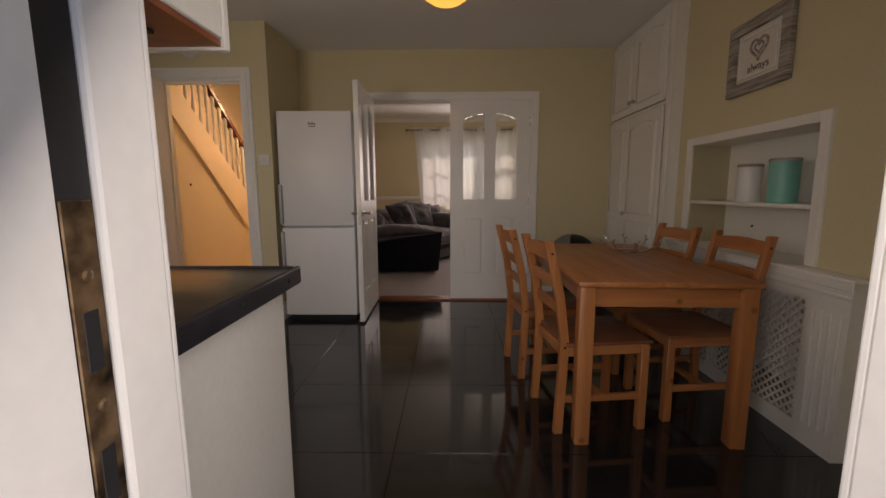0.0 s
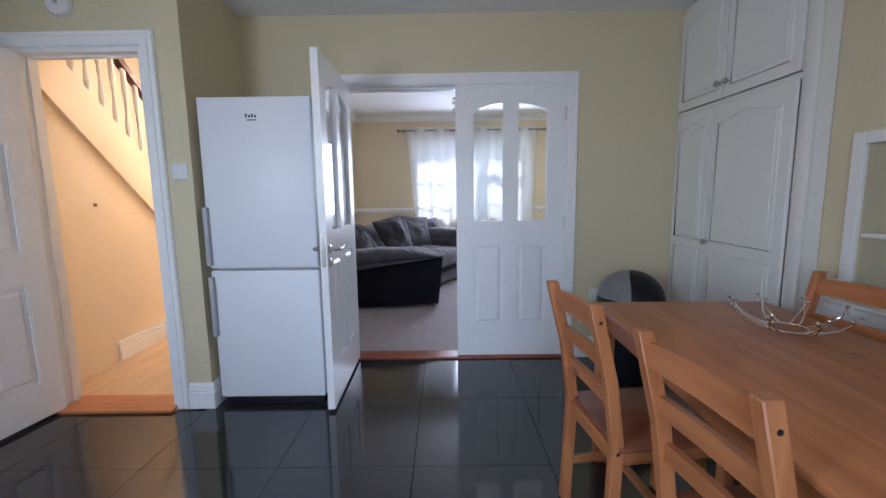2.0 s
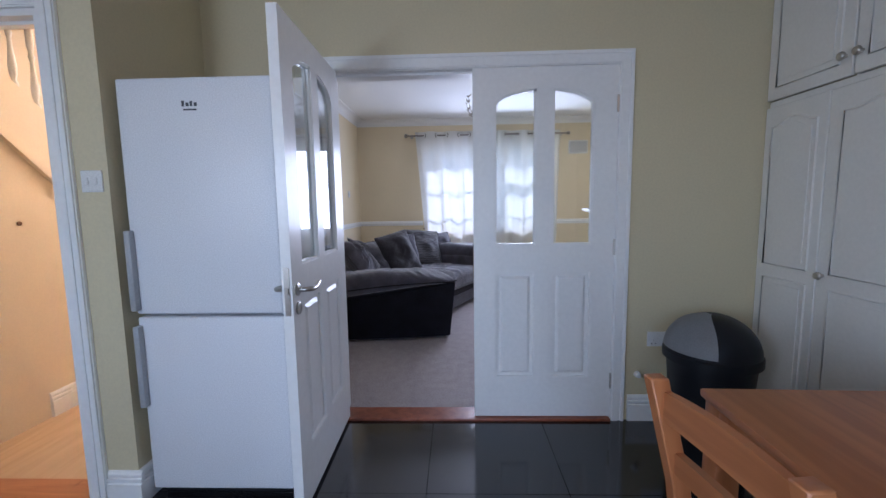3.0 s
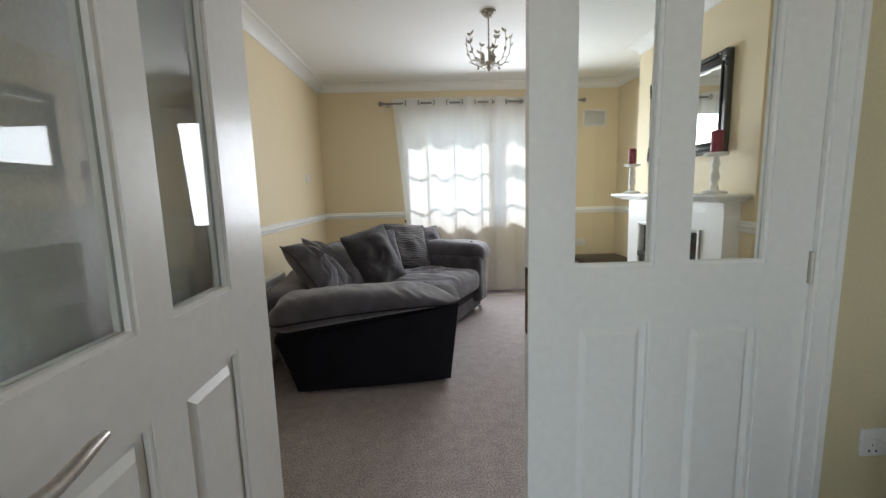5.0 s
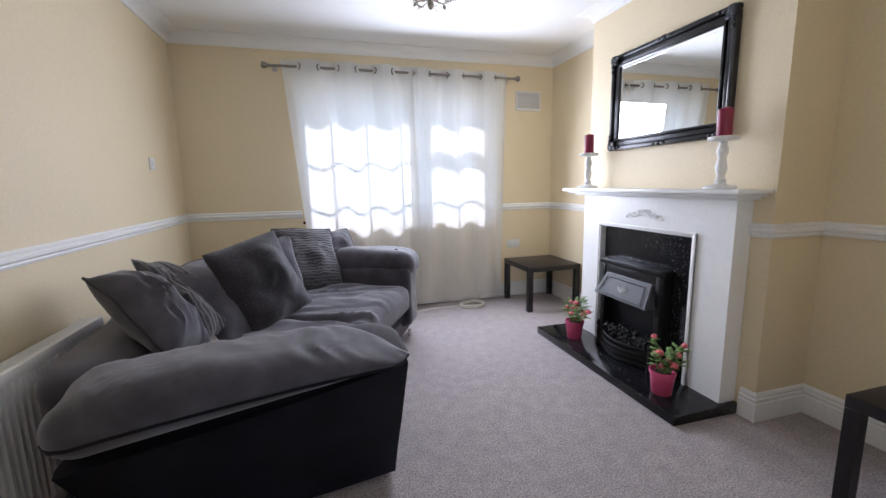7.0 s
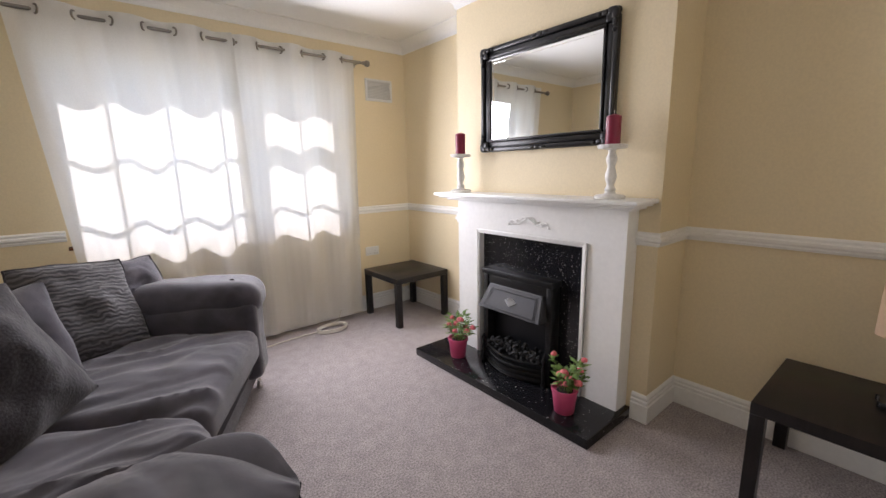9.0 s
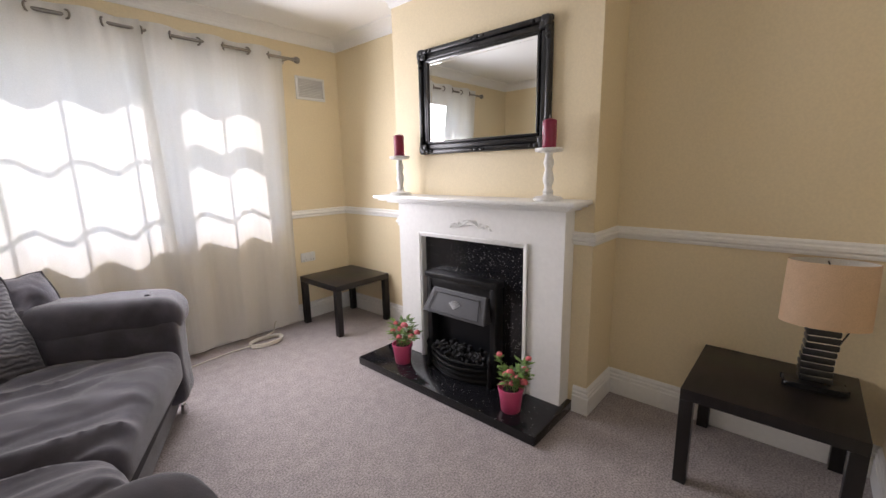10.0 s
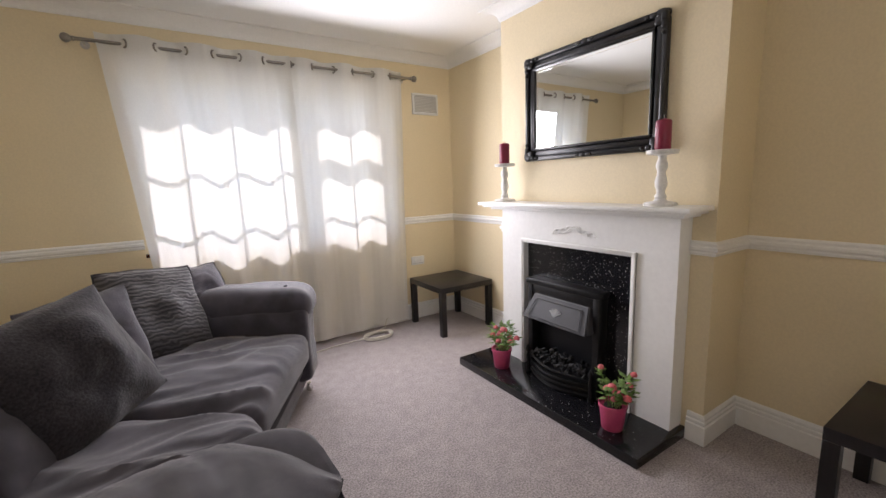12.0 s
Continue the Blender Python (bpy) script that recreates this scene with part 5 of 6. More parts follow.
kp = thing("pendant_lamp", "lit amber pendant shade hanging over the kitchen", "lamp", pose(0.125, 2.25, 2.165))
bm = bmesh.new()
lathe(bm, [(0.01, 0.0), (0.09, 0.012), (0.135, 0.045), (0.15, 0.09), (0.12, 0.15), (0.03, 0.18)], None, 32)
part("shade", bm, M_GLOW, kp)
bm = bmesh.new()
tube(bm, [(0, 0, 0.17), (0, 0, K_TOP - 2.165)], 0.004, 8)
part("cord", bm, M_PLASTIC, kp)

M_HALLGLOW, tt, tb = node_mat("lit_hall_globe")
tb.inputs["Emission Color"].default_value, tb.inputs["Emission Strength"].default_value = (1.0, 0.74, 0.47, 1), 125.0
hp = thing("hall_lamp", "small lit globe lamp under the hall ceiling", "lamp", pose(-1.95, 5.3, 2.20))
bm = bmesh.new()
bmesh.ops.create_uvsphere(bm, u_segments=20, v_segments=12, radius=0.07)
part("globe", bm, M_HALLGLOW, hp)
bm = bmesh.new()
lathe(bm, [(0.03, 0.065), (0.03, 0.12), (0.008, 0.13), (0.008, 0.249)], None, 16)
part("holder", bm, M_PLASTIC, hp)

# ---- living room things ----
def sofa():
    base = pose(-0.5, 6.2, 0)
    inv = base.inverted()
    t = thing("curved_sofa", "curved sofa in grey velour and black leather", "sofa", base)
    near, far = inv @ pose(-0.03, 5.42, 0, 0, 0, 6.7), inv @ pose(-0.07, 6.10, 0, 0, 0, -26.7)
    def at(m, x, y, z=0.0):
        return m @ Vector((x, y, z))
    foot = [at(near, -0.05, 0.06), at(far, -0.05, 0.0), at(far, -0.06, 1.06), at(far, -0.92, 1.06), at(far, -0.92, 0.05), at(near, -0.92, 0.06)]
    bm = bmesh.new()
    prism(bm, [(p.x, p.y) for p in foot], 2, 0.055, 0.20)
    part("base_skirt", bm, M_VELVET, t, smooth=False)
    bm = bmesh.new()
    inner = [at(near, -0.035, 0.06), at(far, -0.03, 0.0), at(far, -0.03, 1.0), at(far, -0.92, 1.0), at(far, -0.92, 0.05), at(near, -0.92, 0.06)]
    prism(bm, [(p.x, p.y) for p in inner], 2, 0.2005, 0.30)
    part("base_band", bm, M_LEATHER, t, "black leather band", smooth=False)
    def lean_back(q, p):
        return Vector((q.x - 0.16 * q.z / 0.62, q.y, q.z))

    for m, y0, y1, back, x in ((near, 0.13, 1.12, 0.26, -1.02), (far, 0.02, 1.10, 0.24, -0.84)):
        bm = bmesh.new()
        pad(bm, back, y1 - y0, 0.58, 0.09, 16, lean_back, m @ Matrix.Translation((x, (y0 + y1) / 2, 0.345)), 0.014, 4.0, y1)
        part("backrest", bm, M_VELVET, t)

    # the arm that faces the doors: flared leather side under a long stuffed pad
    bm = bmesh.new()
    n = 14
    rings = []
    for i in range(n + 1):
        s = i / n
        x = -0.96 + 0.965 * s
        bow = 0.02 * math.sin(math.pi * s)
        top = 0.445 + 0.155 * s
        ring = [(0.0 - bow, 0.03), (-0.02 - bow, 0.16), (-0.055 - bow, 0.30), (-0.105 - bow, top - 0.04), (-0.08, top - 0.03), (0.16, top - 0.03), (0.22, 0.30), (0.26, 0.03)]
        flare = 0.04 * s - 0.125 * (1 - s) ** 2
        rings.append([bm.verts.new(near @ Vector((x + flare * z / 0.5, y, z))) for y, z in ring])
    fs = []
    for a, b in zip(rings, rings[1:]):
        fs += [bm.faces.new((a[k], a[(k + 1) % 8], b[(k + 1) % 8], b[k])) for k in range(8)]
    fs += [bm.faces.new(rings[0][::-1]), bm.faces.new(rings[-1])]
    bmesh.ops.recalc_face_normals(bm, faces=fs)
    arm = part("arm", bm, M_LEATHER, t, "black leather arm side")

    PAD_L, PAD_X = 1.17, -0.515

    def pad_levels(s):
        return 0.395 + 0.155 * s ** 0.9, 0.55 + 0.125 * math.sin(math.pi * (0.20 + 0.68 * s))

    def arm_warp(q, p):
        s = min(1.0, max(0.0, q.x / PAD_L + 0.5))
        zb, zt = pad_levels(s)
        w = q.z / 0.26 + 0.5
        side = q.y / 0.40 + 0.5
        zb += 0.10 * side
        y = q.y * (0.85 + 0.15 * w) - 0.025 * math.sin(math.pi * s) * (1 - side)
        across = q.x * 9 + 5 * q.y + 1.2 * noise.noise(Vector((q.x * 3, q.y * 4, 8.0)))
        sag = (0.012 * noise.noise(Vector((q.x * 4, q.y * 4, 1.7))) + 0.020 * (0.25 - abs(noise.noise(Vector((across, q.y * 2.5, 4.1))))) + 0.010 * (0.25 - abs(noise.noise(Vector((across * 2.3, q.y * 5, 6.3)))))) * min(1.0, max(0.0, 2 * w - 0.5))
        return Vector((q.x, y, zb + (zt - zb) * w + sag))

    bm = bmesh.new()
    pad(bm, PAD_L, 0.40, 0.26, 0.125, 64, arm_warp, near @ Matrix.Translation((PAD_X, 0.045, 0)))
    part("arm_pad", bm, M_VELVET, arm, "grey velour arm pad")
    bm = bmesh.new()
    pts = []
    for k in range(25):
        s = k / 24
        zb, zt = pad_levels(s)
        end = max(0.0, (s - 0.92) / 0.08) ** 2 + max(0.0, (0.08 - s) / 0.08) ** 2
        pts.append(near @ Vector((PAD_X + (PAD_L - 0.006) * (s - 0.5), -0.141 - 0.025 * math.sin(math.pi * s) + 0.09 * end, zb + (zt - zb) * 0.42)))
    tube(bm, pts, 0.006, 6)
    part("piping", bm, M_LEATHER, arm, "black piping")

    # the arm beside the window
    bm = bmesh.new()
    prism(bm, [(0.90, 0.055), (1.10, 0.055), (1.13, 0.35), (1.18, 0.60), (1.05, 0.66), (0.92, 0.60)], 0, -0.92, -0.06)
    bmesh.ops.transform(bm, matrix=far, verts=bm.verts)
    arm2 = part("arm", bm, M_LEATHER, t, "black leather arm side", smooth=False)
    def arm2_warp(q, p):
        s = q.x / 0.98 + 0.5
        return Vector((q.x, q.y * (1 - 0.10 * s), q.z + 0.02 * math.sin(math.pi * s) + 0.010 * noise.noise(Vector((q.x * 6, q.y * 6, 2.0)))))
    bm = bmesh.new()
    pad(bm, 0.98, 0.34, 0.22, 0.105, 18, arm2_warp, far @ Matrix.Translation((-0.45, 1.055, 0.615)))
    pad(bm, 0.93, 0.25, 0.50, 0.06, 16, None, far @ Matrix.Translation((-0.445, 1.01, 0.37)), 0.01, 5.0, 2.0)
    part("arm_pad", bm, M_VELVET, arm2, "grey velour arm pad")
    for x in (-0.12, -0.42):
        bm = bmesh.new()
        pad(bm, 0.024, 0.024, 0.012, 0.005, 4, None, far @ Matrix.Translation((x, 1.02, 0.735)))
        part("button", bm, M_VELVET, arm2)

    # seat cushions
    def seat(name, quad, seed, top):
        a, b, c, e = quad
        def warp(q, p):
            u, v = q.x / 0.37 / 2 + 0.5, q.y / 0.40 / 2 + 0.5
            xy = (a * (1 - u) + b * u) * (1 - v) + (e * (1 - u) + c * u) * v
            crown = 0.035 * max(0, q.z) / 0.1 * (1 - (2 * u - 1) ** 2) ** 0.5 * (1 - (2 * v - 1) ** 2) ** 0.5 if 0 < u < 1 and 0 < v < 1 else 0
            bend = xy.y + 0.05 * noise.noise(Vector((xy.x * 4, xy.y * 4, seed + 2)))
            fold = (0.044 * (0.25 - abs(noise.noise(Vector((xy.x * 1.8 + seed, bend * 8 + 1.5 * xy.x, 0.3))))) + 0.020 * (0.25 - abs(noise.noise(Vector((xy.x * 4 + seed, bend * 17, 0.9)))))) * (1 if q.z > 0 else 0)
            return Vector((xy.x, xy.y, top - 0.10 + q.z + crown + fold))
        bm = bmesh.new()
        pad(bm, 0.74, 0.80, 0.20, 0.07, 44, warp)
        return part(name, bm, M_VELVET, t, "creased grey velour seat cushion")

    # corners: back near, front near, front far, back far
    c1 = seat("seat_cushion", [Vector((*at(near, -0.80, 0.24).xy, 0)), Vector((*at(near, 0.02, 0.24).xy, 0)), Vector((*at(far, 0.0, 0.0).xy, 0)), Vector((*at(far, -0.76, 0.0).xy, 0))], 0.0, 0.465)
    c2 = seat("seat_cushion", [Vector((*at(far, -0.76, 0.01).xy, 0)), Vector((*at(far, 0.01, 0.01).xy, 0)), Vector((*at(far, 0.03, 0.90).xy, 0)), Vector((*at(far, -0.76, 0.90).xy, 0))], 5.0, 0.465)
    for m, x, y in ((near, -0.03, 0.03), (near, -0.90, 0.03), (far, -0.04, 1.05), (far, -0.88, 1.05), (near, -0.06, 0.62)):
        bm = bmesh.new()
        lathe(bm, [(0.014, 0), (0.020, 0.008), (0.020, 0.03), (0.014, 0.056)], m @ Matrix.Translation((x, y, 0)), 14)
        part("foot", bm, M_CHROME, t, "small chrome foot")


sofa()


def scatter(label, material, corners, thick, seed, piped=True):
    """A cushion between four corners: upper two, then lower two, as seen from its front."""
    tl, tr, br, bl = (Vector(c) for c in corners)
    across, up = (tr - tl + br - bl) / 2, (tl - bl + tr - br) / 2
    x = across.normalized()
    z = x.cross(up).normalized()
    y = z.cross(x)
    c = (tl + tr + br + bl) / 4
    m = Matrix.Translation(c) @ Matrix((x, y, z)).transposed().to_4x4()
    w, h = across.length * 1.04, up.dot(y) * 1.04
    t = thing("scatter_cushion", label, "cushion", m, group="cushions on the sofa")
    bm = bmesh.new()
    rim = pillow(bm, w, h, thick, Matrix(), 34, seed)
    part("cover", bm, material, t)
    if piped:
        bm = bmesh.new()
        tube(bm, rim, 0.0055, 6, True)
        part("piping", bm, M_PIPING, t, "dark piping round the seam")
    return t


scatter("grey velour scatter cushion against the near arm", M_VELVET, [(-1.18, 6.12, 0.86), (-0.85, 5.92, 0.56), (-0.85, 5.60, 0.56), (-1.18, 5.79, 0.86)], 0.28, 1.0)
scatter("wave-patterned grey scatter cushion among others", M_WAVE, [(-1.13, 6.36, 0.88), (-0.78, 6.14, 0.53), (-0.77, 5.84, 0.53), (-1.12, 6.06, 0.88)], 0.18, 2.0, False)
scatter("large soft grey velour back cushion", M_VELVET, [(-1.05, 6.11, 0.84), (-0.90, 6.54, 0.86), (-0.60, 6.32, 0.46), (-0.75, 5.89, 0.45)], 0.17, 3.0)
scatter("large dark plush scatter cushion leaning forward", M_VELVET_D, [(-0.96, 6.24, 0.895), (-0.56, 6.42, 0.975), (-0.38, 6.63, 0.53), (-0.58, 6.04, 0.46)], 0.20, 4.0, False)
scatter("grey velour cushion behind the plush one", M_VELVET, [(-0.88, 6.70, 0.87), (-0.52, 6.88, 0.915), (-0.39, 6.80, 0.48), (-0.74, 6.58, 0.47)], 0.16, 5.0, False)
scatter("large wave-patterned grey scatter cushion", M_WAVE, [(-0.73, 7.14, 0.95), (-0.20, 7.32, 0.88), (-0.17, 7.09, 0.48), (-0.50, 6.87, 0.48)], 0.18, 6.0)
scatter("small grey velour cushion beside the far arm", M_VELVET, [(-0.42, 7.42, 0.85), (-0.115, 7.44, 0.885), (0.05, 7.20, 0.51), (-0.28, 7.13, 0.48)], 0.20, 7.0)


def curtain(label, y, x0t, x0b, x1t, x1b, folds, phase, seed):
    t = thing("curtain", label, "curtain", pose(0, y, 0), group="curtains at the living room window")
    def surf(s, z, off=0.0):
        f = (2.33 - z) / 2.3
        x = (x0t + (x0b - x0t) * f) * (1 - s) + (x1t + (x1b - x1t) * f) * s
        amp = 0.034 + 0.012 * noise.noise(Vector((s * 3 + seed, z * 0.7, 0)))
        y = amp * math.sin(6.2831853 * folds * s + phase + 0.5 * noise.noise(Vector((s * 2, z * 0.9, seed)))) + 0.015 * f * noise.noise(Vector((s * 9, z, seed))) + 0.007 * noise.noise(Vector((s * 26, z * 0.5, seed + 6)))
        return (x + 0.012 * f * noise.noise(Vector((s * 5, z * 1.5, seed + 3))), y + off, z + (0.015 * noise.noise(Vector((s * 6, 0, seed))) if z < 0.1 else 0))
    bm = bmesh.new()
    n, r = 110, 36
    g = [[bm.verts.new(surf(i / n, 2.335 - (2.335 - 0.045) * j / r)) for i in range(n + 1)] for j in range(r + 1)]
    for a, b in zip(g, g[1:]):
        for i in range(n):
            bm.faces.new((a[i], a[i + 1], b[i + 1], b[i]))
    part("sheer_panel", bm, M_SHEER, t)
    bm = bmesh.new()
    g = [[bm.verts.new(surf(i / n, z, -0.004)) for i in range(n + 1)] for z in (2.336, 2.30, 2.26, 2.225)]
    for a, b in zip(g, g[1:]):
        for i in range(n):
            bm.faces.new((a[i], a[i + 1], b[i + 1], b[i]))
    part("header_band", bm, M_SHEER, t, "doubled cloth header")
    for k in range(int(folds * 2)):
        s = (k * math.pi + (math.pi - phase % math.pi)) / (6.2831853 * folds)
        if not 0.02 < s < 0.98:
            continue
        x, y, z = surf(s, 2.283)
        bm = bmesh.new()
        turn = 62 if k % 2 else -62
        m = pose(x, y, z, 0, 0, turn)
        tube(bm, [m @ Vector((0.024 * math.cos(a), 0, 0.024 * math.sin(a))) for a in np.linspace(0, 6.2831853, 21)[:-1]], 0.006, 8, True)
        part("eyelet", bm, M_PEWTER, t, "brushed metal eyelet")
    return t


curtain("sheer white eyelet curtain drawn over the window", 7.785, -0.545, -0.36, 0.61, 0.66, 3.5, 0.4, 1.0)
curtain("sheer white eyelet curtain glowing in the sun", 7.81, 0.565, 0.575, 1.585, 1.54, 3.0, 2.2, 8.0)

rod = thing("curtain_rod", "brushed metal curtain rod with ball finials", "curtain rod", pose(0.51, 7.80, 2.283))
bm = bmesh.new()
tube(bm, [(-1.15, 0, 0), (1.15, 0, 0)], 0.011, 14)
part("pole", bm, M_PEWTER, rod)
for s in (-1, 1):
    bm = bmesh.new()
    lathe(bm, [(0.013, 0), (0.016, 0.006), (0.012, 0.014), (0.024, 0.028), (0.028, 0.042), (0.022, 0.058), (0.006, 0.066)], pose(s * 1.15, 0, 0, 0, 90 * s, 0), 18)
    part("finial", bm, M_PEWTER, rod)
    bm = bmesh.new()
    tube(bm, [(s * 1.115, 0.118, 0.0), (s * 1.115, 0.0, -0.004)], 0.007, 8)
    lathe(bm, [(0.025, 0), (0.025, 0.005)], pose(s * 1.115, 0.1195, 0, 90, 0, 0), 14)
    part("bracket", bm, M_STEEL, rod)


# ---- fireplace ----
fs_ = thing("fireplace_surround", "white painted fireplace surround with a mantel shelf", "fireplace", pose(1.83, 6.0, 0))
def fp(bm, x0, y0, z0, x1, y1, z1, r=0.003):
    soft_box(bm, x0 - 1.83, y0 - 6.0, z0, x1 - 1.83, y1 - 6.0, z1, r, 2)


bm = bmesh.new()
fp(bm, 1.60, 5.29, 1.172, 1.829, 6.77, 1.195, 0.006)
fp(bm, 1.625, 5.315, 1.158, 1.829, 6.745, 1.1715, 0.005)
fp(bm, 1.665, 5.345, 1.142, 1.829, 6.70, 1.1575, 0.006)
part("mantel_shelf", bm, M_GLOSS, fs_)
bm = bmesh.new()
prism(bm, [(y - 6.0, z) for y, z in ((5.385, 0.056), (5.62, 0.056), (5.62, 0.926), (6.41, 0.926), (6.41, 0.056), (6.635, 0.056), (6.635, 1.1415), (5.385, 1.1415))], 0, 1.72 - 1.83, -0.001)
part("surround_body", bm, M_GLOSS, fs_, smooth=False)
bm = bmesh.new()
for e, d0 in ((0.026, 1.708), (0.014, 1.703)):
    fp(bm, d0, 5.62 - 0.026, 0.056, 1.7195, 5.62 - 0.026 + e, 0.952)
    fp(bm, d0, 6.41 + 0.026 - e, 0.056, 1.7195, 6.41 + 0.026, 0.952)
    fp(bm, d0, 5.62 - 0.026 + e, 0.952 - e, 1.7195, 6.41 + 0.026 - e, 0.952)
part("inner_moulding", bm, M_GLOSS, fs_)
bm = bmesh.new()
box(bm, 1.752 - 1.83, 5.622 - 6.0, 0.056, 1.79 - 1.83, 6.408 - 6.0, 0.925)
part("back_panel", bm, M_SPECK, fs_, "black sparkle stone back panel", smooth=False)
bm = bmesh.new()
for s in (-1, 1):
    pts = [(-0.115, s * (0.01 + 0.135 * k / 12), 1.035 + 0.012 * math.cos(k / 12 * 7.5) - 0.016 * (k / 12)) for k in range(13)]
    tube(bm, pts, [0.009 - 0.006 * k / 12 for k in range(13)], 6)
    tube(bm, [(-0.115, s * (0.03 + 0.020 * math.cos(a)), 1.042 + 0.016 * math.sin(a)) for a in np.linspace(0, 5.2, 12)], 0.005, 6)
    tube(bm, [(-0.115, s * (0.10 + 0.014 * math.cos(a)), 1.022 + 0.010 * math.sin(a)) for a in np.linspace(0, 5.2, 12)], 0.004, 6)
for a in range(-66, 67, 22):
    tube(bm, [(-0.115, 0, 1.025), (-0.117, 0.034 * math.sin(radians(a)), 1.025 + 0.036 * math.cos(radians(a)))], [0.003, 0.006], 6)
for s in (-1, 1):
    for k in range(5):
        y, up = s * (0.045 + 0.024 * k), 1 if k % 2 else -1
        z = 1.032 - 0.004 * k
        tube(bm, [(-0.115, y, z), (-0.118, y + s * 0.012, z + up * 0.010), (-0.115, y + s * 0.024, z + up * 0.013)], [0.002, 0.006, 0.002], 6)
part("carved_ornament", bm, M_GLOSS, fs_, "white carved scroll ornament")

bm = bmesh.new()
soft_box(bm, 1.395, 5.355, 0, 1.8295, 6.765, 0.055, 0.005, 2)
solid("hearth", bm, M_SPECK, "black sparkle stone hearth slab", "hearth")


def electric_fire():
    t = thing("electric_fire", "black cast electric fire with a coal bed", "fire", pose(1.70, 6.05, 0.055))
    bm = bmesh.new()
    soft_box(bm, -0.035, 0.235, 0.0, 0.05, 0.275, 0.61, 0.006)
    soft_box(bm, -0.035, -0.275, 0.0, 0.05, -0.235, 0.61, 0.006)
    soft_box(bm, -0.045, -0.285, 0.611, 0.05, 0.285, 0.65, 0.008)
    part("outer_frame", bm, M_CAST, t)
    bm = bmesh.new()
    box(bm, 0.044, -0.235, 0.0, 0.05, 0.235, 0.611)
    part("firebox", bm, M_BLACK, t, smooth=False)
    bm = bmesh.new()
    soft_box(bm, -0.03, -0.235, 0.55, 0.04, 0.235, 0.6105, 0.006)
    part("upper_grille", bm, M_CAST, t)
    bm = bmesh.new()
    v = [bm.verts.new(p) for p in ((-0.035, -0.215, 0.555), (-0.035, 0.215, 0.555), (-0.115, 0.25, 0.405), (-0.115, -0.25, 0.405), (0.03, -0.215, 0.555), (0.03, 0.215, 0.555), (0.03, 0.25, 0.40), (0.03, -0.25, 0.40))]
    for f in ((0, 1, 2, 3), (4, 7, 6, 5), (0, 4, 5, 1), (3, 2, 6, 7), (0, 3, 7, 4), (1, 5, 6, 2)):
        bm.faces.new([v[k] for k in f])
    bmesh.ops.recalc_face_normals(bm, faces=bm.faces)
    bmesh.ops.bevel(bm, geom=list(bm.edges), offset=0.006, segments=2, affect="EDGES")
    hood = part("canopy", bm, M_CAST_G, t, "dark grey cast canopy")
    bm = bmesh.new()
    for a in range(-50, 51, 20):
        p = Vector((-0.085, 0, 0.452))
        u = Vector((0.08 * 0.47, 0, 0.15 * 0.47)).normalized()
        w = Vector((0, 1, 0))
        q = p + 0.055 * (math.cos(radians(a)) * u + math.sin(radians(a)) * w)
        tube(bm, [p + Vector((-0.006, 0, 0)), q + Vector((-0.006, 0, 0))], [0.003, 0.007], 6)
    part("shell_motif", bm, M_SILVER, hood, "small shell motif")
    bm = bmesh.new()
    pts = [((-0.112, 0.20, 0.425), (-0.112, -0.20, 0.425)), ((-0.055, 0.175, 0.532), (-0.055, -0.175, 0.532)), ((-0.112, 0.20, 0.425), (-0.055, 0.175, 0.532)), ((-0.112, -0.20, 0.425), (-0.055, -0.175, 0.532))]
    for a, b in pts:
        tube(bm, [a, b], 0.003, 6)
    part("canopy_bead", bm, M_CAST_G, hood)
    rnd = random.Random(5)
    bm = bmesh.new()
    for k in range(150):
        y = rnd.uniform(-0.21, 0.21)
        x = rnd.uniform(-0.10, 0.035)
        if x < -0.10 + 0.9 * abs(y) ** 1.6:
            x = -0.06
        m = pose(x, y, 0.125 + 0.05 * rnd.random() + 0.25 * max(0, x + 0.1) * 0.5, rnd.uniform(0, 180), rnd.uniform(0, 180), 0) @ Matrix.Diagonal((1, 0.75, 0.6, 1))
        v = bmesh.ops.create_icosphere(bm, subdivisions=1, radius=rnd.uniform(0.010, 0.019), matrix=m)["verts"]
        for w in v:
            w.co += Vector((rnd.uniform(-1, 1), rnd.uniform(-1, 1), rnd.uniform(-1, 1))) * 0.003
    ob = part("coal_bed", bm, M_COAL, t, "grey imitation coals", smooth=False)
    for z, d in ((0.02, 0.075), (0.055, 0.085), (0.09, 0.09), (0.125, 0.08)):
        bm = bmesh.new()
        tube(bm, [(-0.04 - d * math.cos(math.pi * k / 16), 0.235 * (k / 8), z) for k in range(-8, 9)], 0.008 if z > 0.03 else 0.012, 8)
        part("fret_bar", bm, M_CAST, t)
    for s in (-1, 1):
        bm = bmesh.new()
        lathe(bm, [(0.014, 0), (0.016, 0.01), (0.009, 0.03), (0.012, 0.11), (0.008, 0.14), (0.015, 0.16), (0.012, 0.175), (0.003, 0.19)], Matrix.Translation((-0.06, s * 0.25, 0)), 12)
        part("fret_post", bm, M_CAST, t)
    bm = bmesh.new()
    prism(bm, [(-0.045 - 0.07 * math.cos(math.pi * k / 16), 0.23 * (k / 8)) for k in range(-8, 9)] + [(0.04, 0.23), (0.04, -0.23)], 2, 0.0, 0.10)
    part("ash_pan", bm, M_CAST, t, smooth=False)


electric_fire()


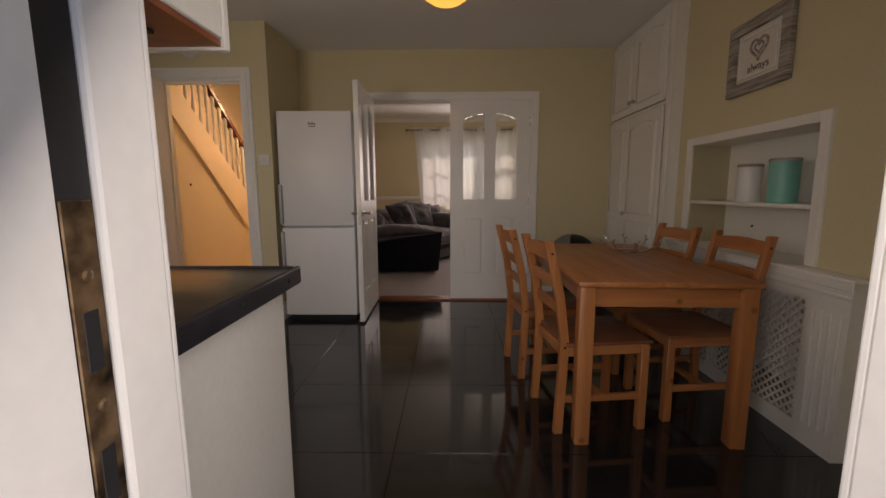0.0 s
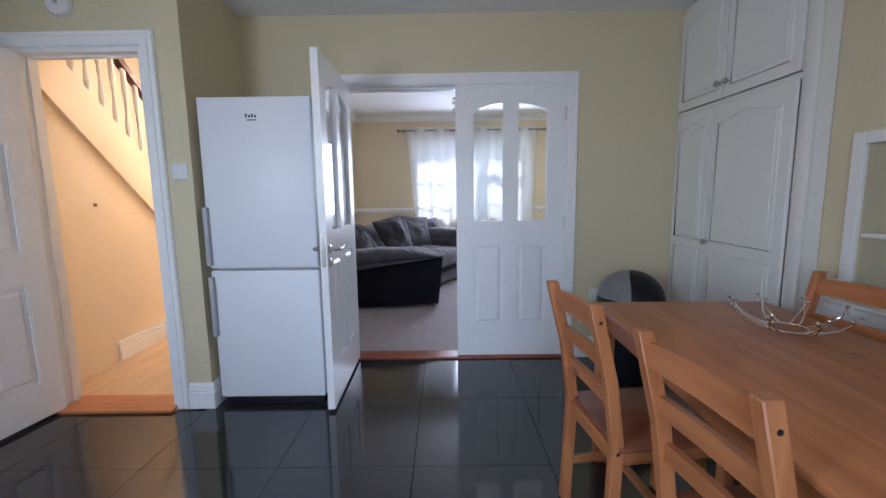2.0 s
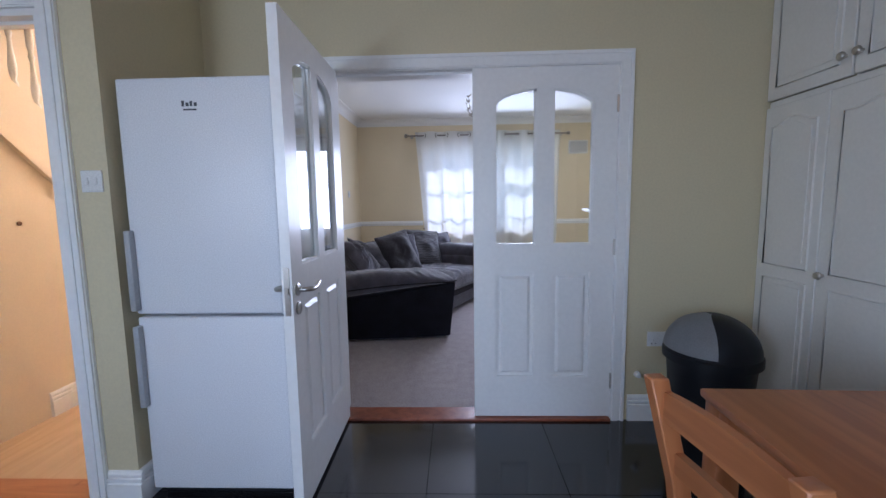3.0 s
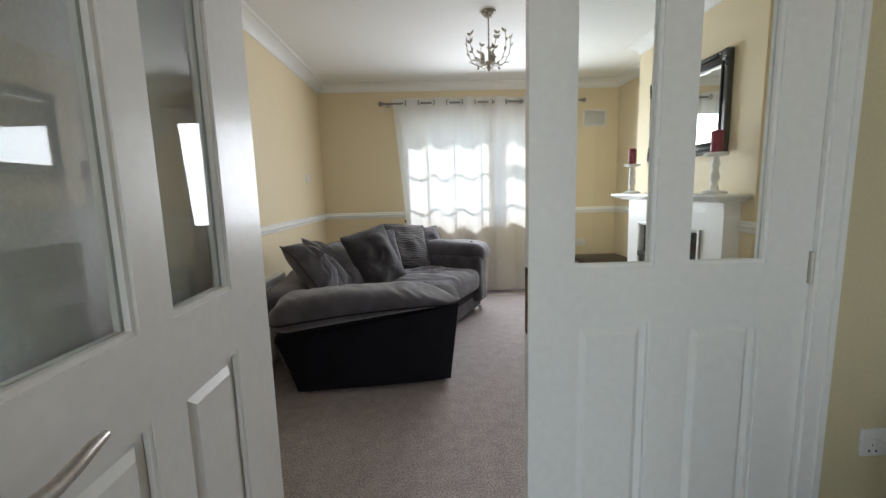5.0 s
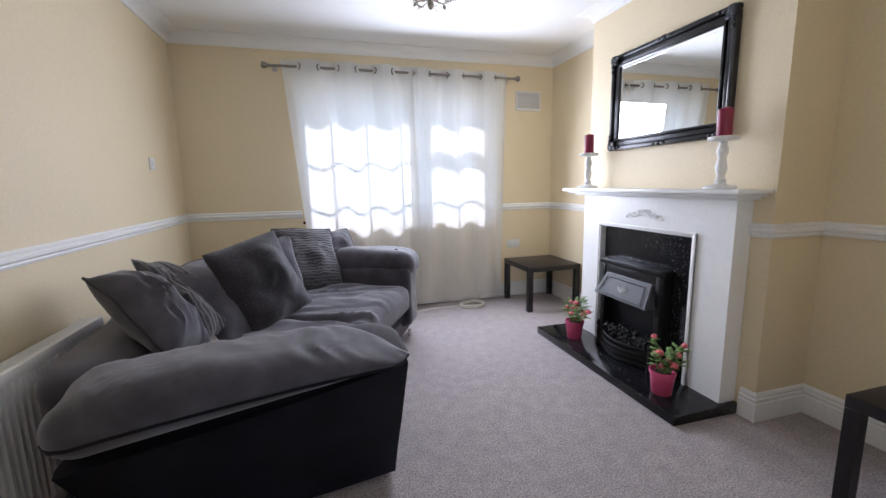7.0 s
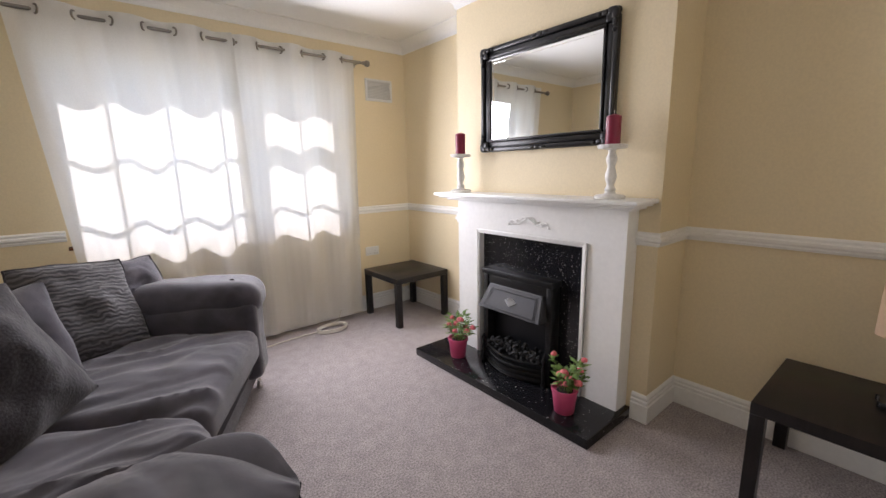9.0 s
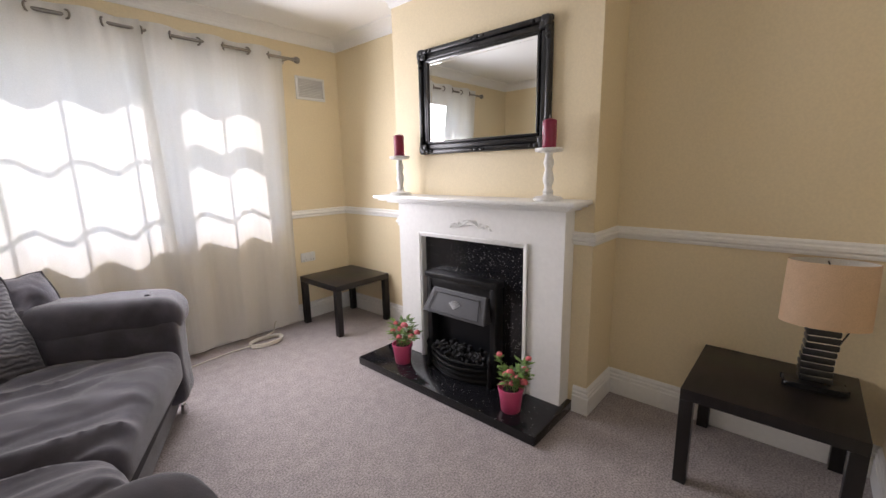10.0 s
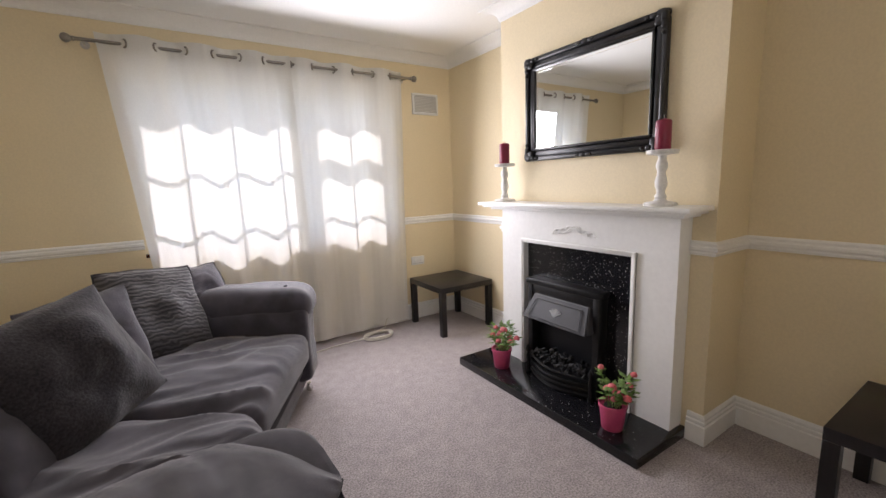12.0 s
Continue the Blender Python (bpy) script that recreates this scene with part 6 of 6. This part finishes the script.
def flower_pot(x, y, seed, label):
    t = thing("potted_plant", label, "plant", pose(x, y, 0.055), group="potted plants on the hearth")
    rnd = random.Random(seed)
    bm = bmesh.new()
    lathe(bm, [(0.050, 0), (0.053, 0.004), (0.066, 0.118), (0.070, 0.120), (0.071, 0.138), (0.066, 0.139), (0.062, 0.122)], None, 28)
    part("pot", bm, M_POT, t, "pink glazed pot")
    bm = bmesh.new()
    lathe(bm, [(0.063, 0.118), (0.03, 0.125)], None, 20)
    part("soil", bm, M_SOIL, t)
    bms, bml, bmf = bmesh.new(), bmesh.new(), []
    for k in range(26):
        a, r = rnd.uniform(0, 6.28), rnd.uniform(0.01, 0.045)
        b = a + rnd.uniform(-0.5, 0.5)
        reach, high = rnd.uniform(0.03, 0.115), rnd.uniform(0.17, 0.31)
        p0 = Vector((r * math.cos(a), r * math.sin(a), 0.12))
        p2 = Vector((reach * math.cos(b), reach * math.sin(b), high))
        p1 = (p0 + p2) / 2 + Vector((0, 0, 0.02))
        tube(bms, [p0, p1, p2], [0.0025, 0.002, 0.0016], 5)
        for j in range(4):
            f = rnd.uniform(0.35, 1.0)
            c = p0.lerp(p2, f) + Vector((0, 0, 0.012))
            d_ = Vector((math.cos(b + rnd.uniform(-1.6, 1.6)), math.sin(b + rnd.uniform(-1.6, 1.6)), rnd.uniform(-0.1, 0.8))).normalized()
            s = d_.cross(Vector((0, 0, 1))).normalized()
            l, w = rnd.uniform(0.04, 0.068), rnd.uniform(0.011, 0.019)
            up = s.cross(d_).normalized()
            q = [c, c + d_ * l * 0.4 + s * w, c + d_ * l * 0.4 - s * w, c + d_ * l - up * 0.006, c + d_ * l * 0.45 + up * 0.004]
            v = [bml.verts.new(i) for i in q]
            for f3 in ((0, 1, 4), (1, 3, 4), (3, 2, 4), (2, 0, 4)):
                bml.faces.new([v[i] for i in f3])
        if k % 3 == 0:
            bmf.append(p2)
    part("stems", bms, M_LEAF, t)
    part("leaves", bml, M_LEAF, t, smooth=False)
    for p in bmf:
        bm = bmesh.new()
        rr = rnd.uniform(0.017, 0.026)
        for i in range(3):
            for j in range(7 - i):
                a = 6.2831853 * j / (7 - i) + i * 0.4
                e = radians(10 + 32 * i)
                d_ = Vector((math.cos(a) * math.cos(e), math.sin(a) * math.cos(e), math.sin(e)))
                bmesh.ops.create_icosphere(bm, subdivisions=1, radius=rr * 0.52, matrix=Matrix.Translation(p + d_ * rr * 0.7) @ d_.to_track_quat("Z", "Y").to_matrix().to_4x4() @ Matrix.Diagonal((1, 1, 0.55, 1)))
        part("flower", bm, M_PETAL, t, "pink flower head")


flower_pot(1.545, 6.46, 3, "pink flowers in a pink pot by the table")
flower_pot(1.525, 5.575, 11, "pink flowers in a pink pot on the hearth end")


def mirror():
    t = thing("wall_mirror", "rectangular mirror in an ornate glossy black frame", "mirror", pose(1.83, 6.475, 1.463, 0, 0, -90))
    w, h = 0.945, 0.654
    def ring(bm, i, e, d0, d1, r):
        for x0, x1, z0, z1 in ((i, w - i, i, i + e), (i, w - i, h - i - e, h - i), (i, i + e, i + e, h - i - e), (w - i - e, w - i, i + e, h - i - e)):
            soft_box(bm, x0, -d1, z0, x1, -d0, z1, r, 2)
    bm = bmesh.new()
    ring(bm, 0.0, 0.030, 0.002, 0.040, 0.010)
    ring(bm, 0.031, 0.034, 0.002, 0.026, 0.008)
    ring(bm, 0.066, 0.016, 0.002, 0.034, 0.006)
    part("frame", bm, M_MIRFRAME, t)
    for sx, x in ((1, 0.0), (-1, w)):
        for sz, z in ((1, 0.0), (-1, h)):
            bits = [(0.05, 0.024, 0.05, 0.042, -0.034, 0.042)]
            for a, r in ((0.012, 0.030), (0.05, 0.022), (0.085, 0.014)):
                bits += [(r * 1.6, 0.03, r * 1.2, a + 0.02, -0.036, 0.018), (r * 1.2, 0.03, r * 1.6, 0.018, -0.036, a + 0.02)]
            for bx, by, bz, dx, dy, dz in bits:
                bm = bmesh.new()
                pad(bm, bx, by, bz, 0.010, 5, None, Matrix.Translation((x + sx * dx, dy, z + sz * dz)))
                part("carved_leaf", bm, M_MIRFRAME, t)
    for x, z in ((w / 2, 0.014), (w / 2, h - 0.014)):
        for k in (-1, 0, 1):
            bm = bmesh.new()
            pad(bm, 0.04, 0.022, 0.026 - 0.006 * abs(k), 0.009, 5, None, Matrix.Translation((x + 0.04 * k, -0.038, z)))
            part("carved_leaf", bm, M_MIRFRAME, t)
    bm = bmesh.new()
    box(bm, 0.078, -0.020, 0.078, w - 0.078, -0.014, h - 0.078)
    part("mirror_glass", bm, M_MIRROR, t, smooth=False)
    bm = bmesh.new()
    for x0, x1, z0, z1 in ((0.082, w - 0.082, 0.082, 0.098), (0.082, w - 0.082, h - 0.098, h - 0.082), (0.082, 0.098, 0.098, h - 0.098), (w - 0.098, w - 0.082, 0.098, h - 0.098)):
        v = box(bm, x0, -0.0225, z0, x1, -0.0202, z1)
    part("bevelled_edge", bm, M_MIRROR, t, smooth=False)


mirror()


def candlestick(y, label):
    t = thing("candlestick", label, "candlestick", pose(1.715, y, 1.195), group="candlesticks on the mantel")
    bm = bmesh.new()
    lathe(bm, [(0.072, 0), (0.074, 0.004), (0.074, 0.012), (0.066, 0.018), (0.03, 0.024), (0.024, 0.034), (0.027, 0.045), (0.020, 0.058), (0.018, 0.07), (0.026, 0.095), (0.028, 0.115), (0.020, 0.145), (0.018, 0.16), (0.026, 0.185), (0.026, 0.20), (0.017, 0.225), (0.020, 0.238), (0.066, 0.244), (0.070, 0.250), (0.070, 0.262), (0.062, 0.264)], None, 32)
    part("stand", bm, M_WHITEWOOD, t)


def candle(y, label):
    t = thing("pillar_candle", label, "candle", pose(1.715, y, 1.459), group="candles on the mantel")
    bm = bmesh.new()
    lathe(bm, [(0.033, 0), (0.035, 0.004), (0.035, 0.128), (0.033, 0.134), (0.010, 0.142), (0.006, 0.143)], None, 28)
    part("wax", bm, M_CANDLE, t)
    bm = bmesh.new()
    tube(bm, [(0, 0, 0.140), (0.001, 0, 0.152), (0.004, 0.002, 0.160)], 0.0015, 6)
    part("wick", bm, M_MOUNT, t, "unburnt wick")


for y, w_ in ((6.60, "by the window end"), (5.485, "at the alcove end")):
    candlestick(y, "white turned wooden candlestick on the mantel shelf " + w_)
    candle(y, "burgundy pillar candle on a white stand " + w_)


def side_table():
    t = thing("side_table", "square black-brown side table in the alcove", "table", group="side tables")
    bm = bmesh.new()
    soft_box(bm, -0.282, -0.282, 0.392, 0.282, 0.282, 0.442, 0.003, 2)
    part("tabletop", bm, M_ASH, t)
    for sx in (-1, 1):
        for sy in (-1, 1):
            bm = bmesh.new()
            soft_box(bm, sx * 0.2565 - 0.025, sy * 0.2565 - 0.025, 0, sx * 0.2565 + 0.025, sy * 0.2565 + 0.025, 0.3915, 0.002, 1)
            part("leg", bm, M_ASH, t)
    return t


st = side_table()
st.matrix_world = pose(1.862, 7.558, 0)
st["label"] = "square black-brown side table beside the curtain"
st2 = copy_thing(st, pose(1.872, 4.508, 0))
st2["label"] = "square black-brown side table under a lamp"


def table_lamp():
    t = thing("table_lamp", "unlit lamp of stacked black plates, tan oval shade", "lamp", pose(1.945, 4.375, 0.442, 0, 0, 8))
    bm = bmesh.new()
    prism(bm, [(-0.035, -0.105), (0.0, -0.055), (0.035, -0.105), (0.05, -0.06), (0.05, 0.06), (0.035, 0.105), (0.0, 0.055), (-0.035, 0.105), (-0.05, 0.06), (-0.05, -0.06)][::1], 2, 0.0, 0.022)
    soft_box(bm, -0.048, -0.10, 0.001, 0.048, 0.10, 0.021, 0.004, 1)
    part("foot_plate", bm, M_MIRFRAME, t, "glossy black base plate")
    for k in range(8):
        z = 0.030 + 0.029 * k
        tw = 3 * math.sin(k * 1.3)
        bm = bmesh.new()
        soft_box(bm, -0.031, -0.053, z, 0.031, 0.053, z + 0.0235, 0.005, 2, pose(0, 0.004 * math.sin(k * 0.8), 0, 0, 0, tw))
        part("stacked_plate", bm, M_MIRFRAME, t)
        bm = bmesh.new()
        soft_box(bm, -0.028, -0.049, z + 0.0238, 0.028, 0.049, z + 0.0287, 0.001, 1, pose(0, 0.004 * math.sin(k * 0.8), 0, 0, 0, tw))
        part("chrome_plate", bm, M_CHROME, t, "chrome spacer")
    bm = bmesh.new()
    tube(bm, [(0, 0, 0.26), (0, 0, 0.40)], 0.008, 10)
    part("stem", bm, M_CHROME, t)
    n = 48
    bm = bmesh.new()
    out, inn = [], []
    for z, g in ((0.275, 1.0), (0.535, 0.97)):
        out.append([bm.verts.new((0.082 * g * math.cos(6.2831853 * k / n), 0.142 * g * math.sin(6.2831853 * k / n), z)) for k in range(n)])
        inn.append([bm.verts.new((0.0795 * g * math.cos(6.2831853 * k / n), 0.1395 * g * math.sin(6.2831853 * k / n), z)) for k in range(n)])
    for k in range(n):
        j = (k + 1) % n
        bm.faces.new((out[0][k], out[0][j], out[1][j], out[1][k]))
        bm.faces.new((out[1][k], out[1][j], inn[1][j], inn[1][k]))
        bm.faces.new((inn[0][k], inn[0][j], out[0][j], out[0][k]))
    shade = part("shade", bm, M_SHADE, t, "tan cloth oval shade")
    bm = bmesh.new()
    lin = []
    for z, g in ((0.277, 1.0), (0.533, 0.97)):
        lin.append([bm.verts.new((0.0785 * g * math.cos(6.2831853 * k / n), 0.1385 * g * math.sin(6.2831853 * k / n), z)) for k in range(n)])
    for k in range(n):
        j = (k + 1) % n
        bm.faces.new((lin[0][j], lin[0][k], lin[1][k], lin[1][j]))
    part("lining", bm, M_SHADE_IN, shade, "white shade lining")
    bm = bmesh.new()
    tube(bm, [(-0.076, 0, 0.52), (0, 0, 0.50), (0.076, 0, 0.52)], 0.003, 6)
    tube(bm, [(0, 0, 0.40), (0, 0, 0.50)], 0.003, 6)
    part("carrier", bm, M_BLACK, shade)
    bm = bmesh.new()
    tube(bm, [(0.03, -0.045, 0.10), (0.05, -0.06, 0.16), (0.055, -0.09, 0.23), (0.05, -0.10, 0.27)], 0.003, 6)
    part("flex", bm, M_BLACK, t, "black flex")


table_lamp()


def chandelier():
    t = thing("ceiling_pendant", "small antique cream leafy ceiling pendant", "lamp", pose(0.33, 5.99, L_TOP))
    bm = bmesh.new()
    lathe(bm, [(0.052, 0), (0.054, -0.012), (0.040, -0.018), (0.040, -0.026), (0.026, -0.032), (0.022, -0.042), (0.006, -0.046)], None, 28)
    part("ceiling_rose", bm, M_CREAMMETAL, t)
    bm = bmesh.new()
    tube(bm, [(0, 0, -0.04), (0, 0, -0.36)], 0.006, 10)
    lathe(bm, [(0.004, -0.41), (0.012, -0.40), (0.018, -0.385), (0.010, -0.37), (0.024, -0.36), (0.028, -0.345), (0.010, -0.335)][::-1], None, 18)
    part("stem", bm, M_CREAMMETAL, t)
    rnd = random.Random(4)
    for k in range(7):
        a = 6.2831853 * k / 7 + 0.2
        prof = [(0.02, -0.365), (0.07, -0.372), (0.115, -0.35), (0.145, -0.30), (0.160, -0.24), (0.158, -0.185 - 0.02 * (k % 2))]
        bend = 0.25 if k % 2 else -0.2
        pts = [Vector((r * math.cos(a + bend * i / 5), r * math.sin(a + bend * i / 5), z)) for i, (r, z) in enumerate(prof)]
        bm = bmesh.new()
        tube(bm, pts, [0.004, 0.004, 0.0035, 0.003, 0.0025, 0.002], 6)
        for i in range(1, 6):
            for s in (-1, 1):
                d_ = (pts[i] - pts[i - 1]).normalized()
                side = d_.cross(Vector((math.cos(a), math.sin(a), 0))).normalized() * s
                way = (d_ * 0.9 + side * 0.9 + Vector((rnd.uniform(-.3, .3), rnd.uniform(-.3, .3), 0))).normalized()
                n_ = way.cross(d_).normalized()
                l = rnd.uniform(0.034, 0.048)
                w_ = n_.cross(way).normalized() * 0.010
                c = pts[i]
                q = [c, c + way * l * 0.45 + w_, c + way * l, c + way * l * 0.45 - w_]
                top = [bm.verts.new(p + n_ * 0.0012) for p in q]
                bot = [bm.verts.new(p - n_ * 0.0012) for p in q]
                bm.faces.new(top), bm.faces.new(bot[::-1])
                for j in range(4):
                    bm.faces.new((top[j], bot[j], bot[(j + 1) % 4], top[(j + 1) % 4]))
        tip = pts[-1]
        bmesh.ops.create_icosphere(bm, subdivisions=2, radius=0.009, matrix=Matrix.Translation(tip + Vector((0, 0, 0.008))))
        part("leafy_arm", bm, M_CREAMMETAL, t)
    for k in range(3):
        a = 2.094 * k + 0.6
        bm = bmesh.new()
        lathe(bm, [(0.006, -0.36), (0.015, -0.345), (0.013, -0.285), (0.009, -0.28)], Matrix.Translation((0.045 * math.cos(a), 0.045 * math.sin(a), 0)), 14)
        part("lamp_holder", bm, M_CREAMMETAL, t)


chandelier()


def radiator():
    t = thing("radiator", "white ribbed panel radiator under the dado rail", "radiator", pose(-1.43, 5.28, 0))
    y0, y1 = -0.80, 0.81
    bm = bmesh.new()
    prof, n = [], 46
    p = (y1 - y0) / n
    for k in range(n):
        a = y0 + p * k
        prof += [(0.118, a), (0.118, a + p * 0.22), (0.128, a + p * 0.38), (0.128, a + p * 0.80), (0.118, a + p * 0.96)]
    prof += [(0.118, y1)]
    prism(bm, prof + [(0.098, y1), (0.098, y0)], 2, 0.10, 0.61)
    part("front_panel", bm, M_GLOSS, t, smooth=False)
    bm = bmesh.new()
    soft_box(bm, 0.105, y0, 0.6105, 0.128, y1, 0.655, 0.004, 2)
    soft_box(bm, 0.105, y0, 0.055, 0.128, y1, 0.0995, 0.004, 2)
    part("edge_rail", bm, M_GLOSS, t)
    bm = bmesh.new()
    soft_box(bm, 0.030, y0, 0.055, 0.050, y1, 0.645, 0.004, 2)
    part("rear_panel", bm, M_GLOSS, t)
    bm = bmesh.new()
    for k in range(80):
        a = y0 + 0.004 + (y1 - y0) * k / 80
        box(bm, 0.050, a, 0.645, 0.105, a + 0.012, 0.652)
    part("top_grille", bm, M_GLOSS, t, smooth=False)
    for y in (y0, y1):
        bm = bmesh.new()
        soft_box(bm, 0.03, y - 0.003, 0.06, 0.127, y + 0.003, 0.652, 0.002, 1)
        part("side_cover", bm, M_GLOSS, t)
    bm = bmesh.new()
    tube(bm, [(0.075, y1 - 0.03, 0.07), (0.075, y1 - 0.03, -0.0)], 0.008, 8)
    tube(bm, [(0.075, y0 + 0.03, 0.07), (0.075, y0 + 0.03, -0.0)], 0.008, 8)
    part("pipe", bm, M_PLASTIC, t)
    bm = bmesh.new()
    for y in (-0.55, 0.55):
        box(bm, 0.0, y - 0.02, 0.15, 0.032, y + 0.02, 0.58)
    part("bracket", bm, M_PLASTIC, t, smooth=False)


radiator()

vent = thing("wall_vent", "white louvred vent grille on the window wall", "vent", pose(1.735, 7.92, 1.995))
bm = bmesh.new()
for x0, x1, z0, z1 in ((0, 0.285, 0, 0.022), (0, 0.285, 0.173, 0.195), (0, 0.022, 0.022, 0.173), (0.263, 0.285, 0.022, 0.173)):
    soft_box(bm, x0, -0.014, z0, x1, 0, z1, 0.003, 1)
part("frame", bm, M_PLASTIC, vent)
bm = bmesh.new()
box(bm, 0.02, -0.003, 0.02, 0.265, -0.001, 0.175)
part("backing", bm, M_PLASTIC, vent, smooth=False)
for k in range(11):
    bm = bmesh.new()
    box(bm, 0.022, -0.006, -0.0012, 0.263, 0.006, 0.0012, pose(0, -0.008, 0.030 + 0.0135 * k, -35, 0, 0))
    part("slat", bm, M_PLASTIC, vent, smooth=False)
switch_plate("wall_socket", "white double wall socket on the window wall", pose(1.72, 7.92, 0.587), 0.146, 0.086)
switch_plate("light_switch", "white light switch on the cream side wall", pose(-1.43, 7.28, 1.43, 0, 0, 90), 0.086, 0.086, 1)

cab = thing("coiled_cable", "coil of off-white cable lying on the carpet", "cable", pose(1.14, 7.66, 0.0))
bm = bmesh.new()
pts = []
for k in range(121):
    a = k / 120 * 6.2831853 * 4.5
    r = 1 + 0.10 * math.sin(a * 0.37) + 0.03 * math.sin(a * 1.9)
    pts.append((0.125 * r * math.cos(a) + 0.008 * math.sin(a * 0.6), 0.075 * r * math.sin(a), 0.008 + 0.024 * (k / 120)))
tube(bm, pts, 0.008, 7)
part("coil", bm, M_CABLE, cab)
bm = bmesh.new()
tube(bm, [pts[-1], (0.10, 0.07, 0.05), (0.14, 0.12, 0.10), (0.19, 0.16, 0.11), (0.24, 0.19, 0.03), (0.42, 0.225, 0.012)], 0.0045, 7)
tube(bm, [(-0.12, 0.02, 0.008), (-0.25, 0.03, 0.006), (-0.42, 0.02, 0.006), (-0.62, -0.02, 0.006)], 0.006, 7)
part("cable_tail", bm, M_CABLE, cab)

# ---- kitchen floor tiles ----
PITCH, X_JOINT, Y_JOINT = 0.63, -0.10, 2.05
tile_meshes = {}


def tile_mesh(w, l):
    key = (round(w, 3), round(l, 3))
    if key not in tile_meshes:
        bm = bmesh.new()
        a, b, c = w / 2, l / 2, 0.0009
        lo = [bm.verts.new((sx * a, sy * b, -0.008)) for sx, sy in ((-1, -1), (1, -1), (1, 1), (-1, 1))]
        mi = [bm.verts.new((sx * a, sy * b, -c)) for sx, sy in ((-1, -1), (1, -1), (1, 1), (-1, 1))]
        hi = [bm.verts.new((sx * (a - c), sy * (b - c), 0.0)) for sx, sy in ((-1, -1), (1, -1), (1, 1), (-1, 1))]
        bm.faces.new(hi)
        for p, q in ((lo, mi), (mi, hi)):
            for k in range(4):
                bm.faces.new((p[k], p[(k + 1) % 4], q[(k + 1) % 4], q[k]))
        tile_meshes[key] = mesh("tile", bm, M_TILE, False)
    return tile_meshes[key]


for i in range(-6, 5):
    for j in range(-4, 5):
        x0, x1 = max(-3.0, X_JOINT + PITCH * i), min(1.80, X_JOINT + PITCH * (i + 1))
        y0, y1 = max(-0.068, Y_JOINT + PITCH * j), min(3.944 if i >= -2 else 3.195, Y_JOINT + PITCH * (j + 1))
        if x1 - x0 < 0.02 or y1 - y0 < 0.02:
            continue
        tile = new("tile", tile_mesh(x1 - x0 - 0.002, y1 - y0 - 0.002))
        tile.parent = floor_k
        tile.location = ((x0 + x1) / 2, (y0 + y1) / 2, random.uniform(-0.0004, 0.0004))
        tile.rotation_euler = (random.uniform(-0.0006, 0.0006), random.uniform(-0.0006, 0.0006), 0)
